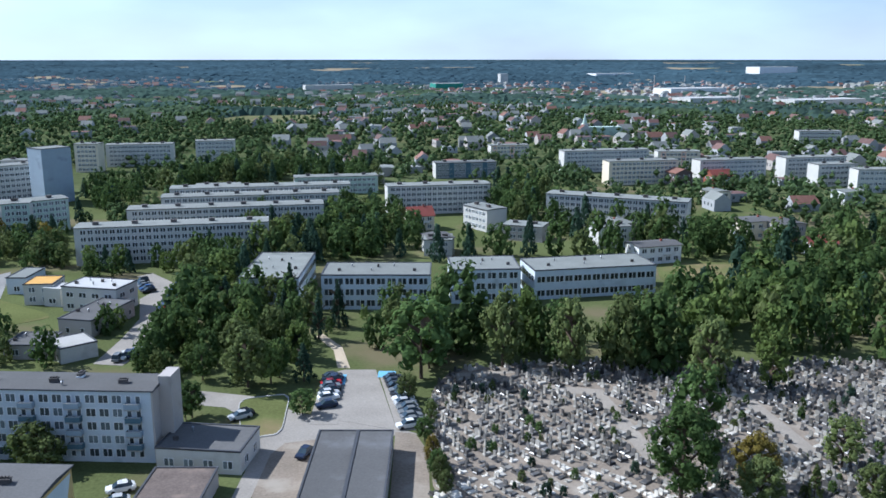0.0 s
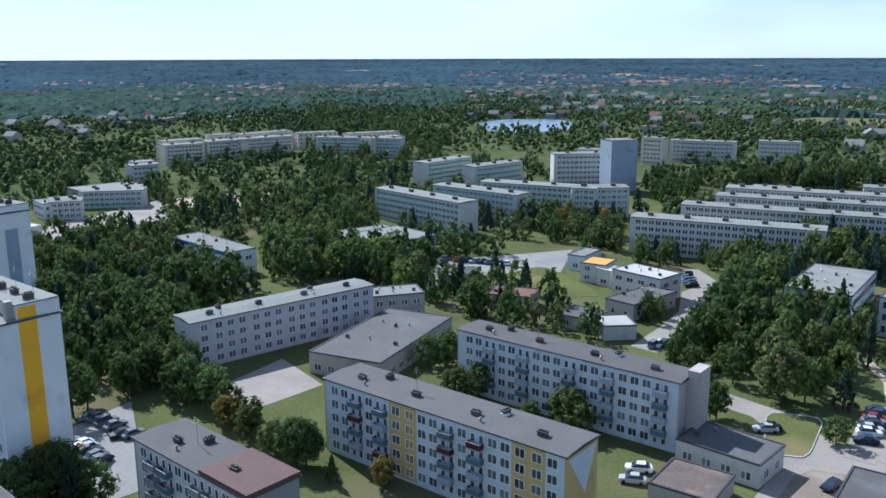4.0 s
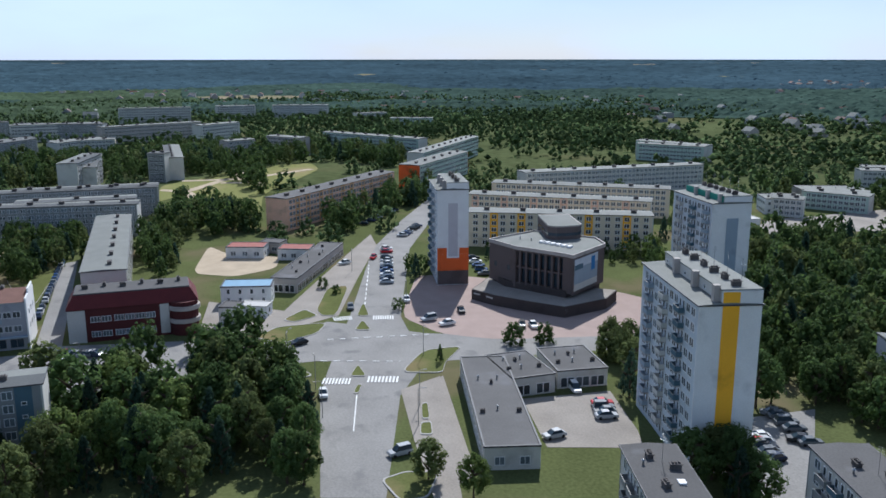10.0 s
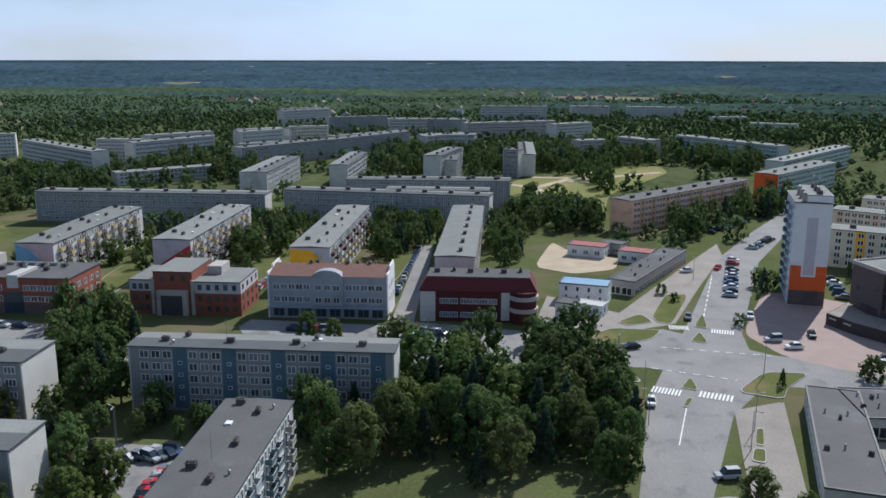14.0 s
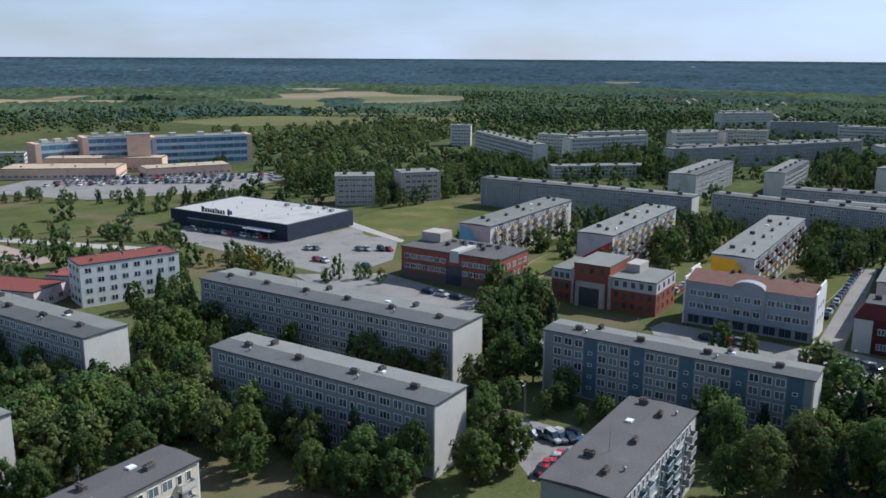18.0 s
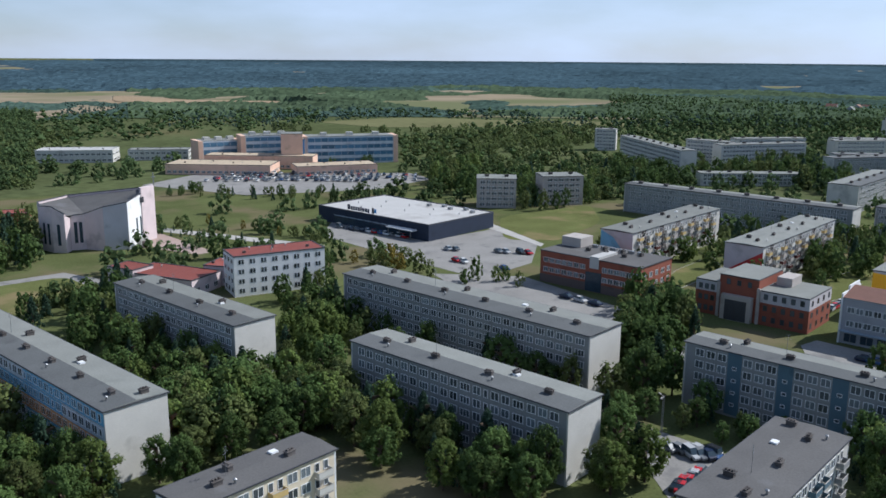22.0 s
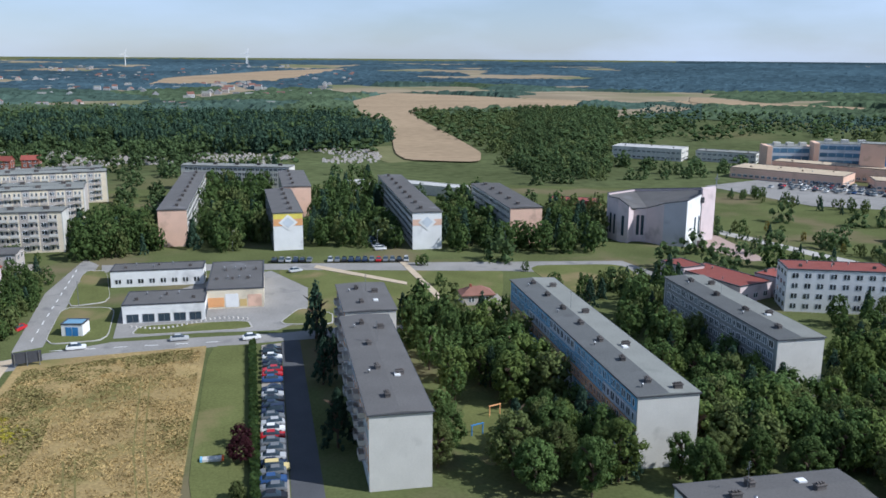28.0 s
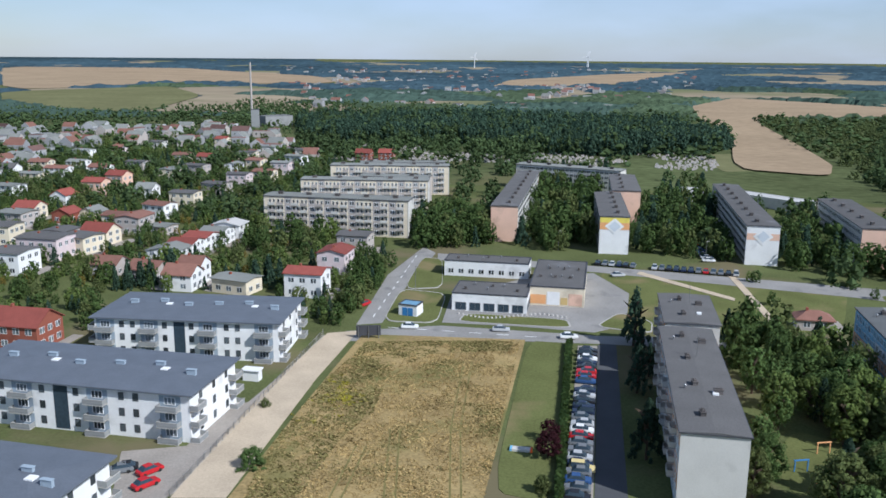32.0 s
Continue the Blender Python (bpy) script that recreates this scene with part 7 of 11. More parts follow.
apartment('five-storey panel apartment block, cream with yellow strips', -277.4, 138.5, 64.2, 65.9, 9.8, 12.8, 5, 'yellowrow')
apartment('five-storey panel apartment block, cream with peach strips', -309.8, 154.2, 55.6, 73.2, 9.8, 12.8, 5, 'peachrow')
apartment('five-storey panel apartment block, cream, behind others', -335.6, 177.1, 56.2, 77.1, 9.8, 12.8, 5, 'cream')
apartment('five-storey panel apartment block, cream, last of the row', -383.3, 220.6, 90.0, 101.1, 9.8, 12.8, 5, 'pale')
apartment('five-storey panel apartment block, peach and orange, long', -371.1, 75.8, 136.3, 89.7, 9.8, 13.2, 5, 'orangerow', roof='roof_felt')
apartment('five-storey panel apartment block, pale green with an orange end', -449.6, 147.8, 139.2, 71.0, 11.7, 13.2, 5, 'orangeend')
apartment('five-storey panel apartment block, pale green', -520.6, 178.1, 142.4, 112.0, 9.8, 13.2, 5, 'green')
apartment('five-storey panel apartment block, grey, end towards the street', -279.3, -14.5, -180.0, 85.5, 11.3, 12.8, 5, 'pale')
maroon_house(-222.2, -7.1, 90.0, 30.2, 12.9, 11.5)
lilac_office(-222.1, -46.7, 90.0, 31.4, 13.0, 11.6)
brick_shell(-224.2, -85.6, 90.0, 30.6, 16.0)
brick_office(-222.4, -133.7, 90.0, 35.0, 18.0, 9.8)
yellow_end = apartment('five-storey panel apartment block, with a yellow painted end wall', -281.7, -58.1, -180.0, 73.5, 12.0, 12.8, 5, 'palebal', near=True, end='lilac')
gable_paint(yellow_end, -36.74, [(-6.02, 0.65), (6.02, 0.65), (6.02, 12.09), (-0.60, 11.70), (-6.02, 5.85)], 'yellow')
red_end = apartment('five-storey panel apartment block, with a red painted end wall', -284.1, -103.2, -180.0, 63.5, 12.0, 12.8, 5, 'palebal', near=True, end='lilac')
gable_paint(red_end, -31.77, [(-5.98, 0.65), (5.98, 0.65), (5.38, 3.90), (-5.98, 11.05)], 'red')
blue_end = apartment('five-storey panel apartment block, with a blue painted end wall', -276.0, -142.5, -180.0, 64.7, 11.9, 12.8, 5, 'palebal', near=True, end='lilac')
gable_paint(blue_end, -32.36, [(-5.93, 0.65), (5.93, 0.65), (5.93, 12.35), (1.19, 10.40), (-5.93, 2.60)], 'sky')
apartment('five-storey panel apartment block, long and grey', -355.2, -50.4, 82.8, 88.6, 9.8, 12.8, 5, 'grey')
apartment('five-storey panel apartment block, long and grey, behind', -393.3, -36.6, 90.0, 75.4, 9.8, 12.8, 5, 'grey')
apartment('five-storey panel apartment block, long and grey', -346.7, -148.0, 90.0, 98.2, 9.8, 12.8, 5, 'grey')
apartment('five-storey panel apartment block, grey', -443.9, -124.1, -180.0, 68.2, 13.6, 12.8, 5, 'grey')
apartment('five-storey panel apartment block, grey', -472.8, -88.1, -180.0, 62.2, 9.7, 12.8, 5, 'grey')
apartment('five-storey panel apartment block, grey', -500.0, -32.4, -180.0, 64.7, 9.3, 12.8, 5, 'grey')
apartment('five-storey panel apartment block, grey', -536.5, 11.4, 0.0, 74.7, 9.4, 12.8, 5, 'grey')
apartment('five-storey panel apartment block, near, white with balconies', -112.3, -39.7, -180.0, 33.3, 10.9, 13.2, 5, 'greybal', near=True)
apartment('five-storey panel apartment block, grey with dark teal strips', -157.7, -46.9, 90.0, 52.2, 8.1, 13.2, 5, 'greyteal', near=True)
apartment('five-storey panel apartment block, long, grey concrete', -149.1, -125.9, 90.0, 74.8, 12.0, 13.2, 5, 'grey', near=True)
apartment('five-storey panel apartment block, grey concrete with white end', -113.2, -96.0, 90.0, 51.4, 9.8, 13.2, 5, 'grey', near=True)
apartment('five-storey panel apartment block, grey concrete with white end wall', -103.2, -171.8, 90.0, 50.7, 10.3, 13.2, 5, 'grey', near=True)
apartment('five-storey panel apartment block, blue and orange painted', -63.8, -162.6, 90.0, 77.1, 11.0, 13.2, 5, 'sky', near=True)
apartment('five-storey panel apartment block, peach and white painted', -18.7, -151.0, 90.0, 52.7, 10.1, 13.2, 5, 'apricot', near=True)
apartment('five-storey panel apartment block, peach painted, stepped back from its neighbour', -20.5, -192.3, 90.0, 23.4, 11.3, 13.2, 5, 'apricot', near=True)
apartment('five-storey panel apartment block, white, with balconies', -62.5, -91.2, -180.0, 23.9, 7.5, 13.2, 5, 'creambal', near=True)
hall('white house with a red roof', -151.8, -204.2, 161.0, 27.6, 11.0, 12, wall='white', roof='roof_red', rows=4)
apartment('grey four-storey block with a flat roof', -312.8, -248.1, 128.5, 18.1, 14.0, 13.8, 5, 'plain')
apartment('grey four-storey block with a red roof edge', -340.5, -231.9, 140.4, 19.5, 14.0, 13.8, 5, 'plain')
hall('low shop with a glazed front and white fascia', 28.3, -229.5, -180.0, 20.5, 13.0, 5.0, wall='white', roof='roof_felt', rows=1, kind='shop', gap=3.3, near=True, band='white', vents=3)
hall('low building with an orange mural on its front', 10.6, -248.5, -180.0, 15.2, 32.1, 5.6, wall='cream', roof='roof_felt', rows=0, vents=6)
mural = thing('wall_mural', 'faded orange and white painted mural on the wall', 'mural', 10.6, -248.5, -180.0)
box_part('painted_panel', mural, 'apricot', -7.3, -16.12, 0.6, -3.0, -16.07, 3.2)
box_part('painted_panel', mural, 'white', -2.7, -16.12, 0.4, 0.8, -16.07, 4.2)
box_part('painted_panel', mural, 'ochre', 1.1, -16.12, 0.6, 3.0, -16.07, 2.6)
box_part('painted_panel', mural, 'peach', 3.3, -16.12, 0.4, 7.0, -16.07, 3.8)
hall('long low wing with a flat roof', 34.2, -264.9, -180.0, 26.7, 9.0, 5, wall='white', roof='roof_felt', rows=1)
apartment('five-storey panel apartment block, with a pink end wall', 35.0, -366.7, -90.0, 102.8, 10.0, 13.6, 5, 'pinkend')
yellow_diamond = apartment('five-storey panel apartment block with a yellow-orange patterned end wall', -4.1, -330.6, -87.2, 56.0, 10.2, 13.6, 5, 'pinkend', end='white')
gable_paint(yellow_diamond, -28.03, [(-5.1, 11.3), (5.1, 11.3), (5.1, 13.2), (-5.1, 13.2)], 'weed_paint')
gable_paint(yellow_diamond, -28.03, [(-5.1, 8.8), (5.1, 8.8), (5.1, 11.28), (-5.1, 11.28)], 'apricot')
gable_paint(yellow_diamond, -28.07, [(-3.4, 10.0), (0, 7.2), (3.4, 10.0), (0, 12.9)], 'white')
gable_paint(yellow_diamond, -28.11, [(-2.2, 10.0), (0, 8.1), (2.2, 10.0), (0, 11.9)], 'bluewhite')
apartment('five-storey panel apartment block, with a pink-striped end wall', -10.1, -390.4, 91.4, 52.0, 11.6, 13.6, 5, 'pinkend')
pale_diamond = apartment('five-storey panel apartment block, with a pale patterned end wall', -54.2, -345.1, 90.0, 98.1, 10.5, 13.6, 5, 'pinkend', end='white')
gable_paint(pale_diamond, 49.08, [(-5.23, 8.7), (5.23, 8.7), (5.23, 10.9), (-5.23, 10.9)], 'peach')
gable_paint(pale_diamond, 49.12, [(-3.3, 9.9), (0, 6.9), (3.3, 9.9), (0, 12.9)], 'white')
gable_paint(pale_diamond, 49.16, [(-2.1, 9.9), (0, 7.9), (2.1, 9.9), (0, 11.9)], 'bluewhite')
apartment('five-storey panel apartment block, with a peach end wall', -91.9, -330.4, 90.0, 62.3, 12.1, 13.6, 5, 'pinkend')
apartment('five-storey panel apartment block, grey, behind trees', 16.0, -446.8, 162.6, 56.2, 9.8, 13, 5, 'pale')
apartment('five-storey panel apartment block, with many balconies', 100.2, -317.9, -180.0, 57.9, 9.8, 14.5, 5, 'loggia')
apartment('five-storey panel apartment block, with many balconies, behind', 103.3, -368.0, -171.5, 56.5, 9.8, 14.5, 5, 'loggia')
apartment('five-storey panel apartment block, with many balconies, last of three', 104.9, -420.2, -170.1, 59.3, 9.8, 14.5, 5, 'loggia')
yellow_tower = apartment('eleven-storey panel tower with a yellow-striped end wall', -124.0, 89.2, -14.1, 29.1, 10.3, 29.3, 11, 'tower', near=True, chimneys=False, name='tower_block')
tower_trim(yellow_tower, 29.1, 10.3, 29.3, 3.7, 2.2, None)
box_part('painted_stripe', yellow_tower, 'yellow', 14.56, -1.34, 0.3, 14.60, 1.44, 31.3, 'broad yellow stripe down the end wall')
green_tower = apartment('eleven-storey panel tower with a green roof edge', -202.7, 148.6, -8.1, 23.4, 11.4, 29.3, 11, 'tower', near=True, chimneys=False, name='tower_block')
tower_trim(green_tower, 23.4, 11.4, 29.3, 3.4, 1.6, None)
box_part('painted_stripe', green_tower, 'steel', 11.75, -1.37, 0.3, 11.79, 2.06, 25, 'grey stripe down the end wall')
box_part('green_fascia', green_tower, 'green', -10.42, -2.64, 29.4, 11.42, -2.49, 31.0)
orange_tower = apartment('eleven-storey panel tower with an orange foot', -248.8, 85.9, 348.4, 22.0, 9.4, 29.3, 11, 'tower', near=True, chimneys=False, name='tower_block')
tower_trim(orange_tower, 22.0, 9.4, 29.3, 2.8, 1.8, None)
box_part('painted_field', orange_tower, 'brown', 11.02, -4.75, 0.2, 11.05, 4.75, 4.48)
box_part('painted_field', orange_tower, 'orange', 11.02, -4.75, 4.5, 11.05, 4.75, 9.48)
box_part('painted_field', orange_tower, 'orange', 11.02, -4.75, 9.5, 11.05, 4.75, 11.48)
box_part('painted_field', orange_tower, 'white', 11.02, -4.72, 11.5, 11.04, 4.72, 23.0)
box_part('painted_frame', orange_tower, 'white', 11.05, -1.89, 8.4, 11.08, 1.89, 25.6)
box_part('painted_stripe', orange_tower, 'lilac', 11.08, -1.41, 8.9, 11.11, 1.41, 25.1)
culture_house(-219.5, 107.0, [(-221.3, 82.2), (-212.9, 86.1), (-204.6, 92.3), (-195.3, 100.2), (-199.2, 115.5), (-206.1, 122.7), (-233.0, 92.3)])
church([(-126.0, -304.3, 15.8), (-127.0, -297.5, 16.3), (-129.7, -293.6, 13.8), (-132.9, -296.5, 12.4), (-137.3, -294.5, 12.8), (-140.8, -287.6, 15.6), (-147.8, -283.5, 17.0), (-158.7, -292.5, 18.2), (-164.0, -303.0, 18.5), (-146.0, -326.0, 15.0), (-131.0, -318.0, 15.0)], [(-157.6, -291.2), (-164.8, -294.6), (-165.6, -297.2), (-158.4, -294.0)])
ribbon_wing('hospital wing with blue-grey ribbon windows', -378.7, -424.6, 148.5, 62.3, 16.0, 17.5, 4)
ribbon_wing('hospital wing with blue-grey ribbon windows and peach ends', -341.6, -464.9, 155.0, 34.5, 16.0, 17.5, 4)
ribbon_wing('lower hospital wing with ribbon windows', -319.3, -487.6, 164.8, 28.9, 16.0, 14, 3)
hall('peach hospital stair tower', -337.5, -431.7, 141.2, 13.3, 14.0, 21, wall='peach', roof='roof_light', rows=0, vents=0)
hall('dark blue glazed hospital entrance hall', -341.4, -432.8, 140.9, 10.7, 10.0, 17, wall='blue', roof='roof_light', rows=4, vents=0, kind='wide')
hall('low peach-coloured hospital wing with a pale roof', -290.7, -437.5, 129.6, 61.8, 24.0, 6, wall='peach', roof='sand', rows=1, kind='wide', vents=4)
hall('low peach-coloured hospital wing with a pale roof', -321.4, -441.8, 129.4, 67.3, 16.0, 8, wall='peach', roof='sand', rows=1, kind='wide', vents=4)
hall('low peach-coloured hospital wing with a pale roof', -336.0, -390.0, 152.8, 48.0, 18.0, 5.5, wall='peach', roof='sand', rows=1, kind='wide', vents=4)
hall('low white hospital outbuilding', -256.4, -550.8, 140.4, 47.3, 20.0, 8, wall='pale', roof='roof_white', rows=2, kind='wide')
hall('low white hospital outbuilding with a flat roof', -299.3, -523.9, 140.4, 38.6, 14.0, 7, wall='pale', roof='roof_light', rows=2, kind='wide')
supermarket(-250.9, -247.5, 90.0, 63.8, 38.8, 6.1)
white_house_block('new white three-storey apartment house with a slate-grey roof', 92.0, -182.3, -174.5, 43.0, 20.0, 9.1)
white_house_block('new white three-storey apartment house with a slate-grey roof', 93.6, -141.6, 179.0, 48.0, 18.6, 9.1)
white_house_block('new white three-storey apartment house with a slate-grey roof', 86.5, -98.6, 177.0, 32.0, 18.0, 9.1)

OPEN.append([(-120, -1292), (-219, -1578), (-360, -1420), (-447, -1271), (-369, -1070), (-218, -1028), (-164, -1033), (-149, -600), (-133, -536), (-81, -559), (-120, -864), (-103, -1038)])
patch('field', 'field', OPEN[-1], 'stubble fields on the slope beyond the town', 'field', z=0.15, paved=False)
OPEN.append([(144, -969), (147, -1032), (-74, -1011), (-84, -905), (-3, -906)])
patch('field', 'field', OPEN[-1], 'stubble field behind the conifer wood', 'field', z=0.15, paved=False)
OPEN.append([(-72, -642), (-95, -655), (-96, -557), (-72, -545)])
patch('field', 'field_green', OPEN[-1], 'green allotments beside the wood', 'field', z=0.15, paved=False)
OPEN.append([(1093, -1426), (2151, -2819), (1540, -3041), (1193, -2754), (857, -2520), (633, -2029), (957, -1804)])
patch('field', 'field', OPEN[-1], 'wide stubble fields on the hills', 'field', z=0.15, paved=False)
OPEN.append([(795, -1035), (1046, -1364), (912, -1720), (657, -1351), (548, -988), (539, -884)])
patch('field', 'field_green', OPEN[-1], 'pale green pasture', 'field', z=0.15, paved=False)
OPEN.append([(250, -1840), (16, -2099), (-145, -2691), (-350, -3432), (-13, -3070), (268, -2440)])
patch('field', 'field', OPEN[-1], 'stubble fields', 'field', z=0.15, paved=False)
OPEN.append([(-324, -1094), (-412, -1386), (-484, -1294), (-404, -1101)])
patch('field', 'field', OPEN[-1], 'stubble field', 'field', z=0.15, paved=False)
OPEN.append([(-627, -1299), (-833, -1088), (-771, -906), (-651, -1028), (-586, -1146)])
patch('field', 'field', OPEN[-1], 'pale stubble strips', 'field', z=0.15, paved=False)
OPEN.append([(-718, -649), (-826, -501), (-804, -424), (-703, -558)])
patch('field', 'field_green', OPEN[-1], 'pale meadow strips', 'field', z=0.15, paved=False)
OPEN.append([(-619, -1205), (-717, -1395), (-734, -1170), (-816, -991), (-694, -1002)])
patch('field', 'field', OPEN[-1], 'stubble strips before the forest', 'field', z=0.15, paved=False)
OPEN.append([(-587, -715), (-717, -695), (-780, -528), (-668, -541), (-587, -615)])
patch('field', 'field_green', OPEN[-1], 'dry meadow with scattered scrub', 'field', z=0.15, paved=False)
OPEN.append([(-345, 808), (-337, 872), (-276, 892), (-226, 789), (-257, 726), (-298, 727)])
patch('lake', 'water', OPEN[-1], 'grey-blue lake beyond the trees', 'lake', z=0.15, paved=False)
OPEN.append([(-424, 0), (-480, 3), (-499, 24), (-537, 49), (-555, 97), (-520, 96), (-476, 74), (-432, 51), (-364, 41), (-341, 34), (-382, 29), (-438, 10)])
patch('park_lawn', 'park_grass', OPEN[-1], 'large park lawn with pale paths', 'lawn', z=0.15, paved=False)
OPEN.append([(-75, 961), (-36, 1035), (49, 1038), (44, 929), (-32, 905)])
patch('field', 'field_green', OPEN[-1], 'pale green meadow among the trees', 'field', z=0.15, paved=False)
OPEN.append([(-291, 311), (-291, 328), (-254, 365), (-241, 347), (-254, 318), (-272, 294)])
patch('yard', 'sand', OPEN[-1], 'pale sandy building ground', 'ground', z=0.15, paved=False)
patch("path", "sand", [(-465.2, 4.5), (-452.7, 17.3), (-449.0, 13.7), (-461.5, 0.8)], "pale gravel path across the lawn", "path", z=0.25)
patch("path", "sand", [(-451.1, 18.1), (-382.1, 24.4), (-381.7, 19.2), (-450.6, 12.9)], "pale gravel path across the lawn", "path", z=0.25)
patch("path", "sand", [(-456.0, 13.4), (-495.3, 36.4), (-492.7, 40.9), (-453.4, 17.9)], "pale gravel path across the lawn", "path", z=0.25)
patch("path", "sand", [(-481.9, 35.0), (-476.7, 55.6), (-471.6, 54.3), (-476.9, 33.8)], "pale gravel path across the lawn", "path", z=0.25)
patch("path", "sand", [(-473.8, 57.5), (-461.2, 55.9), (-461.8, 50.8), (-474.5, 52.3)], "pale gravel path across the lawn", "path", z=0.25)
patch("path", "sand", [(-536.9, 51.7), (-486.3, 49.1), (-486.5, 43.9), (-537.1, 46.5)], "pale gravel path across the lawn", "path", z=0.25)
patch("path", "sand", [(-493.1, 45.5), (-523.7, 89.8), (-519.4, 92.8), (-488.8, 48.5)], "pale gravel path across the lawn", "path", z=0.25)
patch("path", "sand", [(-496.1, 14.5), (-494.4, 44.8), (-489.2, 44.5), (-490.9, 14.2)], "pale gravel path across the lawn", "path", z=0.25)
apartment('panel apartment block of five storeys, in the distance', -125.3, 466.4, 0.0, 19.5, 9.8, 17, 6, 'pale')
apartment('panel apartment block of five storeys, in the distance', -83.9, 570.4, 0.0, 40.5, 9.8, 14, 5, 'pale')
apartment('panel apartment block of five storeys, in the distance', -27.3, 414.0, 0.0, 20.4, 9.8, 9, 3, 'cream')
apartment('panel apartment block of five storeys, in the distance', -38.9, 585.8, 0.0, 24.9, 9.8, 14, 5, 'pale')
apartment('panel apartment block of five storeys, in the distance', -109.9, 546.9, -11.2, 14.1, 9.8, 17, 6, 'cream')
apartment('panel apartment block of five storeys, in the distance', 194.0, 436.2, 0.0, 39.7, 9.8, 13, 5, 'cream')
apartment('panel apartment block of five storeys, in the distance', 194.1, 489.6, 0.0, 53.6, 9.8, 13, 5, 'pale')
apartment('panel apartment block of five storeys, in the distance', 243.9, 431.6, 0.0, 39.2, 9.8, 13, 5, 'pale')
apartment('panel apartment block of five storeys, in the distance', 295.1, 433.7, 0.0, 37.2, 9.8, 13, 5, 'pale')
apartment('panel apartment block of five storeys, in the distance', 291.3, 410.1, 0.0, 21.2, 9.8, 12, 4, 'pale')
apartment('panel apartment block of five storeys, in the distance', 300.3, 386.0, -11.2, 22.8, 9.8, 12, 4, 'pale')
apartment('panel apartment block of five storeys, in the distance', 238.6, 483.9, -11.2, 25.4, 9.8, 12, 4, 'peachrow')
apartment('panel apartment block of five storeys, in the distance', 105.7, 479.6, 0.0, 35.2, 9.8, 9, 3, 'greyteal')
apartment('panel apartment block of five storeys, in the distance', 155.7, 567.9, 0.0, 26.4, 9.8, 9, 3, 'peachrow')
apartment('panel apartment block of five storeys, in the distance', 408.9, 595.6, -11.3, 32.2, 9.8, 12, 4, 'pale')
apartment('panel apartment block of five storeys, in the distance', -95.2, 358.2, 29.0, 24.8, 9.8, 13, 5, 'green')
apartment('panel apartment block of five storeys, in the distance', -123.6, 456.1, 0.0, 17.8, 9.8, 14, 5, 'green')
apartment('panel apartment block of five storeys, in the distance', 29.2, 435.1, 0.0, 41.8, 9.8, 9, 3, 'green')
apartment('panel apartment block of five storeys, in the distance', 118.8, 291.0, 0.0, 12.4, 9.8, 8, 3, 'pale')
apartment('panel apartment block of five storeys, in the distance', 92.0, 308.0, -32.1, 15.3, 9.8, 6, 2, 'plain')
apartment('panel apartment block of five storeys, in the distance', 54.7, 290.4, -11.1, 9.8, 9.8, 6, 2, 'pale')
apartment('panel apartment block of five storeys, in the distance', 81.6, 331.5, -66.6, 15.9, 9.8, 9, 3, 'pale')
apartment('panel apartment block of five storeys, in the distance', -154.0, 309.2, -22.5, 52.4, 9.8, 13, 5, 'green')
apartment('panel apartment block of five storeys, in the distance', -138.7, 331.8, -15.9, 44.9, 9.8, 13, 5, 'green')
apartment('panel apartment block of five storeys, in the distance', -120.1, 355.0, 0.0, 52.7, 9.8, 13, 5, 'green')
apartment('panel apartment block of five storeys, in the distance', -128.1, 444.7, 29.4, 30.7, 9.8, 17, 6, 'pale')
apartment('panel apartment block of five storeys, in the distance', -197.4, 419.4, 74.1, 37.1, 9.8, 13, 5, 'green')
apartment('panel apartment block of five storeys, in the distance', -169.3, 421.5, 66.7, 35.9, 9.8, 12, 4, 'green')
apartment('panel apartment block of five storeys, in the distance', -386.4, 427.8, 61.3, 25.7, 9.8, 13, 5, 'cream')
apartment('panel apartment block of five storeys, in the distance', -371.3, 475.9, 66.5, 65.0, 9.8, 13, 5, 'cream')
apartment('panel apartment block of five storeys, in the distance', -304.0, 511.9, 13.0, 61.2, 9.8, 13, 5, 'green')
apartment('panel apartment block of five storeys, in the distance', -356.4, 361.9, 64.8, 15.9, 9.8, 9, 3, 'pale')
apartment('panel apartment block of five storeys, in the distance', -499.1, 332.5, 26.4, 52.1, 9.8, 11, 4, 'green')
apartment('panel apartment block of five storeys, in the distance', -310.9, 294.8, 44.2, 28.1, 9.8, 8, 3, 'green')
apartment('panel apartment block of five storeys, in the distance', -301.2, 260.4, 44.3, 13.0, 9.8, 8, 3, 'pale')
apartment('panel apartment block of five storeys, in the distance', -395.4, -27.1, 90.0, 57.1, 9.8, 13, 5, 'grey')
apartment('panel apartment block of five storeys, in the distance', -362.7, -29.4, 90.0, 43.9, 9.8, 13, 5, 'grey')
apartment('panel apartment block of five storeys, in the distance', -483.4, -36.1, 168.3, 45.3, 9.8, 16, 6, 'grey')
apartment('panel apartment block of five storeys, in the distance', -498.8, 3.4, 69.8, 9.3, 9.8, 16, 6, 'grey')
apartment('panel apartment block of five storeys, in the distance', -702.4, 49.2, 127.9, 39.9, 9.8, 16, 6, 'pale')
apartment('panel apartment block of five storeys, in the distance', -941.3, 5.4, 90.0, 70.7, 9.8, 16, 6, 'pale')
apartment('panel apartment block of five storeys, in the distance', -971.0, 89.4, 90.0, 42.3, 9.8, 15, 6, 'pale')
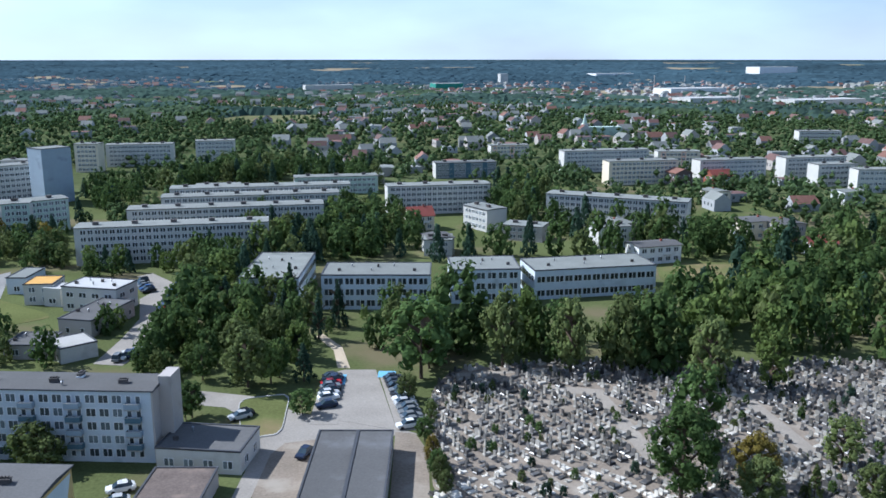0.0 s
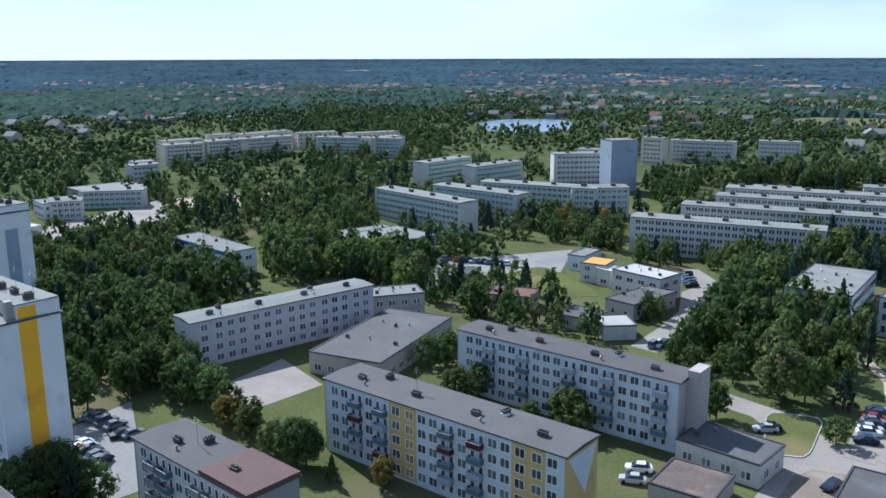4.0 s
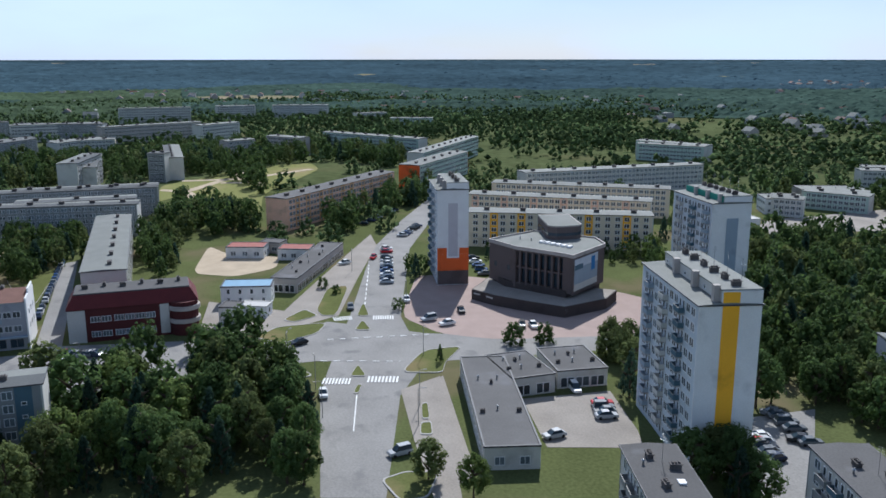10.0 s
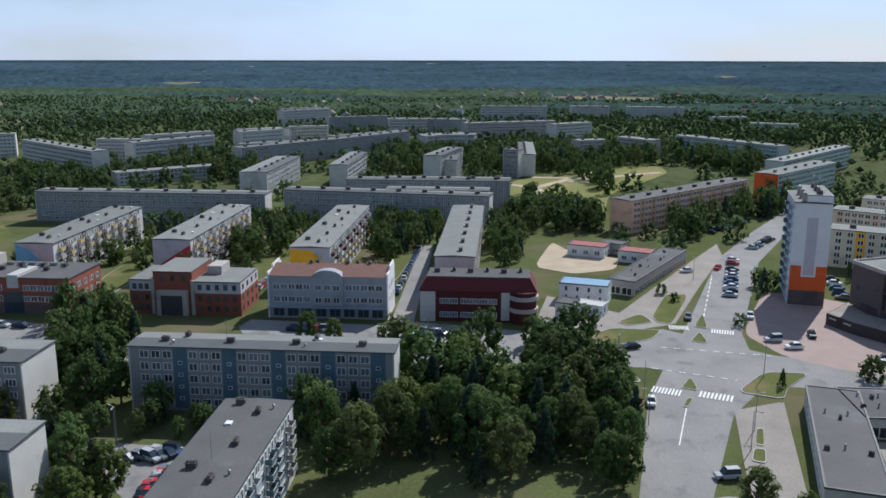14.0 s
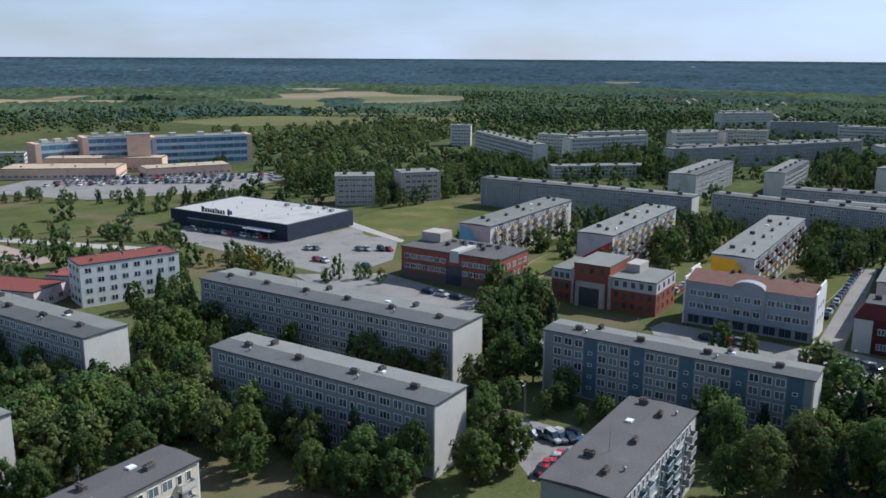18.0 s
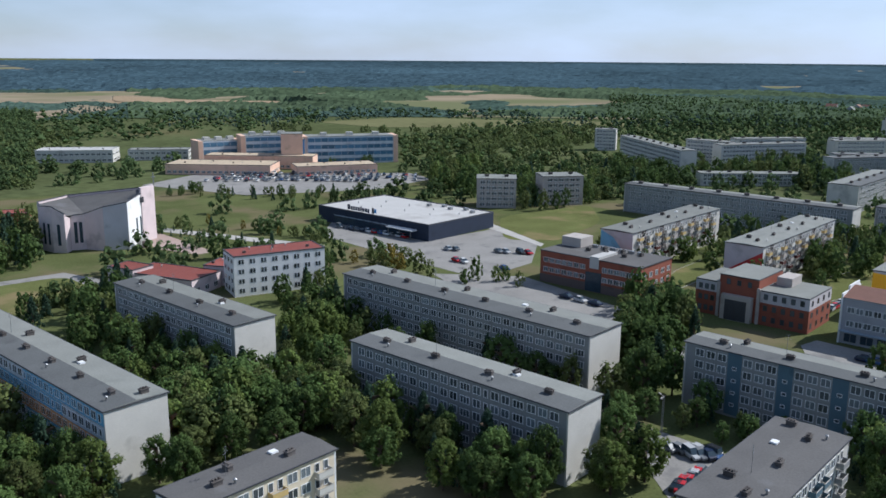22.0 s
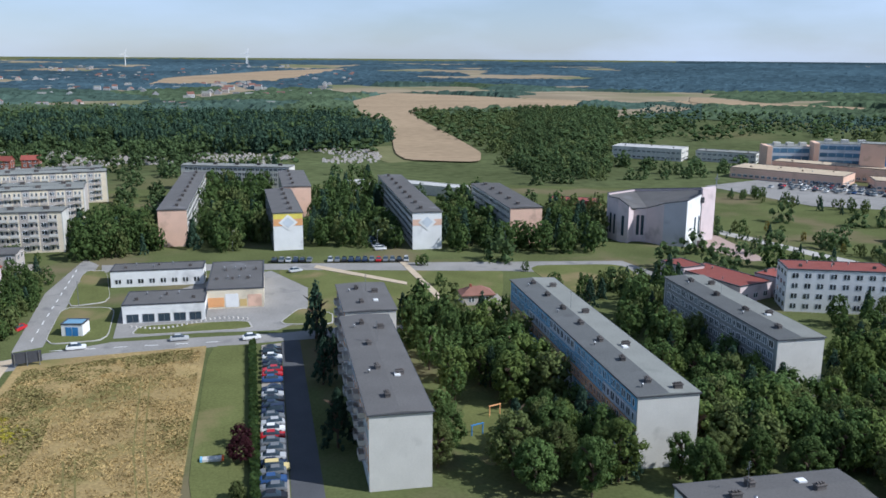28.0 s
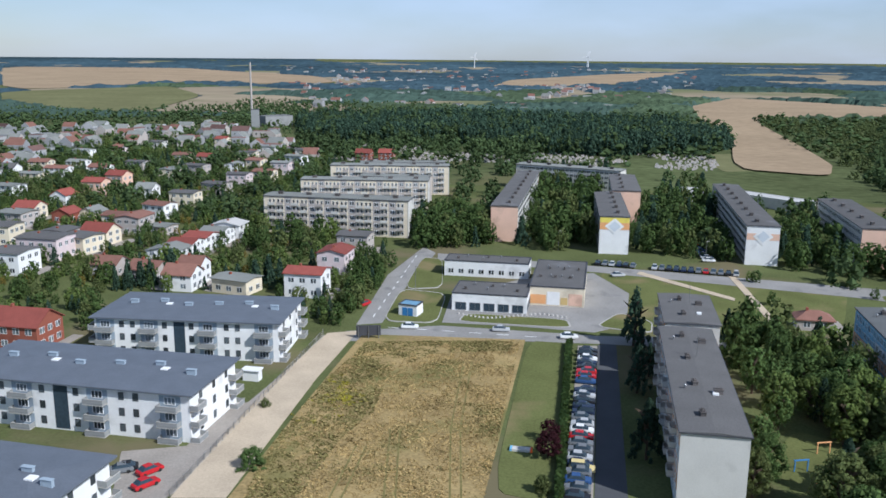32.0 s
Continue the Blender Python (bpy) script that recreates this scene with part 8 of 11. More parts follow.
apartment('panel apartment block of five storeys, in the distance', -961.9, 158.9, 79.4, 61.1, 9.8, 15, 6, 'pale')
apartment('panel apartment block of five storeys, in the distance', -592.9, 54.7, 116.1, 21.5, 9.8, 13, 5, 'plain')
apartment('panel apartment block of five storeys, in the distance', -606.4, 90.6, 37.7, 32.0, 9.8, 13, 5, 'plain')
apartment('panel apartment block of five storeys, in the distance', -599.0, 150.0, 34.1, 91.0, 9.8, 13, 5, 'green')
apartment('panel apartment block of five storeys, in the distance', -629.8, -41.6, 90.0, 36.4, 9.8, 13, 5, 'cream')
apartment('panel apartment block of five storeys, in the distance', -899.2, 222.5, 100.0, 35.9, 9.8, 9, 3, 'pale')
apartment('panel apartment block of five storeys, in the distance', -811.4, 242.3, 69.4, 41.2, 9.8, 9, 3, 'green')
apartment('panel apartment block of five storeys, in the distance', -487.8, 324.0, 40.5, 44.9, 9.8, 11, 4, 'green')
apartment('panel apartment block of five storeys, in the distance', -305.6, 262.7, 54.5, 11.6, 9.8, 8, 3, 'pale')
apartment('panel apartment block of five storeys, in the distance', -304.9, 290.7, 34.3, 27.9, 9.8, 8, 3, 'green')
apartment('panel apartment block of five storeys, in the distance', -605.6, -237.1, 140.3, 51.9, 9.8, 14, 5, 'pale')
apartment('panel apartment block of five storeys, in the distance', -650.6, -190.8, 128.5, 36.7, 9.8, 14, 5, 'pale')
apartment('panel apartment block of five storeys, in the distance', -677.6, -158.5, 107.0, 31.1, 9.8, 14, 5, 'cream')
apartment('panel apartment block of five storeys, in the distance', -562.1, -145.9, 127.0, 66.7, 9.8, 13, 5, 'grey')
apartment('panel apartment block of five storeys, in the distance', -630.0, -102.4, 140.3, 73.7, 9.8, 13, 5, 'grey')
apartment('panel apartment block of five storeys, in the distance', -902.8, -214.9, 121.0, 51.8, 9.8, 15, 6, 'pale')
apartment('panel apartment block of five storeys, in the distance', -794.5, -139.6, 118.1, 57.2, 9.8, 14, 5, 'grey')
apartment('panel apartment block of five storeys, in the distance', -770.5, -73.1, 99.0, 68.5, 9.8, 14, 5, 'pale')
apartment('panel apartment block of five storeys, in the distance', -625.2, -44.0, 100.0, 40.2, 9.8, 13, 5, 'pale')
apartment('panel apartment block of five storeys, in the distance', -740.3, 0.3, 114.7, 84.3, 9.8, 14, 5, 'plain')
apartment('panel apartment block of five storeys, in the distance', -568.8, -346.2, 115.8, 15.6, 9.8, 16, 6, 'pale')
apartment('panel apartment block of five storeys, in the distance', -498.4, -266.9, 50.8, 100.2, 9.8, 16, 6, 'pale')
apartment('panel apartment block of five storeys, in the distance', -548.0, -253.3, 90.0, 29.6, 9.8, 15, 6, 'pale')
apartment('panel apartment block of five storeys, in the distance', -541.3, -216.8, 148.0, 62.2, 9.8, 16, 6, 'pale')
apartment('panel apartment block of five storeys, in the distance', -635.0, -186.5, 139.4, 38.1, 9.8, 14, 5, 'pale')
apartment('panel apartment block of five storeys, in the distance', -681.5, -161.2, 133.6, 36.0, 9.8, 13, 5, 'pale')
apartment('panel apartment block of five storeys, in the distance', -549.3, -145.8, 145.0, 73.9, 9.8, 13, 5, 'grey')
apartment('panel apartment block of five storeys, in the distance', -614.7, -99.8, 147.4, 79.8, 9.8, 13, 5, 'grey')
apartment('panel apartment block of five storeys, in the distance', -625.1, -47.6, 138.6, 41.3, 9.8, 13, 5, 'pale')
apartment('panel apartment block of five storeys, in the distance', -770.3, -69.8, 71.9, 72.9, 9.8, 14, 5, 'grey')
apartment('panel apartment block of five storeys, in the distance', -857.6, -204.5, 135.9, 56.2, 9.8, 16, 6, 'pale')
apartment('panel apartment block of five storeys, in the distance', -464.0, -190.7, 131.3, 55.5, 9.8, 7, 3, 'pale')
apartment('panel apartment block of five storeys, in the distance', 104.3, -445.2, -163.5, 44.8, 9.8, 13, 5, 'palebal')
apartment('panel apartment block of five storeys, in the distance', 95.2, -391.2, -180.0, 32.7, 9.8, 13, 5, 'palebal')
hall('grey blank-ended tower slab', -105.1, 433.2, 43.0, 14.7, 12.0, 26, wall='steel', roof='roof_light', rows=0, vents=0)
hall('long flat-roofed shop hall beyond the tower', -326.8, 306.5, 68.3, 30.8, 16.0, 6, wall='stone', roof='roof_light', rows=1, kind='wide', vents=2)
hall('white two-storey shop building', -309.0, 262.2, 65.9, 15.7, 14.0, 7, wall='white', roof='roof_light', rows=2, kind='wide', vents=1)
hall('small white flat-roofed store beyond the tower', -285.6, 227.2, 80.4, 6.0, 10.0, 4, wall='white', roof='roof_white', rows=0, vents=0)
hall('pale low house among trees', -379.1, 384.8, 54.0, 13.1, 12.0, 7, wall='pale', roof='roof_light', rows=2, vents=1)
hall('cream four-storey housing block far off', -399.3, 441.3, 66.7, 29.3, 11.0, 14, wall='cream', roof='roof_light', rows=4, kind='two', gap=3.4, vents=2)
hall('cream four-storey housing block far off', -409.1, 492.0, 54.0, 18.0, 11.0, 13, wall='cream', roof='roof_light', rows=4, kind='two', gap=3.4, vents=2)
hall('cream four-storey housing block far off', -390.3, 517.4, 72.0, 46.7, 11.0, 13, wall='cream', roof='roof_light', rows=4, kind='two', gap=3.4, vents=2)
hall('cream four-storey housing block far off', -361.8, 544.6, 54.0, 31.5, 11.0, 12, wall='cream', roof='roof_light', rows=4, kind='two', gap=3.4, vents=2)
hall('cream four-storey housing block far off', -316.7, 549.6, 53.9, 40.9, 11.0, 13, wall='cream', roof='roof_light', rows=4, kind='two', gap=3.4, vents=2)
hall('cream four-storey housing block far off', -292.2, 522.1, 73.4, 33.6, 11.0, 13, wall='cream', roof='roof_light', rows=4, kind='two', gap=3.4, vents=2)
hall('small blue-roofed shop with a flat roof', -239.4, 22.8, 75.9, 13.8, 8.0, 5.5, wall='white', roof='roof_blue', rows=2, kind='one', vents=0)
hall('low shop with a red roof', -297.5, 29.0, 69.9, 13.1, 8.0, 4, wall='white', roof='roof_red', rows=1, vents=0)
hall('low shop with a red roof', -289.1, 44.5, 67.5, 11.0, 8.0, 4, wall='white', roof='roof_red', rows=1, vents=0)
hall('small grey kiosk with a flat roof', -301.4, 38.4, 56.9, 7.9, 6.0, 4, wall='stone', roof='roof_felt', rows=1, vents=0)
hall('long low row of shops with a felt roof', -267.4, 45.4, 152.1, 49.8, 8.0, 4.5, wall='stone', roof='roof_felt', rows=1, kind='shop', vents=4)
hall('white kiosk with a flat roof', -225.7, 23.4, 64.3, 7.4, 5.0, 3.2, wall='white', roof='roof_white', rows=1, kind='one', vents=0)
hall('white garden house with a flat roof', -222.7, 16.7, 66.5, 4.8, 6.0, 4.5, wall='white', roof='roof_felt', rows=1, kind='one', vents=0)
hall('low health centre with an orange-yellow roof', -66.1, 252.8, -6.8, 8.1, 9.3, 6, wall='pale', roof='roof_yellow', rows=2, vents=0)
health_centre = hall('health centre with a dark-edged white roof', -49.2, 242.2, -23.2, 16.5, 10.3, 7, wall='pale', roof='roof_white', rows=2, kind='wide', vents=3, rim='edge_dark')
hall('low white wing of the health centre', -61.4, 248.5, -23.8, 5.4, 6.0, 5.2, wall='pale', roof='roof_white', rows=1, kind='wide', vents=0)
hall('low pale-roofed wing of the health centre', -74.7, 267.2, -11.1, 5.8, 12.3, 5, wall='bluewhite', roof='roof_light', rows=1, vents=0)
hall('long low store with a felt roof', -46.9, 225.4, -22.9, 9.1, 19.3, 4.5, wall='stone', roof='roof_felt', rows=1, kind='dark', vents=3)
hall('low garage with a red-brown roof', -49.4, 203.4, -34.1, 4.0, 9.1, 3.3, wall='stone', roof='roof_brown', rows=0, vents=0)
hall('low garage with a pale roof', -48.2, 202.3, 30.3, 8.3, 8.7, 3.7, wall='pale', roof='concrete', rows=0, vents=0)
hall('low workshop with a felt roof', -57.6, 206.2, -11.1, 9.6, 9.5, 3.5, wall='stone', roof='roof_felt', rows=1, vents=1)
hall('low house with a red-brown roof', -80.3, 215.9, 7.4, 12.7, 9.0, 4, wall='stone', roof='roof_brown', rows=1, vents=1)
hall('low building with a grey roof', -157.3, 267.9, 59.6, 23.2, 14.0, 5, wall='stone', roof='roof_light', rows=1, vents=2)
hall('low store with a flat roof', -103.7, 230.2, 35.3, 12.9, 9.0, 4, wall='stone', roof='roof_felt', rows=1, vents=1)
hall('low pale kindergarten round a courtyard', -143.5, 261.8, -23.3, 22.6, 22.7, 6, wall='stone', roof='roof_light', rows=2, kind='wide', vents=3)
apartment('pale four-storey housing block far off', -396.5, 444.8, 2.2, 30.0, 9.8, 12, 4, 'cream')
apartment('pale four-storey housing block far off', -382.0, 469.8, 0.5, 28.7, 9.8, 12, 4, 'cream')
apartment('pale four-storey housing block far off', -370.4, 505.3, 45.5, 23.1, 9.8, 12, 4, 'cream')
hall('long garage with a rusty felt roof', -17.3, 127.9, -11.0, 10.1, 10.3, 3.2, wall='stone', roof='roof_rusty', rows=0, vents=0)
hall('pink parish house with a red roof', -130.8, -226.4, 108.6, 25.2, 13.2, 5, wall='pink', roof='roof_red', rows=1, vents=1)
hall('pink parish house with a red roof', -146.0, -220.6, 117.0, 10.2, 10.1, 6, wall='pink', roof='roof_red', rows=1, vents=1)
hall('red-roofed parish hall with a flat roof', -123.8, -238.1, 104.1, 10.5, 8.0, 6, wall='pink', roof='roof_red', rows=1, vents=0)
hall('small red-roofed hall behind trees', -135.0, -364.8, 152.8, 22.5, 10.0, 5, wall='brick', roof='roof_red', rows=1, vents=0)
hall('grey low hall with a flat roof', -101.7, -345.7, 171.6, 16.3, 14.0, 6, wall='stone', roof='roof_felt', rows=1, vents=0)
shelter = thing("bin_shelter", "white bin shelter with a flat roof on the lawn", "shelter", 71.4, -163.1)
box_part("wall", shelter, "white", -1.8, 0.8, 0, 1.8, 1.0, 2.3)
box_part("wall", shelter, "white", -1.8, -1.0, 0, -1.6, 0.8, 2.3)
box_part("roof", shelter, "white", -2.1, -1.3, 2.3, 2.1, 1.3, 2.5)
house('small kiosk house with a dark hipped roof', -55.6, -226.9, 0, 9, 6, 3.0, 'stone', 'roof_brown', 1.6, 1, True)
hut = hall('blue and white transformer hut', 48.7, -216.9, 169.9, 5.2, 4.5, 3.2, wall='white', roof='roof_blue', rows=0, vents=0)
box_part('door', hut, 'blue', -1.5, -2.32, 0.1, -0.10000000000000009, -2.24, 2.4, 'blue metal door')
box_part('door', hut, 'blue', 0.1, -2.32, 0.1, 1.5, -2.24, 2.4, 'blue metal door')
hall('low white tent-roofed hall', -44.4, -433.7, -180.0, 11.7, 14.0, 5, wall='white', roof='roof_white', rows=0, vents=0)
hall('long low hall behind the blocks', -79.9, -419.1, 138.7, 45.7, 10.0, 5, wall='pale', roof='roof_white', rows=0, vents=0)
spire = thing("church_spire", "pale green far church with a pointed spire", "church", 271, 715)
box_part("nave", spire, "mint", -4, -5, 0, 26, 5, 7.5)
box_part("tower", spire, "pale", -9, -2.5, 0, -4, 2.5, 10.5)
bm = bmesh.new()
bm_cylinder(bm, -6.5, 0, 10.5, 19.5, 2.2, 0.15, 8)
part("spire", bm, "mint", spire)
hall('far white industrial hall', 1529, 2491, 12, 150, 60, 34, wall='white', roof='roof_white', rows=0, vents=0, name='factory_hall')
hall('far white industrial hall', 999, 2496, 12, 130, 50, 16, wall='white', roof='roof_white', rows=0, vents=0, name='factory_hall')
hall('far white industrial hall', 727, 1439, 12, 120, 50, 12, wall='white', roof='roof_white', rows=0, vents=0, name='factory_hall')
hall('far white industrial hall', 607, 1148, 12, 90, 40, 10, wall='pale', roof='roof_white', rows=0, vents=0, name='factory_hall')
hall('far white industrial hall', 343, 1727, 12, 60, 30, 14, wall='green', roof='roof_white', rows=0, vents=0, name='factory_hall')
hall('far white industrial hall', 536, 2011, 12, 20, 14, 26, wall='pale', roof='roof_white', rows=0, vents=0, name='factory_hall')
hall('far white industrial hall', 100, 1640, 12, 90, 20, 15, wall='pale', roof='roof_white', rows=0, vents=0, name='factory_hall')
hall('far white industrial hall', 747, 1091, 12, 130, 40, 9, wall='pale', roof='roof_white', rows=0, vents=0, name='factory_hall')
hall('far white industrial hall', 1462, 2685, 12, 160, 30, 9, wall='white', roof='roof_white', rows=0, vents=0, name='factory_hall')
mast = thing("factory_chimney", "tall slender far chimney", "chimney", 584, 1019)
bm = bmesh.new()
bm_cylinder(bm, 0, 0, -1, 26, 1.3, 0.8, 10)
part("shaft", bm, "stone", mast)
mast = thing("factory_chimney", "tall slender far chimney", "chimney", 752, 1643)
bm = bmesh.new()
bm_cylinder(bm, 0, 0, -1, 30, 1.3, 0.8, 10)
part("shaft", bm, "stone", mast)
mast = thing("factory_chimney", "tall slender far chimney", "chimney", 953, 1915)
bm = bmesh.new()
bm_cylinder(bm, 0, 0, -1, 24, 1.3, 0.8, 10)
part("shaft", bm, "stone", mast)
mast = thing("factory_chimney", "tall slender far chimney", "chimney", 360, -850)
bm = bmesh.new()
bm_cylinder(bm, 0, 0, -1, 60, 1.3, 0.8, 10)
part("shaft", bm, "stone", mast)
turbine = thing("wind_turbine", "far white wind turbine", "wind turbine", 81, -3735, -89, z=21)
bm = bmesh.new()
bm_cylinder(bm, 0, 0, -1, 50, 1.8, 1.1, 10)
part("mast", bm, "white", turbine)
for k in range(3):
    bm = bmesh.new()
    bm_box(bm, -2.2, -1.3, 0, -1.6, 1.3, 21)
    blade = part("blade", bm, "white", turbine)
    blade.location, blade.rotation_euler = (0, 0, 50), (radians(20 + 120 * k), 0, 0)
turbine = thing("wind_turbine", "far white wind turbine", "wind turbine", 77, -3794, -89, z=22)
bm = bmesh.new()
bm_cylinder(bm, 0, 0, -1, 50, 1.8, 1.1, 10)
part("mast", bm, "white", turbine)
for k in range(3):
    bm = bmesh.new()
    bm_box(bm, -2.2, -1.3, 0, -1.6, 1.3, 21)
    blade = part("blade", bm, "white", turbine)
    blade.location, blade.rotation_euler = (0, 0, 50), (radians(20 + 120 * k), 0, 0)
turbine = thing("wind_turbine", "far white wind turbine", "wind turbine", 539, -3605, -82, z=20)
bm = bmesh.new()
bm_cylinder(bm, 0, 0, -1, 45, 1.8, 1.1, 10)
part("mast", bm, "white", turbine)
for k in range(3):
    bm = bmesh.new()
    bm_box(bm, -2.2, -1.3, 0, -1.6, 1.3, 19)
    blade = part("blade", bm, "white", turbine)
    blade.location, blade.rotation_euler = (0, 0, 45), (radians(20 + 120 * k), 0, 0)
hall('grey boiler house with a white roof', 316.5, -805.3, -129.7, 29.7, 14.0, 10, wall='grey', roof='roof_light', rows=0, vents=0)
hall('tall blue-grey boiler tower', 327.4, -780.8, -161.7, 7.4, 6.0, 17, wall='grey', roof='roof_slate', rows=0, vents=0)
house('brick family house with a red roof', 133.7, -174.2, 0, 14, 10, 6, 'brick', 'roof_red', 3, 2, False, near=True)
house('cream family house with a felt roof', 178.2, -266.1, -12, 12, 10, 6, 'cream', 'roof_felt', 0.5, 2, False, near=True)
house('white family house with a felt roof', 182.5, -236.0, 0, 12, 11, 7, 'white', 'roof_felt', 0.5, 2, False, near=True)
house('cream family house with a red roof', 179.3, -280.2, -4, 11, 9, 5, 'cream', 'roof_red', 2.6, 2, False, near=True)
house('white family house with a red roof', 82.5, -230.4, 0, 11, 9, 7, 'white', 'roof_red', 1.2, 2, False, near=True)
house('pink family house with a red roof', 82.6, -258.0, 90, 11, 9, 7, 'pink', 'roof_red', 1.2, 2, False, near=True)
house('stone family house with a felt roof', 84.5, -287.1, 0, 11, 9, 6.5, 'stone', 'roof_felt', 0.6, 2, False, near=True)
house('cream family house with a light roof', 103.8, -229.0, -12, 12, 8, 4.2, 'cream', 'roof_light', 0.5, 1, False, near=True)
house('white family house with a brown roof', 120.6, -228.6, 0, 9, 8, 5, 'white', 'roof_brown', 2.4, 2, False, near=True)
house('white family house with a light roof', 140.2, -257.2, 90, 10, 11, 5, 'white', 'roof_light', 1.2, 2, False, near=True)
house('white family house with a red roof', 139.8, -268.4, 3, 9, 11, 5, 'white', 'roof_red', 1.2, 2, False, near=True)
house('white family house with a red roof', 139.3, -279.5, -4, 9, 11, 5, 'white', 'roof_red', 1.2, 2, False, near=True)
house('white family house with a light roof', 138.2, -289.5, 0, 9, 11, 5, 'white', 'roof_light', 1.2, 2, False, near=True)
house('white family house with a white roof', 138.6, -302.0, 90, 9, 11, 5, 'white', 'roof_white', 1.2, 2, False, near=True)
house('cream family house with a brown roof', 186.4, -305.7, 0, 11, 9, 6, 'cream', 'roof_brown', 1.0, 2, False, near=True)
house('white family house with a brown roof', 183.4, -331.5, -12, 11, 9, 6, 'white', 'roof_brown', 1.0, 2, False, near=False)
house('cream family house with a felt roof', 188.2, -364.1, 0, 12, 9, 6, 'cream', 'roof_felt', 0.6, 2, False, near=False)
house('stone family house with a felt roof', 186.5, -393.5, -12, 12, 9, 6, 'stone', 'roof_felt', 0.6, 2, False, near=False)
house('pink family house with a felt roof', 187.2, -422.4, 0, 11, 9, 7, 'pink', 'roof_felt', 0.6, 2, False, near=False)
house('cream family house with a brown roof', 180.6, -441.2, -4, 11, 9, 6, 'cream', 'roof_brown', 1.2, 2, False, near=False)
house('pink family house with a light roof', 183.3, -473.8, 0, 11, 9, 7, 'pink', 'roof_light', 0.6, 2, False, near=False)
house('white family house with a light roof', 190.0, -516.1, -12, 12, 9, 6, 'white', 'roof_light', 0.6, 2, False, near=False)
house('peach family house with a red roof', 243.3, -379.8, 3, 10, 9, 7, 'peach', 'roof_red', 1.6, 2, False, near=False)
house('peach family house with a red roof', 245.6, -404.1, -4, 10, 9, 7, 'peach', 'roof_red', 2, 2, False, near=False)
house('white family house with a light roof', 215.0, -377.7, 0, 9, 8, 5, 'white', 'roof_light', 2.4, 2, False, near=False)
house('white family house with a red roof', 243.7, -354.1, 90, 10, 8, 4.5, 'white', 'roof_red', 2.2, 1, False, near=False)
house('white family house with a brown roof', 301.0, -434.6, 3, 13, 9, 5, 'white', 'roof_brown', 1.2, 2, False, near=False)
house('white family house with a light roof', 307.5, -463.5, -4, 11, 9, 5, 'white', 'roof_light', 1.2, 2, False, near=False)
house('cream family house with a light roof', 300.7, -411.7, 0, 12, 9, 5, 'cream', 'roof_light', 0.6, 2, False, near=False)
house('white family house with a light roof', 283.4, -370.2, -12, 12, 9, 5, 'white', 'roof_light', 0.6, 2, False, near=False)
house('cream family house with a brown roof', 260.8, -504.0, 3, 11, 9, 6, 'cream', 'roof_brown', 1.2, 2, False, near=False)
house('cream family house with a red roof', 277.4, -598.7, -4, 9, 8, 7, 'cream', 'roof_red', 1.6, 2, False, near=False)
house('pink family house with a brown roof', 329.5, -545.9, 0, 8, 7, 5, 'pink', 'roof_brown', 1.4, 2, False, near=False)
house('white family house with a light roof', 341.1, -521.7, -12, 12, 9, 5, 'white', 'roof_light', 0.6, 2, False, near=False)
house('pale family house with a felt roof', 323.0, -586.5, 0, 11, 9, 5, 'pale', 'roof_felt', 0.6, 2, False, near=False)
house('white family house with a light roof', 367.9, -491.8, -4, 11, 9, 5, 'white', 'roof_light', 1.2, 2, False, near=False)
house('white family house with a felt roof', 329.7, -432.3, 0, 9, 8, 4.5, 'white', 'roof_felt', 2.4, 1, False, near=False)
house('white family house with a light roof', 213.2, -474.0, 90, 10, 8, 5, 'white', 'roof_light', 1.2, 2, False, near=False)
house('brick family house with a red roof', 141.4, -556.9, 3, 10, 8, 5, 'brick', 'roof_red', 2.2, 2, False, near=False)
house('brick family house with a red roof', 156.0, -553.1, -4, 10, 8, 5, 'brick', 'roof_red', 2.2, 2, False, near=False)
house('cream family house with a red roof', 236.2, -319.3, 0, 10, 9, 5, 'cream', 'roof_red', 2.2, 2, False, near=False)
house('cream family house with a light roof', 208.8, -321.7, 90, 9, 8, 3.5, 'cream', 'roof_light', 2.0, 1, False, near=False)
house('pink family house with a felt roof', 184.3, -255.8, 0, 15, 11, 7.5, 'pink', 'roof_felt', 0.5, 2, False)
house('stone family house with a felt roof', 187.6, -268.7, 90, 9, 9, 7, 'stone', 'roof_felt', 0.5, 2, False)
house('stone family house with a brown roof', 135.4, -235.5, -8, 10, 8, 4, 'stone', 'roof_brown', 2.2, 1, False)
house('white family house with a brown roof', 120.3, -235.3, 4, 7, 9, 6, 'white', 'roof_brown', 2.4, 2, False)
house('stone family house with a brown roof', 151.0, -239.3, 0, 9, 8, 4, 'stone', 'roof_brown', 2.0, 1, False)
house('stone family house with a brown roof', 178.1, -301.8, 90, 12, 10, 6.5, 'stone', 'roof_brown', 1, 2, False)
house('stone family house with a light roof', 166.4, -302.3, -8, 8, 8, 3, 'stone', 'roof_light', 0.5, 1, False)
house('cream family house with a brown roof', 328.3, -458.3, 4, 12, 9, 5, 'cream', 'roof_brown', 1.5, 2, False)
house('stone family house with a felt roof', 273.8, -472.1, 0, 11, 9, 5, 'stone', 'roof_felt', 0.6, 2, False)
house('cream family house with a light roof', 235.0, -436.8, 90, 11, 9, 6, 'cream', 'roof_light', 0.6, 2, False)
house('stone family house with a felt roof', 228.4, -457.5, -8, 12, 9, 6, 'stone', 'roof_felt', 0.6, 2, False)
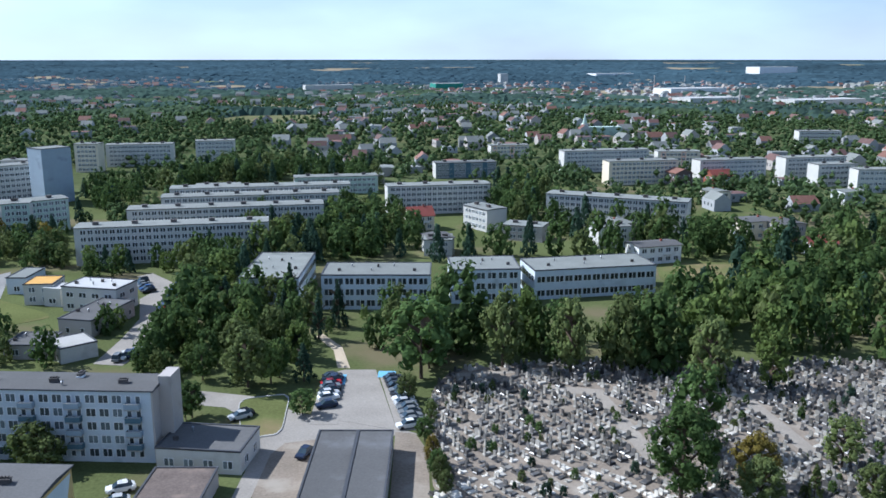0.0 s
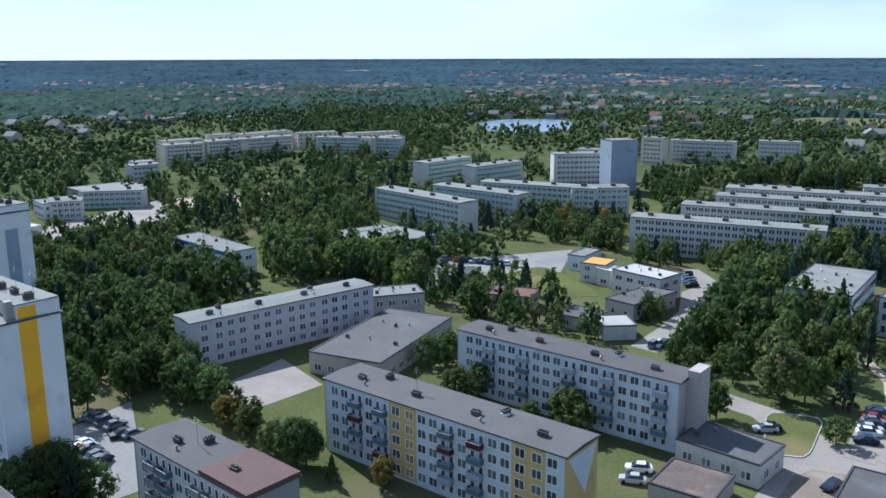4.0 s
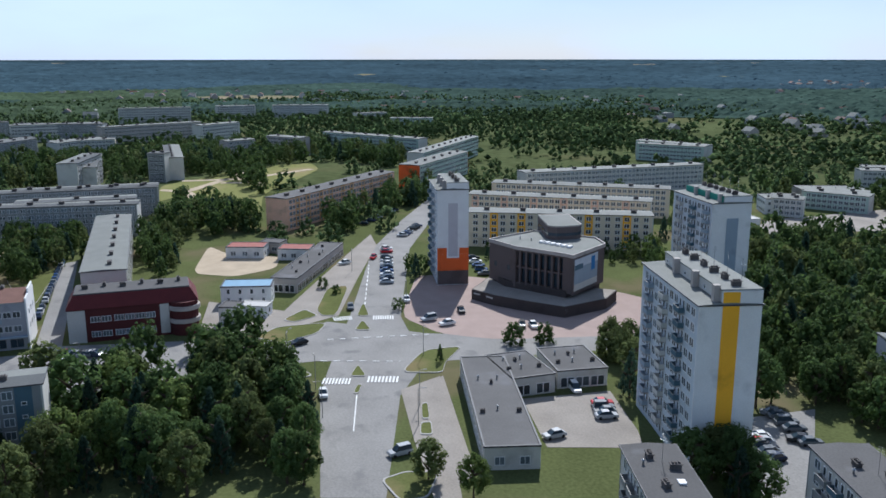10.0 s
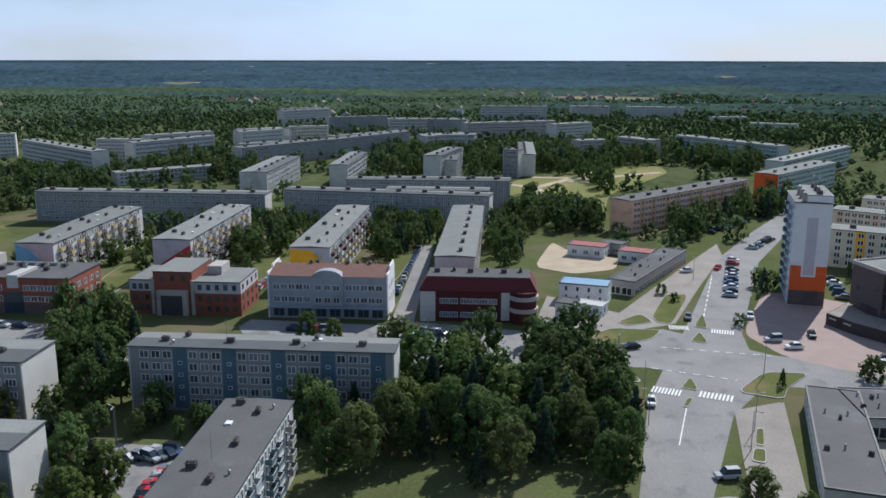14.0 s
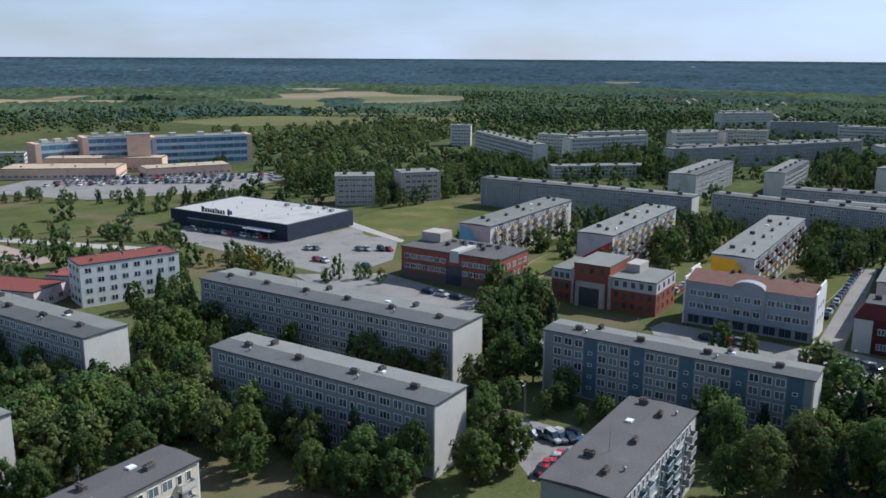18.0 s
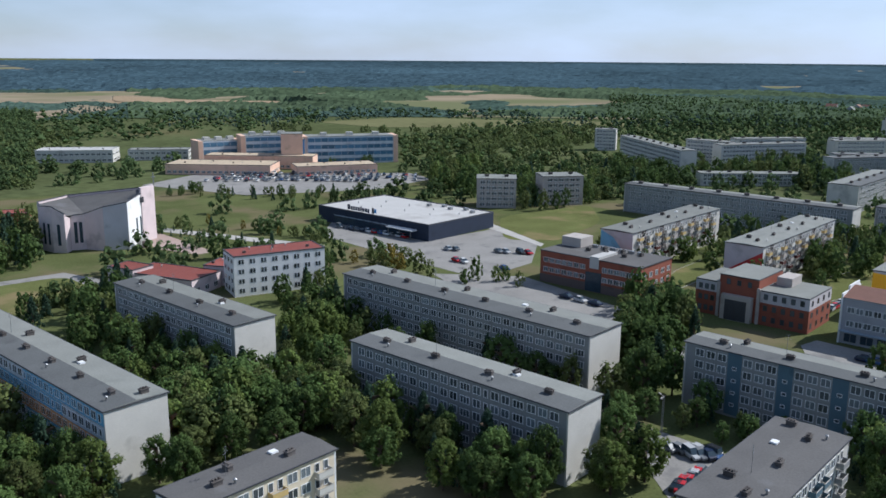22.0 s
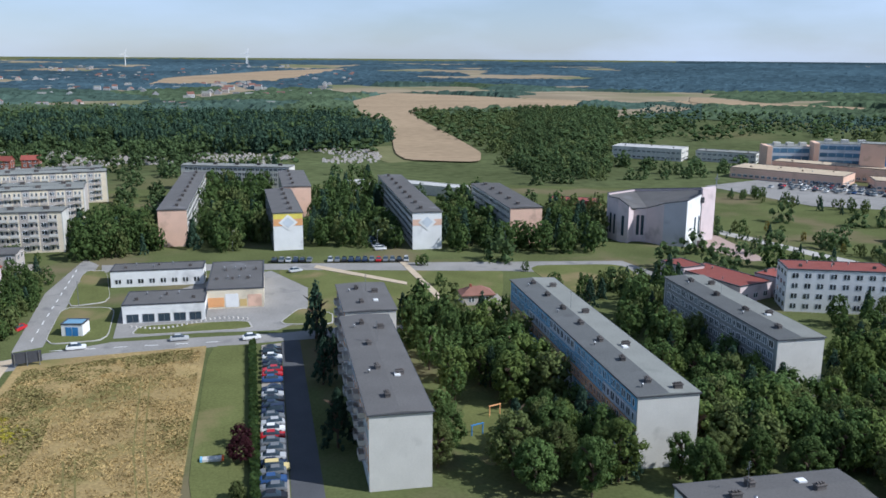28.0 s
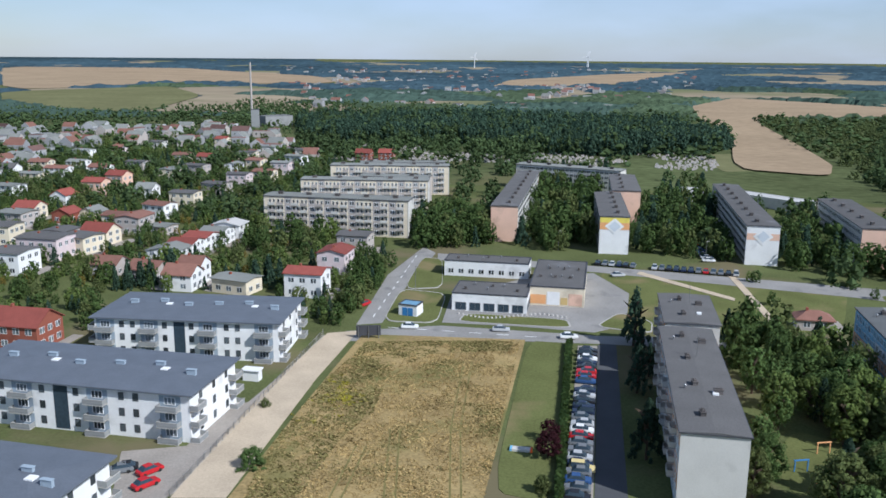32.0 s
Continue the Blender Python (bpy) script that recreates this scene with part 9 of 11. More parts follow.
house('white family house with a brown roof', 280.9, -444.4, 4, 11, 9, 5, 'white', 'roof_brown', 1.6, 2, False)
house('cream family house with a felt roof', 227.3, -528.1, 0, 11, 9, 6, 'cream', 'roof_felt', 0.6, 2, False)
house('pale family house with a light roof', 225.3, -562.5, 90, 11, 9, 6, 'pale', 'roof_light', 0.6, 2, False)
house('stone family house with a light roof', 228.8, -301.9, -8, 12, 10, 6, 'stone', 'roof_light', 0.6, 2, False)
house('cream family house with a felt roof', 214.1, -272.4, 4, 12, 10, 7, 'cream', 'roof_felt', 0.6, 2, False)
house('pink family house with a red roof', 247.1, -507.5, 0, 9, 8, 5, 'pink', 'roof_red', 1.8, 2, False)
house('brick family house with a red roof', 216.0, -314.8, 90, 9, 8, 4, 'brick', 'roof_red', 2.0, 1, False)
house('cream family house with a brown roof', 205.4, -489.3, -8, 10, 9, 6, 'cream', 'roof_brown', 1.0, 2, False)
house('pale family house with a felt roof', 197.2, -552.4, 4, 11, 9, 6, 'pale', 'roof_felt', 0.6, 2, False)
yards()
house('cream family house with a red roof', 55.4, 335.0, 6, 10, 9, 6, 'cream', 'roof_red', 3, 2, False)
house('pale family house with a felt roof', 54.8, 291.5, 96, 10, 9, 6, 'pale', 'roof_felt', 0.5, 2, False)
house('white family house with a felt roof', 124.0, 264.8, 6, 16, 9, 6, 'white', 'roof_felt', 0.6, 2, False)
house('stone family house with a light roof', 124.8, 299.2, 96, 12, 10, 7, 'stone', 'roof_light', 0.5, 2, False)
house('white family house with a red roof', 185.8, 264.9, 6, 12, 9, 4, 'white', 'roof_red', 2.2, 2, False)
house('cream family house with a light roof', 202.3, 368.4, 96, 11, 9, 6, 'cream', 'roof_light', 0.6, 2, False)
house('cream family house with a felt roof', 177.8, 294.1, 6, 12, 10, 7, 'cream', 'roof_felt', 0.6, 2, False)
house('stone family house with a felt roof', 186.6, 287.1, 96, 12, 10, 7, 'stone', 'roof_felt', 0.6, 2, False)
house('brick family house with a red roof', 230.4, 417.8, 6, 12, 9, 6, 'brick', 'roof_red', 3, 2, False)
house('brown family house with a brown roof', 211.4, 432.1, 96, 22, 10, 7, 'brown', 'roof_brown', 2, 2, False)
house('white family house with a light roof', 263.7, 356.3, 6, 12, 9, 6, 'white', 'roof_light', 0.6, 2, False)
house('cream family house with a brown roof', 255.0, 484.3, 96, 12, 10, 7, 'cream', 'roof_brown', 1.5, 2, False)
far_houses([(-235, 509), (-1161, 2610), (-284, 2552), (208, 1500), (72, 521), (23, 504), (-44, 806)], 38, 0.5, 'far small houses of the old town', seed=2, clump=-0.25)
far_houses([(24, 530), (101, 2098), (680, 1980), (1552, 1746), (387, 387), (183, 316), (217, 628), (59, 452)], 30, 0.62, 'houses of the town centre', single=22, seed=3, clump=-0.3, flat=0.45, size=1.0)
far_houses([(-636, 516), (-1833, 1506), (-826, 1860), (-328, 2001), (-154, 947), (-328, 736), (-492, 619)], 38, 0.6, 'far houses among trees', seed=4, clump=-0.05)
far_houses([(-874, -207), (-1876, -435), (-1612, 256), (-1324, 687), (-1013, 992), (-510, 504), (-701, 423), (-1083, 243), (-919, 31)], 55, 0.4, 'far houses among trees', seed=5, clump=0.0)
far_houses([(-949, -447), (-1485, -476), (-1768, -111), (-1777, 151), (-1227, 107), (-1138, -70)], 55, 0.4, 'far houses among trees', seed=6, clump=0.0)
far_houses([(423, -1086), (1260, -3287), (-64, -3607), (-305, -2868), (-63, -1156), (113, -1058)], 60, 0.5, 'far villages on the plain', seed=7, clump=-0.1)
far_houses([(335, -386), (559, -653), (355, -776), (228, -666), (171, -498), (319, -596), (359, -585)], 22, 0.75, 'family houses of the suburb', single=16, seed=8, clump=-0.2)
far_houses([(378, -1108), (866, -2262), (278, -2530), (-153, -1935), (-22, -1176)], 60, 0.5, 'far villages on the plain', seed=9, clump=-0.1)
patch('cemetery_ground', 'earth', [(21.9, 119.1), (25.4, 146.8), (29.9, 165.7), (36.3, 176.3), (63.9, 176.4), (100.6, 169.2), (134.4, 162.6), (157.4, 158.1), (106.1, 102.7), (63.1, 111.0)], 'dark trodden earth between the graves', 'ground', paved=False)
patch('cemetery_path', 'earth_pale', [(61.7, 159.5), (64.7, 158.9), (63.3, 126.3), (60.1, 125.7)], 'pale gravel cemetery path', 'path')
patch('cemetery_path', 'earth_pale', [(52.5, 161.3), (53.5, 163.7), (64.6, 158.9), (60.7, 156.6)], 'pale gravel cemetery path', 'path')
patch('cemetery_path', 'earth_pale', [(90.2, 150.8), (93.1, 151.5), (91.6, 124.3), (88.3, 122.7)], 'pale gravel cemetery path', 'path')
patch('cemetery_path', 'earth_pale', [(35.8, 173.9), (61.5, 173.1), (60.9, 171.4), (35.6, 171.8)], 'pale gravel cemetery path', 'path')
cemetery([(21.9, 119.1), (25.4, 146.8), (29.9, 165.7), (36.3, 176.3), (63.9, 176.4), (100.6, 169.2), (134.4, 162.6), (157.4, 158.1), (106.1, 102.7), (63.1, 111.0)], 24)
car_row(1.1, -196.5, 1.4, -123.5, 0, 26, 61, 0.05)
car(0.8, -134.8, 0, 'yellow', 'van')
car(46.2, -204.5, 8, 'white', 'car')
car(6.0, -204.8, 8, 'white', 'car')
car(64.0, -223.3, 70, 'red', 'car')
car(44.7, -268.4, 20, 'white', 'van')
car(34.4, -269.4, 20, 'black', 'car')
car(31.8, -262.1, 0, 'grey', 'car')
car(-6.7, -270.2, 20, 'silver', 'car')
car_row(0.8, -285.5, -45.1, -279.3, 80, 20, 2, 0.2)
car_row(-36.4, -320.1, -37.6, -295.4, 0, 6, 3, 0.1)
car_row(7.6, 159.6, 10.1, 176.8, 10, 9, 4, 0.1)
car_row(23.5, 148.4, 22.7, 173.7, 10, 11, 5, 0.1)
car(10.0, 174.8, 10, 'navy', 'car')
car(-8.9, 158.2, 20, 'silver', 'car')
car(-8.4, 159.2, 20, 'black', 'car')
car(2.7, 140.1, 60, 'navy', 'car')
car(-26.6, 133.1, 20, 'white', 'car')
car(22.1, 148.2, 10, 'white', 'car')
car_row(-42.4, 268.5, -38.1, 254.6, 30, 5, 6, 0.1)
car_row(-30.4, 262.8, -31.7, 228.0, 40, 9, 7, 0.1)
car_row(-37.9, 196.3, -32.4, 201.0, 80, 5, 8, 0.1)
car_row(-121.2, 256.4, -97.4, 258.3, 40, 9, 9, 0.3)
car_row(-118.8, 99.6, -109.1, 96.8, 90, 4, 10, 0)
car(-116.2, 98.4, 80, 'red', 'car')
car(-26.7, 133.0, 10, 'white', 'car')
car(-26.7, 128.7, 10, 'silver', 'car')
car(-126.6, 110.0, 60, 'grey', 'car')
car(-115.3, 106.7, 60, 'black', 'car')
car(-133.4, 37.2, 100, 'silver', 'van')
car(-163.9, 29.6, 172, 'white', 'car')
car(-197.6, 30.2, 110, 'black', 'car')
car(-223.0, 48.6, 170, 'grey', 'car')
car(-279.1, 69.2, 150, 'red', 'car')
car(-205.9, 65.7, 100, 'silver', 'van')
car(-200.6, 69.0, 100, 'white', 'car')
car(-210.2, 76.3, 170, 'black', 'car')
car(-193.2, 86.8, 160, 'black', 'car')
car(-191.9, 89.3, 170, 'white', 'car')
car(-149.9, 79.6, 170, 'white', 'van')
car(-131.0, 65.7, 95, 'silver', 'car')
car(-225.3, 65.3, 170, 'white', 'car')
car(-274.4, 58.1, 110, 'white', 'car')
car_row(-142.3, 81.6, -134.6, 78.6, 75, 4, 11, 0)
car_row(-292.9, 77.5, -243.8, 64.5, 80, 11, 12, 0.05)
car_row(-310.1, 87.9, -329.2, 100.6, 80, 7, 13, 0.1)
car_row(-337.0, 78.9, -367.7, 101.8, 70, 10, 14, 0.1)
car_row(-119.3, 100.7, -109.8, 97.0, 75, 5, 15, 0)
car_row(-126.5, 110.7, -112.0, 107.3, 75, 5, 16, 0.1)
car_row(-270.0, 101.8, -243.1, 96.4, 75, 5, 17, 0.1)
car_row(-207.4, -25.2, -203.9, -15.4, 60, 5, 18, 0.1)
car_row(-239.4, -31.7, -306.1, -31.1, 0, 17, 19, 0.05)
car_row(-230.9, -73.4, -251.2, -72.9, 0, 8, 20, 0.1)
car_row(-204.7, -54.2, -204.8, -42.7, 90, 5, 21, 0.1)
car_row(-207.1, -23.6, -203.9, -15.0, 80, 4, 22, 0)
car(-194.3, -21.6, 95, 'navy', 'car')
car(-200.1, -22.9, 95, 'white', 'car')
car(-197.2, -21.9, 95, 'silver', 'car')
car_row(-131.8, -60.8, -135.4, -56.8, 60, 4, 23, 0)
car_row(-130.3, -67.5, -135.9, -57.5, 80, 6, 24, 0.1)
car_row(-119.4, -56.7, -127.6, -56.1, 10, 6, 25, 0)
car(-126.4, -56.2, 15, 'red', 'car')
car(-123.0, -56.0, 15, 'red', 'car')
car(-120.2, -56.0, 15, 'red', 'car')
car_row(-202.3, -135.1, -201.4, -122.4, 80, 5, 26, 0.2)
car_row(-225.9, -261.3, -230.8, -219.7, 80, 14, 27, 0.5)
car_row(-222.6, -206.5, -241.2, -174.8, 70, 14, 28, 0.4)
car_row(-214.3, -188.5, -216.5, -166.0, 70, 7, 29, 0.5)
car_row(-270.0, -415.3, -322.9, -348.6, 40, 26, 30, 0.25)
car_row(-277.9, -419.3, -333.7, -349.0, 40, 26, 31, 0.25)
car_row(-286.1, -423.5, -345.1, -349.3, 40, 26, 32, 0.25)
car_row(-294.7, -427.8, -356.8, -349.7, 40, 26, 33, 0.25)
car_row(-260.0, -413.3, -348.5, -331.4, 40, 22, 40, 0.3)
car_row(-268.7, -418.0, -355.2, -337.8, 40, 22, 41, 0.3)
car_row(-277.7, -422.9, -362.1, -344.4, 40, 22, 42, 0.3)
car_row(76.5, -118.8, 75.6, -120.2, 30, 2, 50, 0)
car(71.3, -119.9, 60, 'red', 'car')
car(69.6, -115.5, 60, 'red', 'car')
car(63.1, -222.1, 70, 'red', 'car')
car(23.1, -207.0, 5, 'silver', 'car')
zebra(-171.0, 33.8, 70.3, 9, 3.4, 0.69)
zebra(-168.9, 43.5, 70.3, 9, 3.4, 0.77)
zebra(-214.8, 44.6, 87.3, 9, 3.4, 0.56)
zebra(-212.1, 55.0, 75.3, 9, 3.4, 0.63)
road_line(-162.2, 36.2, -145.2, 31.6, 0.22, 0, 0)
road_line(-184.6, 32.9, -178.4, 50.1, 0.3, 1.5, 1.5)
road_line(-199.0, 37.4, -194.8, 62.2, 0.3, 1.5, 1.5)
road_line(-225.4, 53.2, -270.1, 65.4, 0.3, 3, 2)
verge([(-173.0, 37.1), (-179.9, 40.6), (-171.7, 40.6)])
verge([(-163.1, 35.6), (-167.9, 37.7), (-167.6, 38.6), (-162.7, 36.6)])
verge([(-204.1, 45.3), (-212.3, 49.4), (-202.7, 49.4)])
verge([(-215.8, 48.6), (-228.3, 53.5), (-214.6, 51.8)])
verge([(-224.6, 39.4), (-246.7, 46.9), (-247.7, 53.7), (-217.6, 43.4), (-218.9, 39.8)])
verge([(-171.6, 48.2), (-184.0, 57.3), (-183.9, 67.2), (-174.9, 59.8), (-168.4, 56.9)])
verge([(-177.1, 20.8), (-186.4, 22.3), (-184.8, 26.8), (-175.2, 29.9)])
verge([(-206.0, 20.5), (-213.1, 27.1), (-212.5, 40.1), (-204.9, 36.4), (-199.4, 26.5)])
verge([(-218.5, 29.3), (-226.7, 36.7), (-219.2, 39.1), (-215.5, 31.8)])
verge([(-146.5, 45.3), (-153.6, 47.4), (-154.0, 48.8), (-146.0, 46.7)])
verge([(-139.9, 42.8), (-145.1, 44.6), (-144.9, 46.7), (-139.1, 45.1)])
verge([(-125.7, 31.6), (-127.1, 36.4), (-125.0, 41.7), (-117.4, 37.3), (-117.6, 32.7)])
verge([(35.4, -212.7), (34.4, -220.4), (7.0, -220.3), (5.5, -213.3)])
verge([(-0.2, -215.6), (-6.5, -229.9), (-15.2, -223.0), (-14.5, -213.1)])
verge([(56.3, -241.1), (59.2, -283.0), (52.2, -281.8), (45.2, -244.7)])
verge([(54.6, -208.9), (57.1, -241.2), (42.8, -238.7), (40.2, -210.1)])
verge([(-236.7, -79.0), (-268.9, -88.1), (-309.2, -80.5), (-275.1, -71.3), (-248.3, -77.0)])
verge([(-289.4, -46.3), (-306.8, -41.9), (-310.9, -31.1), (-251.9, -34.1), (-258.8, -38.3)])
verge([(-224.8, -114.6), (-251.5, -126.4), (-283.6, -127.0), (-265.6, -114.6)])
verge([(-9.7, 168.0), (0.9, 169.2), (-1.2, 149.5), (-8.5, 148.6)])
road_line(57.9, -211.9, 62.0, -285.8, 0.25, 3, 4)
road_line(58.8, -204.2, 12.4, -204.2, 0.25, 3, 4)
street_lamp(-187.1, 25.9, 130, 1.0)
street_lamp(-181.0, 56.4, 10, 1.0)
street_lamp(-168.1, 28.8, 180, 1.0)
street_lamp(-144.3, 43.9, 74, 1.0)
street_lamp(-221.5, 64.1, 340, 1.0)
street_lamp(-153.4, 27.4, 264, 1.0)
street_lamp(-184.4, 25.3, 160, 1.0)
street_lamp(-137.4, -68.9, 236, 1.0)
street_lamp(-36.2, -295.6, 236, 1.0)
street_lamp(14.0, -304.1, 124, 1.0)
street_lamp(-84.4, -292.1, 5, 1.0)
street_lamp(-137.5, -68.7, 4, 1.0)
street_lamp(-43.2, -299.1, 340, 1.0)
street_lamp(-264.5, 58.4, 351, 1.0)
street_lamp(-268.7, 69.3, 115, 1.0)
street_lamp(36.5, 190.1, 160, 1.0)
street_lamp(52.6, -240.4, 140, 1.0)
street_lamp(-193.3, -18.0, 315, 1.0)
street_lamp(-52.8, -120.5, 74, 1.0)
street_lamp(-152.8, 46.8, 104, 1.0)
hedge(5.7, -200.1, 4.1, -123.0)
fence(64.3, -113.3, 66.3, -195.5)
billboard = thing("billboard", "grey back of a large billboard on posts", "billboard", 51.5, -195.5, 14.1)
box_part("panel", billboard, "edge_dark", 0, -0.1, 0.8, 6.0, 0.1, 3.4)
for k in range(3):
    box_part("post", billboard, "metal", 0.4 + k * 2.50, 0.11, 0, 0.6 + k * 2.50, 0.3, 3.2)
mat_board = thing("play_board", "blue and red edged flat play board on the grass", "play equipment", 11.6, -140.6)
box_part("board", mat_board, "pale", -1.6, -0.7, 0.05, 1.6, 0.7, 0.5)
box_part("edge", mat_board, "sky", 1.61, -0.7, 0.05, 2.0, 0.7, 0.55)
box_part("edge", mat_board, "orange", -2.0, -0.7, 0.05, -1.61, 0.7, 0.55)
swing = thing("climbing_frame", "wooden play frame on the grass", "play equipment", -40.9, -150.2, 20)
for k in (-1.2, 1.2):
    box_part("post", swing, "apricot", k - 0.08, -0.08, 0, k + 0.08, 0.08, 2.0)
box_part("beam", swing, "apricot", -1.4, -0.1, 2.0, 1.4, 0.1, 2.18)
swing = thing("climbing_frame", "wooden play frame on the grass", "play equipment", -37.9, -137.0, 20)
for k in (-1.2, 1.2):
    box_part("post", swing, "apricot", k - 0.08, -0.08, 0, k + 0.08, 0.08, 2.0)
box_part("beam", swing, "apricot", -1.4, -0.1, 2.0, 1.4, 0.1, 2.18)
swing = thing("climbing_frame", "wooden play frame on the grass", "play equipment", -35.5, -142.2, 20)
for k in (-1.2, 1.2):
    box_part("post", swing, "blue", k - 0.08, -0.08, 0, k + 0.08, 0.08, 2.0)
box_part("beam", swing, "blue", -1.4, -0.1, 2.0, 1.4, 0.1, 2.18)
def tufts(pts, n, material, size, label, seed, avoid=(), floor=-0.25):
    """Tufts of bent blades, thicker in some places than in others; floor: how patchy they are."""
    rnd = random.Random(seed)
    x0, x1 = min(p[0] for p in pts), max(p[0] for p in pts)
    y0, y1 = min(p[1] for p in pts), max(p[1] for p in pts)
    verts, faces = [], []
    for _ in range(n * 6):
        if len(faces) >= n:
            break
        x, y = rnd.uniform(x0, x1), rnd.uniform(y0, y1)
        thick = noise.noise(Vector((x * 0.13, y * 0.13, seed))) + 0.6 * noise.noise(Vector((x * 0.5, y * 0.5, seed))) - floor
        if rnd.random() > 0.15 + thick * 2.2 or not inside(x, y, pts) or any(inside(x, y, q) for q in avoid):
            continue
        s = size * rnd.uniform(0.5, 1.3) * (0.7 + 0.6 * min(max(thick, 0), 1))
        for k in range(2):
            a = rnd.uniform(0, 6.28)
            c, d = math.cos(a) * s * 0.5, math.sin(a) * s * 0.5
            lx, ly = rnd.uniform(-0.8, 0.8) * s, rnd.uniform(-0.8, 0.8) * s
            k = len(verts)
            verts += [(x - c, y - d, 0), (x + c, y + d, 0), (x + c * 1.5 + lx, y + d * 1.5 + ly, s * 0.8), (x - c * 1.3 + lx, y - d * 1.3 + ly, s * 0.7)]
            faces.append((k, k + 1, k + 2, k + 3))
    me = bpy.data.meshes.new("tufts")
    me.from_pydata(verts, [], faces)
    me.materials.append(M[material])
    tagged(put("grass_tufts", me, None, 0, 0, 0.08), label, "grass", kind="stuff")


MEADOW = [(52.5, -112.1), (55.0, -160.7), (53.5, -190.3), (17.6, -199.6), (15.7, -124.9), (15.9, -119.5)]
TRACKS = []
for x0, y0, x1, y1 in [(27.9, -183.7, 24.5, -147.1), (24.5, -147.1, 19.9, -120.4), (35.5, -144.8, 30.1, -118.4), (39.7, -136.7, 38.6, -116.7)]:
    for side in (-0.9, 0.9):
        d = math.hypot(x1 - x0, y1 - y0)
        u, v = (x1 - x0) / d, (y1 - y0) / d
        ax, ay, bx, by = x0 - v * side, y0 + u * side, x1 - v * side, y1 + u * side
        TRACKS.append([(ax - v * 0.16, ay + u * 0.16), (bx - v * 0.16, by + u * 0.16), (bx + v * 0.16, by - u * 0.16), (ax + v * 0.16, ay - u * 0.16)])
        patch("wheel_track", "sedge", TRACKS[-1], "dark wheel track pressed into the dry meadow", "path", z=0.1, paved=False)
SEDGE = [(52.7, -113.8), (55.4, -133.5), (56.2, -160.4), (55.1, -177.9), (54.2, -191.9), (18.4, -200.3), (19.6, -192.5), (37.4, -186.3), (43.6, -173.1), (41.6, -151.6), (44.3, -138.1), (44.6, -115.5)]
FLOWERS = [(56.8, -147.1), (57.9, -160.1), (56.2, -172.2), (51.0, -169.8), (43.3, -163.1), (43.8, -155.4), (47.4, -151.8), (43.1, -136.0), (47.6, -135.1)]
tufts(MEADOW, 36000, "straw", 0.19, "tufts of dry grass on the meadow", 1, TRACKS + [SEDGE], -0.5)
tufts(MEADOW, 9000, "sedge", 0.2, "olive weeds among the dry grass", 7, TRACKS + [SEDGE], 0.08)
tufts(SEDGE, 20000, "sedge", 0.24, "green and brown weeds on the meadow", 3, (), -0.4)
tufts(SEDGE, 9000, "straw", 0.22, "dry stalks among the weeds", 8, (), 0.0)
tufts(FLOWERS, 1500, "weed", 0.26, "yellow flowering weeds on the meadow", 2, (), 0.22)
bm = bmesh.new()
bm_cylinder(bm, 36.1, -219.7, 0, 0.55, 0.45, 0.22, 6)
bm_cylinder(bm, 34.9, -219.1, 0, 0.55, 0.45, 0.22, 6)
bm_cylinder(bm, 33.7, -218.4, 0, 0.55, 0.45, 0.22, 6)
bm_cylinder(bm, 32.5, -217.9, 0, 0.55, 0.45, 0.22, 6)
bm_cylinder(bm, 31.3, -217.5, 0, 0.55, 0.45, 0.22, 6)
bm_cylinder(bm, 30.2, -217.2, 0, 0.55, 0.45, 0.22, 6)
bm_cylinder(bm, 29.1, -217.1, 0, 0.55, 0.45, 0.22, 6)
bm_cylinder(bm, 27.9, -217.1, 0, 0.55, 0.45, 0.22, 6)
bm_cylinder(bm, 26.8, -217.3, 0, 0.55, 0.45, 0.22, 6)
bm_cylinder(bm, 25.7, -217.6, 0, 0.55, 0.45, 0.22, 6)
bm_cylinder(bm, 24.7, -218.1, 0, 0.55, 0.45, 0.22, 6)
bm_cylinder(bm, 23.6, -218.7, 0, 0.55, 0.45, 0.22, 6)
bm_cylinder(bm, 22.5, -219.4, 0, 0.55, 0.45, 0.22, 6)
bm_cylinder(bm, 21.4, -220.1, 0, 0.55, 0.45, 0.22, 6)
bm_cylinder(bm, 20.3, -220.9, 0, 0.55, 0.45, 0.22, 6)
bm_cylinder(bm, 19.2, -221.6, 0, 0.55, 0.45, 0.22, 6)
bm_cylinder(bm, 18.1, -222.2, 0, 0.55, 0.45, 0.22, 6)
bm_cylinder(bm, 16.9, -222.8, 0, 0.55, 0.45, 0.22, 6)
bm_cylinder(bm, 15.8, -223.2, 0, 0.55, 0.45, 0.22, 6)
bm_cylinder(bm, 14.6, -223.4, 0, 0.55, 0.45, 0.22, 6)
bm_cylinder(bm, 13.4, -223.5, 0, 0.55, 0.45, 0.22, 6)
bm_cylinder(bm, 12.2, -223.3, 0, 0.55, 0.45, 0.22, 6)
bm_cylinder(bm, 11.1, -223.1, 0, 0.55, 0.45, 0.22, 6)
bm_cylinder(bm, 9.9, -222.7, 0, 0.55, 0.45, 0.22, 6)
bm_cylinder(bm, 8.6, -222.1, 0, 0.55, 0.45, 0.22, 6)
bm_cylinder(bm, 7.4, -221.5, 0, 0.55, 0.45, 0.22, 6)
tagged(part('edging_stones', bm, 'concrete', None), 'row of pale boulders along the flower bed', 'stones', kind='stuff')
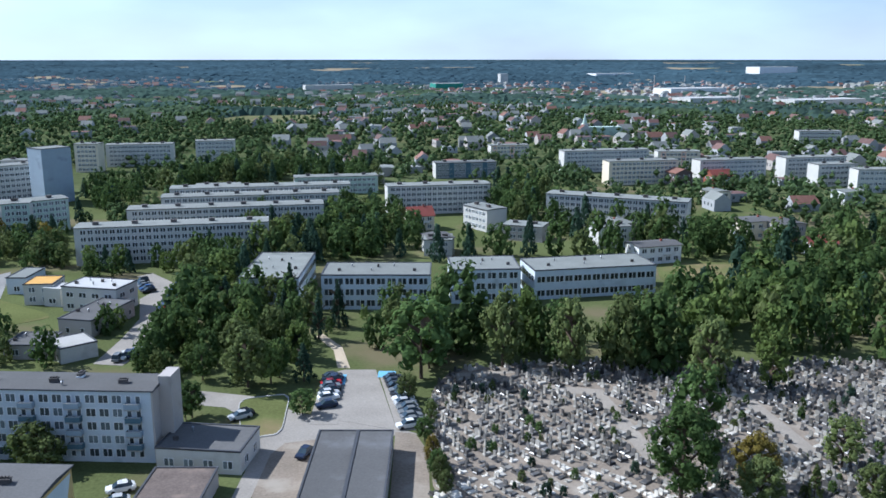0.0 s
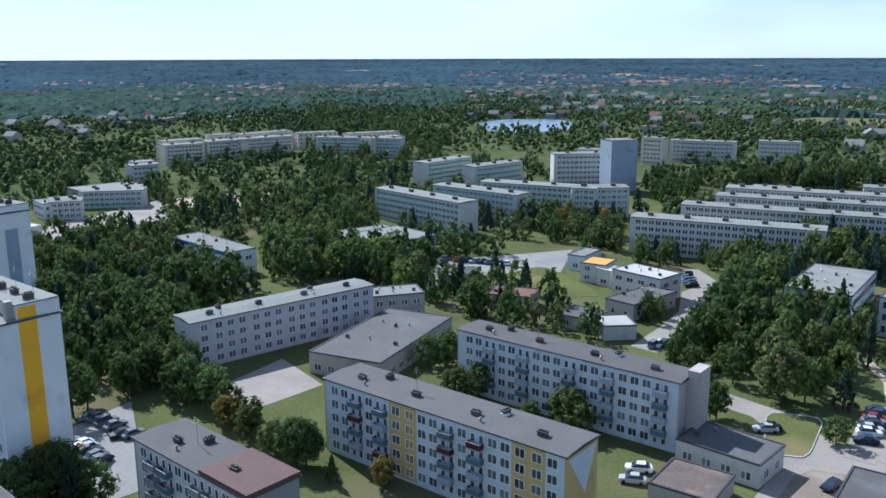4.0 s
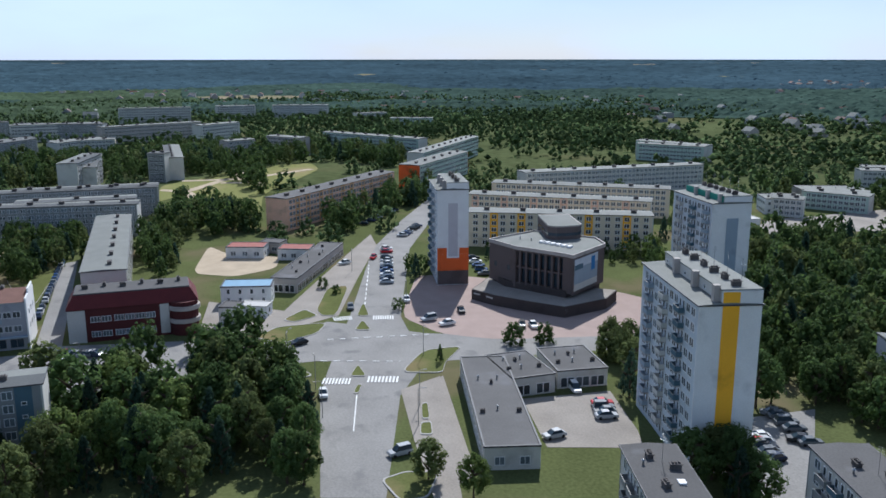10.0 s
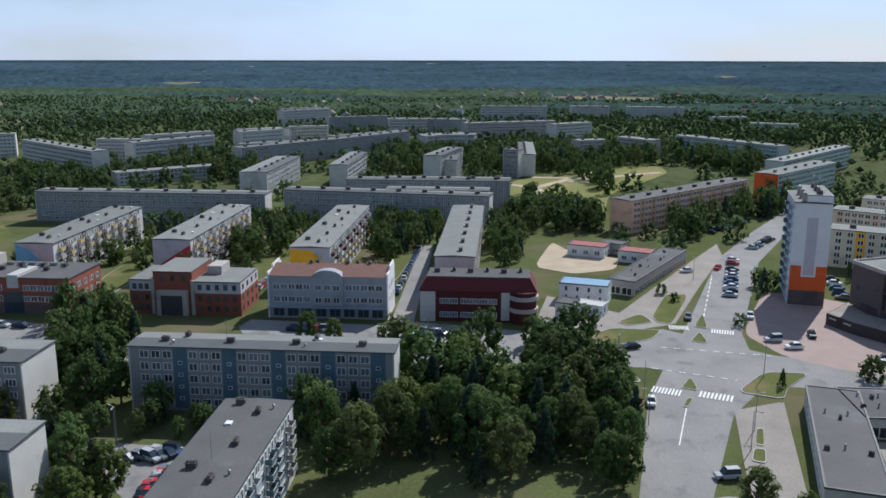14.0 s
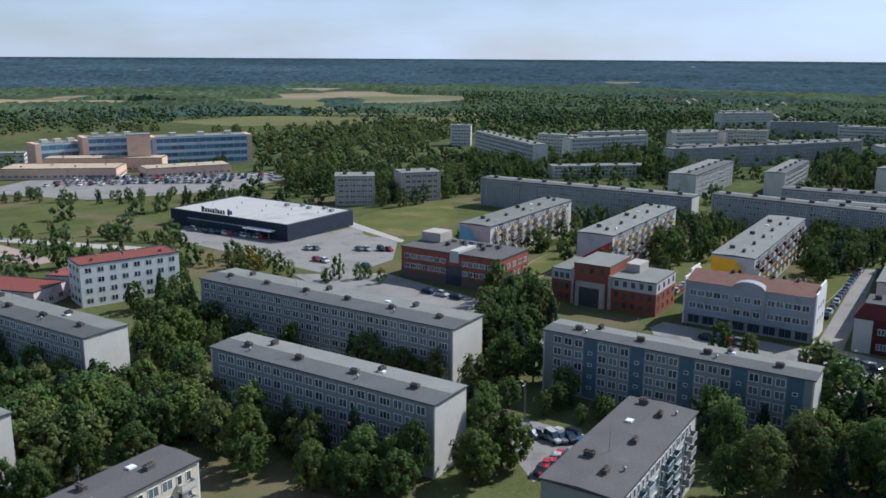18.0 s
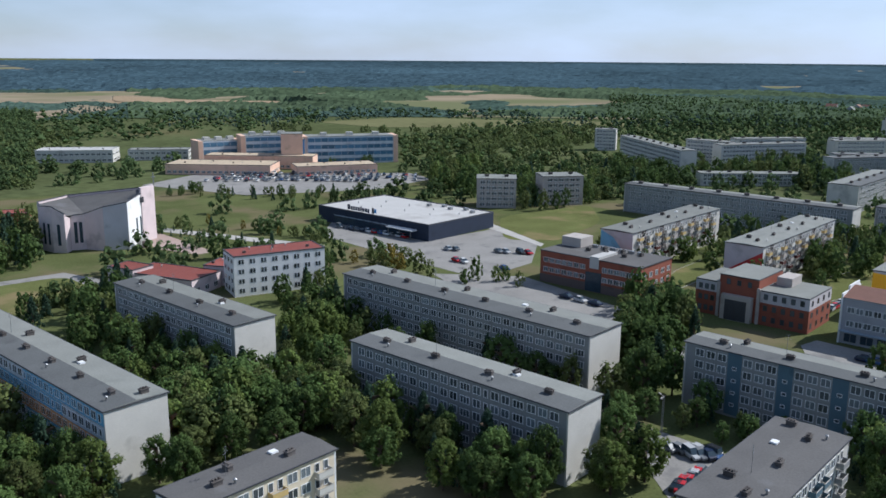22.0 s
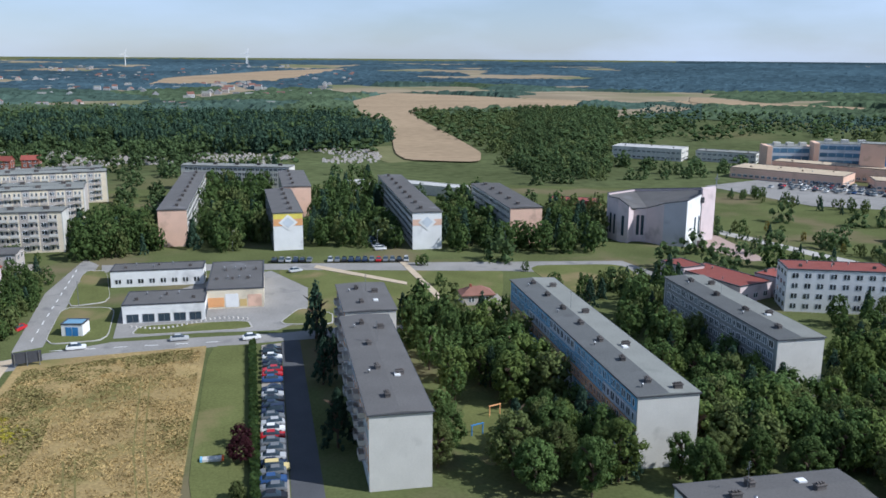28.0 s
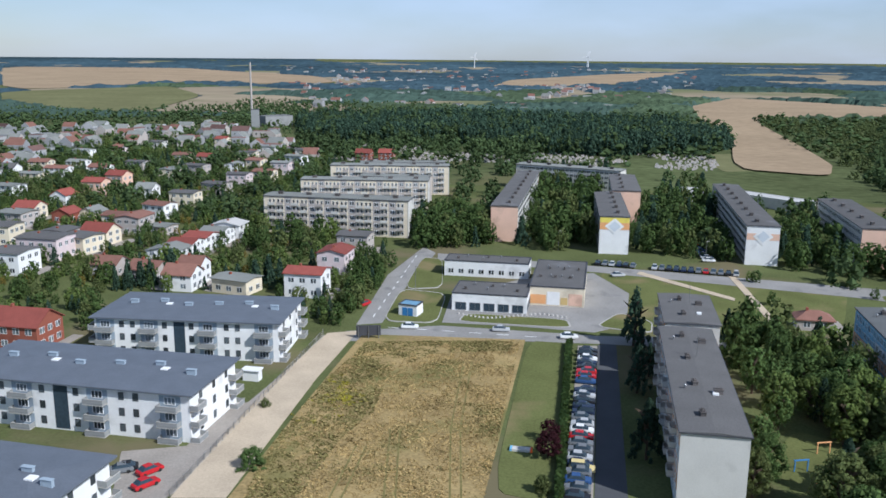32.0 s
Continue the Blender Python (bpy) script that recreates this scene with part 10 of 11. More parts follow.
grove([(-29.0, 194.5), (-29.8, 230.2), (-27.0, 265.5), (-15.5, 238.3), (8.9, 225.2), (7.3, 193.3), (5.8, 187.7), (4.3, 167.6), (-4.2, 169.3), (-21.7, 189.4)], 6.9, 7, 12, 'mixed', 11)
grove([(19.7, 197.0), (23.0, 214.7), (31.4, 220.8), (38.1, 206.9), (31.7, 175.4), (28.7, 172.5), (26.1, 180.0), (20.9, 184.8)], 8.5, 6, 10, 'mixed', 12)
grove([(10.1, 207.7), (14.5, 218.9), (22.1, 220.0), (19.2, 205.9)], 8.0, 3, 6, 'mixed', 24)
grove([(30.5, 175.6), (36.1, 181.8), (53.8, 178.3), (92.1, 166.4), (131.9, 159.4), (151.1, 159.3), (166.7, 177.1), (127.7, 189.4), (83.3, 193.4), (55.4, 198.8), (37.3, 202.4)], 11.5, 10, 15.5, 'tall', 13, paved=False)
grove([(100.7, 204.6), (121.9, 223.3), (153.7, 230.1), (210.1, 226.1), (170.3, 181.0), (129.0, 191.5), (97.2, 190.7)], 11.0, 11, 17, 'mixed', 14)
grove([(-30.4, 284.6), (-23.2, 313.3), (-3.2, 346.5), (12.9, 306.2), (11.6, 280.3), (-12.6, 243.5), (-27.0, 265.5)], 8.5, 8, 12, 'dark', 15)
grove([(7.9, 281.0), (10.7, 326.9), (26.0, 372.9), (47.9, 368.6), (52.2, 318.7), (52.2, 293.8), (63.1, 287.2), (109.8, 278.0), (120.8, 294.9), (99.1, 309.5), (90.8, 346.7), (96.8, 415.0), (138.8, 435.9), (120.4, 368.9), (133.1, 325.7), (174.3, 343.7), (151.7, 288.8), (111.1, 260.8), (49.2, 277.0), (13.7, 283.9)], 9.5, 8, 13, 'dark', 16)
grove([(137.1, 272.6), (154.4, 298.7), (167.7, 280.7), (185.2, 272.4), (243.8, 304.0), (192.0, 237.1), (159.3, 255.4), (135.1, 264.3)], 10.0, 8, 13, 'dark', 17)
grove([(-80.5, 367.7), (-97.0, 462.5), (-71.4, 477.3), (-49.7, 494.7), (-22.8, 513.1), (15.7, 493.4), (-58.9, 445.6), (-70.2, 406.4)], 10.0, 8, 12, 'dark', 18)
grove([(-100.9, 302.3), (-112.8, 340.7), (-79.9, 344.7), (-66.0, 287.7), (-76.7, 282.3)], 9.5, 6, 10, 'olive', 19)
grove([(-50.7, 473.2), (-23.7, 539.4), (51.1, 524.6), (58.9, 451.6), (41.2, 425.9), (32.3, 456.9)], 11.0, 8, 13, 'dark', 20)
grove([(-34.1, 191.8), (-27.1, 194.2), (-20.7, 178.8), (-18.6, 155.4), (-23.6, 173.1)], 7.4, 5, 8, 'olive', 21)
grove([(-58.8, 200.4), (-44.8, 197.6), (-46.0, 203.7), (-58.3, 208.1)], 7.4, 5, 8, 'mixed', 22)
grove([(23.8, 147.1), (23.3, 173.6), (26.5, 174.6), (27.0, 144.0), (24.5, 123.1), (28.4, 120.1), (22.3, 121.3)], 5.5, 4, 6, 'olive', 23)
tree(60.0, 113.4, 15, 'leaf', 'round', 0.72)
tree(70.1, 128.5, 15, 'leaf', 'round', 0.7)
tree(73.3, 114.5, 9, 'leaf_gold', 'round', 0.75)
tree(70.8, 108.7, 8, 'leaf_olive', 'round', 0.9)
tree(86.6, 154.6, 15, 'leaf_olive', 'tall', 0.5)
tree(99.3, 152.2, 12, 'leaf_bright', 'tall', 0.62)
tree(91.4, 117.9, 9, 'leaf_olive', 'round', 0.75)
tree(80.5, 109.4, 6, 'leaf_olive', 'cone', 0.5)
tree(87.9, 105.3, 7, 'leaf_olive', 'round', 0.9)
tree(47.8, 175.8, 17, 'leaf_olive', 'tall', 0.55)
tree(40.2, 188.8, 19, 'leaf', 'round', 0.75)
tree(28.7, 172.5, 17, 'leaf', 'round', 0.8)
tree(61.5, 169.5, 16, 'leaf_olive', 'tall', 0.55)
tree(73.2, 169.0, 16, 'leaf_olive', 'tall', 0.6)
tree(79.8, 166.0, 17, 'leaf', 'round', 0.75)
tree(2.9, 157.8, 5, 'leaf', 'round', 1)
tree(-18.0, 160.5, 7, 'leaf', 'round', 0.7)
tree(14.0, 211.6, 12, 'needle', 'cone', 0.42)
tree(2.3, 232.0, 12, 'needle', 'cone', 0.42)
tree(8.5, 203.5, 11, 'needle', 'cone', 0.4)
tree(-3.1, 175.4, 9, 'leaf_bright', 'round', 0.7)
tree(-42.4, 144.0, 8, 'leaf_olive', 'round', 0.9)
tree(-47.6, 153.8, 8, 'leaf', 'round', 0.8)
grove([(-129.6, 108.5), (-171.8, 139.5), (-245.8, 196.3), (-259.0, 229.2), (-217.5, 238.6), (-182.9, 198.1), (-164.0, 206.5), (-153.9, 188.7), (-159.9, 166.3), (-131.9, 138.2), (-119.9, 132.0), (-121.1, 112.6)], 7.4, 7, 12, 'dark', 31)
grove([(-119.4, 127.7), (-122.9, 139.0), (-110.0, 128.0), (-100.2, 125.3), (-85.4, 115.1), (-73.8, 108.9), (-78.9, 106.6), (-86.8, 110.5), (-106.5, 119.0)], 6.9, 5, 9, 'mixed', 32)
grove([(-102.0, 159.9), (-86.5, 180.6), (-80.3, 176.3), (-85.7, 166.0), (-98.0, 156.2)], 8.5, 6, 9, 'dark', 33)
grove([(-153.9, 202.1), (-183.8, 244.0), (-157.7, 269.7), (-140.1, 240.3), (-122.0, 258.2), (-109.4, 232.7), (-114.7, 219.2), (-131.4, 229.1), (-148.6, 212.0)], 9.5, 8, 12, 'mixed', 34)
grove([(-345.9, 282.9), (-370.2, 302.8), (-246.5, 353.9), (-186.5, 326.8), (-155.3, 285.5), (-158.6, 256.2), (-188.1, 246.3), (-209.5, 277.8), (-242.6, 262.6), (-292.9, 308.5), (-319.3, 282.8)], 10.0, 8, 12, 'dark', 35)
grove([(-103.3, 207.4), (-111.8, 230.4), (-90.5, 220.1), (-76.1, 220.7), (-69.5, 203.0), (-91.4, 199.1)], 9.5, 6, 10, 'dark', 36)
grove([(-159.0, 296.2), (-130.1, 310.3), (-96.5, 294.2), (-95.6, 306.3), (-105.2, 334.9), (-144.0, 342.2), (-172.5, 349.9), (-171.8, 314.8)], 10.0, 7, 11, 'dark', 37)
grove([(-108.9, 71.1), (-111.1, 77.2), (-108.6, 88.7), (-99.0, 89.3), (-94.7, 85.4), (-98.0, 76.4), (-103.0, 71.3)], 8.5, 9, 11, 'dark', 38)
grove([(-170.0, 92.2), (-179.2, 99.7), (-179.9, 111.3), (-158.2, 98.8), (-154.9, 92.4)], 7.4, 5, 9, 'olive', 39)
grove([(-133.0, 77.6), (-150.1, 88.1), (-145.9, 92.2), (-121.1, 79.4), (-105.0, 75.0), (-109.2, 73.5)], 7.4, 6, 10, 'dark', 40)
grove([(-276.3, 180.6), (-212.8, 168.5), (-171.8, 139.5), (-155.3, 129.4), (-144.8, 117.2), (-199.2, 162.0), (-292.1, 196.7)], 9.5, 7, 11, 'dark', 41)
grove([(-99.1, 335.8), (-81.5, 342.1), (-64.3, 288.0), (-84.2, 300.4)], 9.5, 6, 10, 'dark', 42)
grove([(-32.9, 299.5), (-0.6, 365.2), (45.9, 382.1), (37.5, 299.7), (9.1, 289.3), (-13.4, 289.1), (-12.8, 252.7), (-28.2, 260.6)], 9.5, 8, 12, 'mixed', 43)
tree(-108.0, 86.3, 9, 'leaf', 'round', 0.9)
tree(-99.8, 85.6, 8, 'leaf', 'round', 0.9)
tree(-95.3, 157.8, 8, 'leaf', 'round', 0.8)
tree(-65.1, 145.5, 8, 'leaf_olive', 'round', 0.8)
tree(-63.1, 150.8, 7, 'leaf', 'round', 0.8)
tree(-39.8, 142.4, 6, 'leaf_olive', 'round', 1.0)
tree(-45.0, 146.6, 5, 'leaf', 'round', 1)
tree(-80.2, 162.7, 7, 'leaf', 'round', 0.8)
tree(-85.4, 164.6, 6, 'leaf', 'round', 0.9)
tree(-63.0, 110.5, 5, 'leaf_gold', 'round', 0.8)
tree(-78.3, 111.5, 8, 'leaf', 'round', 0.75)
tree(-113.1, 126.1, 6, 'leaf', 'round', 0.9)
tree(-126.7, 128.7, 7, 'leaf_olive', 'round', 0.8)
tree(-77.0, 164.6, 7, 'leaf', 'round', 0.9)
tree(-100.3, 118.5, 6, 'leaf_gold', 'round', 0.8)
tree(-93.4, 116.1, 6, 'leaf_olive', 'round', 0.8)
tree(-85.9, 113.1, 6, 'leaf_olive', 'round', 0.8)
tree(-71.0, 108.1, 5, 'leaf', 'cone', 0.5)
tree(-49.8, 144.0, 4, 'leaf', 'bush', 1)
tree(-19.1, 159.7, 5, 'leaf', 'round', 0.8)
tree(-85.9, 202.1, 9, 'leaf', 'round', 0.8)
tree(-74.0, 196.1, 9, 'leaf', 'round', 0.8)
tree(-93.0, 162.6, 7, 'leaf', 'round', 0.9)
grove([(-83.3, 166.2), (-82.1, 179.1), (-62.6, 155.8), (-63.5, 146.1)], 7.4, 5, 8, 'dark', 44)
grove([(-138.6, -26.3), (-158.2, -29.0), (-183.0, -22.0), (-201.0, -12.9), (-196.6, -0.8), (-174.0, 3.2), (-130.6, 0.4)], 9.5, 8, 13, 'mixed', 51)
grove([(-156.9, 2.4), (-176.4, 5.5), (-191.9, 12.6), (-174.6, 19.8), (-152.1, 15.8), (-133.9, 8.5), (-135.8, 3.2)], 9.5, 9, 13, 'dark', 52)
grove([(-161.7, 20.3), (-169.7, 24.4), (-168.1, 28.8), (-141.5, 24.4), (-143.7, 18.2)], 8.0, 8, 11, 'mixed', 53)
tree(-128.0, 19.5, 9, 'leaf', 'round', 0.7)
tree(-123.0, 39.1, 7, 'leaf_olive', 'round', 0.8)
tree(-115.4, 44.1, 7, 'leaf_bright', 'round', 0.8)
tree(-181.3, 79.3, 5, 'leaf', 'bush', 1.2)
tree(-179.9, 86.9, 4.5, 'leaf', 'bush', 1.2)
tree(-197.9, 6.7, 7, 'leaf', 'round', 0.8)
tree(-183.3, -4.5, 12, 'leaf', 'round', 0.75)
tree(-186.8, 15.8, 13, 'leaf', 'round', 0.8)
tree(-178.5, 9.1, 12, 'leaf', 'round', 0.8)
tree(-175.4, 58.6, 4, 'leaf', 'cone', 0.5)
tree(-218.1, 60.7, 3, 'leaf', 'bush', 1)
tree(-247.1, 45.6, 3, 'leaf', 'bush', 1)
tree(-239.6, 48.0, 2.5, 'leaf', 'bush', 1)
grove([(-352.4, 2.5), (-404.6, 8.5), (-417.0, 19.1), (-383.9, 24.3), (-371.9, 37.6), (-335.0, 34.5), (-334.4, 20.7), (-326.7, 12.0)], 9.5, 9, 12, 'dark', 54)
grove([(-288.5, -8.4), (-322.3, -3.9), (-317.4, 9.5), (-290.0, 10.1), (-271.4, -2.5)], 7.4, 5, 8, 'dark', 55)
grove([(-321.1, 57.4), (-367.0, 70.9), (-417.2, 118.7), (-430.1, 139.5), (-379.8, 121.7), (-355.4, 83.3), (-317.4, 67.6)], 8.5, 8, 11, 'dark', 56)
grove([(-432.1, 51.1), (-518.9, 24.8), (-560.8, -16.1), (-652.9, 5.0), (-673.2, 62.5), (-629.5, 123.3), (-609.3, 178.1), (-502.5, 143.2), (-563.2, 102.6), (-532.2, 62.1)], 11.0, 8, 12, 'dark', 57)
grove([(-258.5, 75.0), (-271.0, 86.7), (-218.3, 73.0), (-225.9, 68.8)], 7.4, 4, 7, 'dark', 58)
grove([(-277.2, 107.7), (-256.1, 166.1), (-237.3, 156.4), (-243.0, 140.5), (-264.5, 104.8)], 8.5, 4, 7, 'dark', 59)
grove([(-178.3, 97.6), (-193.0, 112.2), (-189.9, 120.7), (-159.4, 103.4), (-146.7, 88.7)], 8.5, 5, 9, 'olive', 60)
grove([(-150.6, -17.3), (-180.3, -22.7), (-179.3, -7.8), (-171.7, 6.8), (-185.0, 15.1), (-164.6, 19.2), (-139.1, 14.4), (-133.3, 5.2), (-134.4, -12.0)], 9.5, 8, 13, 'mixed', 61)
grove([(-142.5, -37.2), (-157.1, -38.4), (-151.2, -26.8), (-145.7, -16.8), (-124.5, -11.2), (-125.9, -32.5)], 8.5, 7, 12, 'mixed', 62)
grove([(-149.1, -67.8), (-154.9, -64.0), (-155.6, -56.0), (-152.9, -53.0), (-143.9, -59.0)], 7.4, 5, 8, 'dark', 63)
grove([(-152.5, -46.2), (-158.7, -42.0), (-162.7, -39.6), (-152.0, -39.4)], 7.4, 8, 11, 'dark', 64)
tree(-157.4, -42.2, 12, 'leaf', 'round', 0.85)
grove([(-310.2, -96.8), (-365.6, -104.9), (-352.4, -92.3), (-329.6, -88.7)], 8.5, 6, 9, 'dark', 65)
grove([(-281.3, -47.0), (-338.4, -53.6), (-360.9, -28.6), (-325.7, -26.0), (-280.6, -35.7)], 7.4, 6, 9, 'dark', 66)
grove([(-295.6, -8.0), (-347.2, -6.9), (-371.6, 15.0), (-304.0, 4.0), (-277.9, 7.4)], 7.4, 6, 9, 'dark', 67)
grove([(-284.8, -103.1), (-310.9, -108.0), (-330.1, -97.4), (-300.5, -87.2), (-276.4, -91.3)], 8.5, 6, 10, 'dark', 68)
grove([(-465.7, -155.8), (-468.5, -203.7), (-569.5, -245.9), (-565.8, -181.0), (-443.8, -115.0), (-484.0, -103.3), (-434.8, -118.3)], 10.0, 8, 12, 'dark', 69)
grove([(-482.6, -78.2), (-503.9, -42.4), (-501.4, 0.5), (-525.2, 35.2), (-585.3, 35.4), (-624.4, -31.8), (-627.9, -96.8)], 11.0, 8, 12, 'dark', 70)
grove([(-346.6, 2.4), (-386.2, 10.4), (-370.0, 42.3), (-333.0, 33.6), (-339.7, 18.3)], 9.5, 8, 12, 'dark', 71)
grove([(-124.5, -11.2), (-140.8, -11.4), (-147.3, -4.6), (-141.9, 5.5), (-125.6, 5.3), (-122.3, 1.2)], 8.5, 7, 11, 'mixed', 72)
grove([(-121.6, 11.7), (-139.3, 11.4), (-148.3, 17.4), (-145.5, 22.8), (-121.1, 18.8)], 8.5, 6, 9, 'mixed', 73)
grove([(-258.2, -159.4), (-290.6, -174.2), (-303.1, -139.8), (-269.2, -119.0), (-252.5, -139.4)], 9.0, 3, 6, 'mixed', 74)
grove([(-295.5, -115.3), (-337.0, -128.5), (-350.1, -121.1), (-296.3, -105.2)], 8.5, 4, 7, 'mixed', 75)
grove([(-298.0, -84.8), (-340.1, -91.6), (-366.7, -83.4), (-319.0, -72.9), (-281.0, -76.2)], 8.5, 4, 7, 'mixed', 76)
grove([(-193.2, -115.4), (-211.6, -121.0), (-195.0, -93.3), (-179.0, -91.4)], 7.4, 5, 9, 'mixed', 77)
grove([(-162.0, -92.3), (-188.6, -105.5), (-197.7, -96.8), (-187.0, -85.3), (-173.9, -83.8), (-151.7, -73.1), (-136.7, -72.0), (-148.0, -81.8)], 8.0, 8, 12, 'dark', 81)
grove([(-138.4, -68.0), (-150.3, -68.6), (-151.9, -49.7), (-141.5, -47.3), (-134.8, -57.0)], 6.0, 4, 6, 'dark', 82)
grove([(-87.6, -110.1), (-102.7, -127.3), (-114.1, -125.7), (-112.3, -76.4), (-129.1, -70.4), (-125.7, -60.7), (-109.4, -57.8)], 8.0, 7, 11, 'mixed', 83)
grove([(-132.7, -161.5), (-147.5, -167.2), (-149.0, -122.9), (-145.8, -87.2), (-139.4, -79.6), (-139.5, -94.2), (-139.8, -135.5)], 6.9, 5, 9, 'dark', 84)
grove([(-102.8, -138.3), (-138.3, -181.6), (-147.3, -169.7), (-124.6, -142.3), (-137.7, -124.9), (-140.8, -87.5), (-153.1, -98.3), (-149.8, -121.6), (-144.8, -164.7)], 7.4, 6, 9, 'dark', 85)
grove([(-65.0, -139.2), (-80.2, -168.6), (-100.2, -174.9), (-98.4, -149.2), (-104.7, -140.8), (-113.1, -134.8), (-99.3, -115.8), (-92.1, -113.6), (-82.0, -116.2), (-68.5, -124.5)], 7.4, 6, 10, 'mixed', 86)
grove([(-92.6, -185.0), (-104.0, -203.5), (-106.1, -179.8), (-100.3, -151.9), (-97.4, -172.6)], 6.9, 5, 9, 'dark', 87)
grove([(-150.3, -85.0), (-189.2, -105.9), (-200.9, -98.7), (-166.8, -80.0), (-151.1, -78.7)], 8.5, 9, 13, 'dark', 88)
grove([(-186.8, -211.3), (-200.4, -206.8), (-198.1, -160.6), (-202.2, -144.3), (-196.1, -142.0), (-187.6, -174.4)], 7.4, 4, 7, 'olive', 89)
grove([(-202.4, -166.3), (-218.1, -176.8), (-214.2, -150.8), (-203.2, -143.0)], 6.4, 5, 9, 'conifer', 90)
grove([(-191.1, -315.8), (-213.6, -250.4), (-200.5, -235.3), (-196.8, -255.8), (-191.3, -296.9)], 7.0, 3, 5, 'olive', 91)
grove([(-319.2, -295.3), (-365.9, -338.2), (-401.7, -333.9), (-319.7, -266.0)], 8.5, 9, 13, 'tall', 92)
grove([(-316.9, -242.9), (-347.6, -259.2), (-354.8, -250.2), (-339.9, -213.5), (-311.8, -201.5), (-308.3, -217.3)], 8.5, 6, 10, 'dark', 93)
grove([(-385.6, -242.4), (-478.0, -283.6), (-488.6, -225.2), (-564.3, -176.3), (-509.0, -158.5), (-396.8, -228.1)], 10.0, 7, 11, 'dark', 94)
grove([(-284.8, -125.3), (-327.3, -139.6), (-324.9, -105.8), (-310.1, -92.4), (-294.9, -112.2)], 8.5, 6, 9, 'dark', 95)
grove([(-218.1, -382.3), (-225.2, -414.9), (-261.1, -354.7), (-312.2, -304.3), (-299.4, -291.9), (-243.7, -331.5)], 9.0, 3, 6, 'dark', 96)
grove([(-169.6, -307.6), (-182.2, -327.4), (-196.8, -255.8), (-186.6, -246.0)], 8.0, 3, 5, 'dark', 97)
grove([(-104.5, -121.7), (-113.1, -129.6), (-118.5, -96.3), (-120.2, -75.7), (-110.2, -68.1), (-97.7, -72.7), (-87.3, -86.8), (-101.3, -93.7)], 6.4, 6, 9, 'mixed', 98)
grove([(-89.9, -83.3), (-101.5, -90.0), (-107.5, -68.6), (-102.5, -66.3)], 6.4, 6, 9, 'mixed', 99)
grove([(-57.1, -199.5), (-67.0, -218.0), (-68.4, -189.3), (-64.6, -140.1), (-58.5, -136.3), (-55.8, -165.8)], 6.9, 6, 9, 'dark', 101)
grove([(-34.5, -136.5), (-47.9, -180.9), (-54.0, -179.4), (-52.3, -148.2), (-59.9, -135.0), (-80.4, -143.2), (-97.1, -140.0), (-100.0, -117.9), (-93.5, -110.3), (-86.0, -117.2), (-66.8, -120.0), (-53.9, -118.5)], 7.4, 7, 11, 'mixed', 102)
grove([(-94.0, -212.8), (-118.4, -238.2), (-109.6, -162.1), (-95.4, -141.6), (-85.9, -150.3)], 7.4, 7, 10, 'dark', 103)
grove([(-90.6, -246.0), (-106.6, -240.0), (-118.4, -238.2), (-106.0, -224.1), (-92.9, -213.8)], 7.4, 5, 8, 'dark', 104)
grove([(-117.4, -154.9), (-134.1, -176.6), (-135.7, -155.5), (-119.8, -137.3), (-113.8, -138.0)], 7.4, 6, 10, 'mixed', 105)
grove([(-29.3, -203.4), (-34.3, -217.0), (-41.3, -205.9), (-56.0, -194.1), (-50.8, -158.5), (-47.1, -162.3), (-44.7, -162.7), (-33.6, -155.7), (-32.0, -165.0)], 7.4, 7, 11, 'mixed', 106)
grove([(-10.4, -123.4), (-19.7, -138.1), (-28.8, -148.4), (-28.5, -136.4), (-38.5, -139.2), (-45.2, -133.3), (-60.8, -132.7), (-76.2, -137.1), (-103.7, -148.8), (-107.9, -136.5), (-119.1, -140.0), (-93.8, -107.7)], 8.0, 7, 10, 'mixed', 107)
grove([(-7.8, -194.4), (-13.6, -201.7), (-13.0, -130.9), (-9.9, -127.5)], 7.4, 7, 11, 'conifer', 108)
grove([(66.0, -299.9), (67.7, -317.8), (63.0, -359.0), (44.7, -333.7), (41.1, -304.2)], 8.5, 8, 11, 'dark', 109)
grove([(26.4, -310.8), (31.6, -366.2), (28.2, -505.9), (-3.3, -478.2), (2.7, -374.8), (0.7, -306.5)], 8.5, 8, 13, 'dark', 110)
grove([(-12.7, -313.9), (-20.6, -400.6), (-49.3, -471.2), (-51.9, -395.6), (-31.2, -301.1), (-15.0, -299.2)], 8.5, 7, 12, 'dark', 111)
grove([(-61.3, -296.0), (-74.8, -362.2), (-95.0, -405.4), (-99.4, -332.3), (-133.9, -339.2), (-117.4, -296.3), (-83.4, -292.3)], 8.5, 7, 11, 'dark', 112)
grove([(67.2, -220.7), (81.4, -272.7), (75.0, -285.8), (66.5, -270.1), (62.6, -234.2)], 6.5, 3.5, 6, 'mixed', 113)
grove([(67.0, -211.0), (78.2, -225.3), (78.2, -259.0), (67.6, -269.2), (62.3, -248.0), (61.1, -212.2)], 6.5, 3.5, 6, 'mixed', 114)
grove([(121.6, -274.2), (144.8, -333.9), (122.1, -326.5), (97.6, -309.1), (96.7, -279.8), (112.0, -276.4)], 8.5, 5, 8, 'mixed', 115)
grove([(122.3, -171.7), (120.3, -185.0), (135.7, -207.1), (139.9, -195.4)], 6.4, 4, 7, 'mixed', 116)
grove([(152.8, -228.2), (161.6, -248.4), (129.3, -255.6), (116.1, -236.2), (132.8, -225.9)], 7.4, 5, 9, 'mixed', 117)
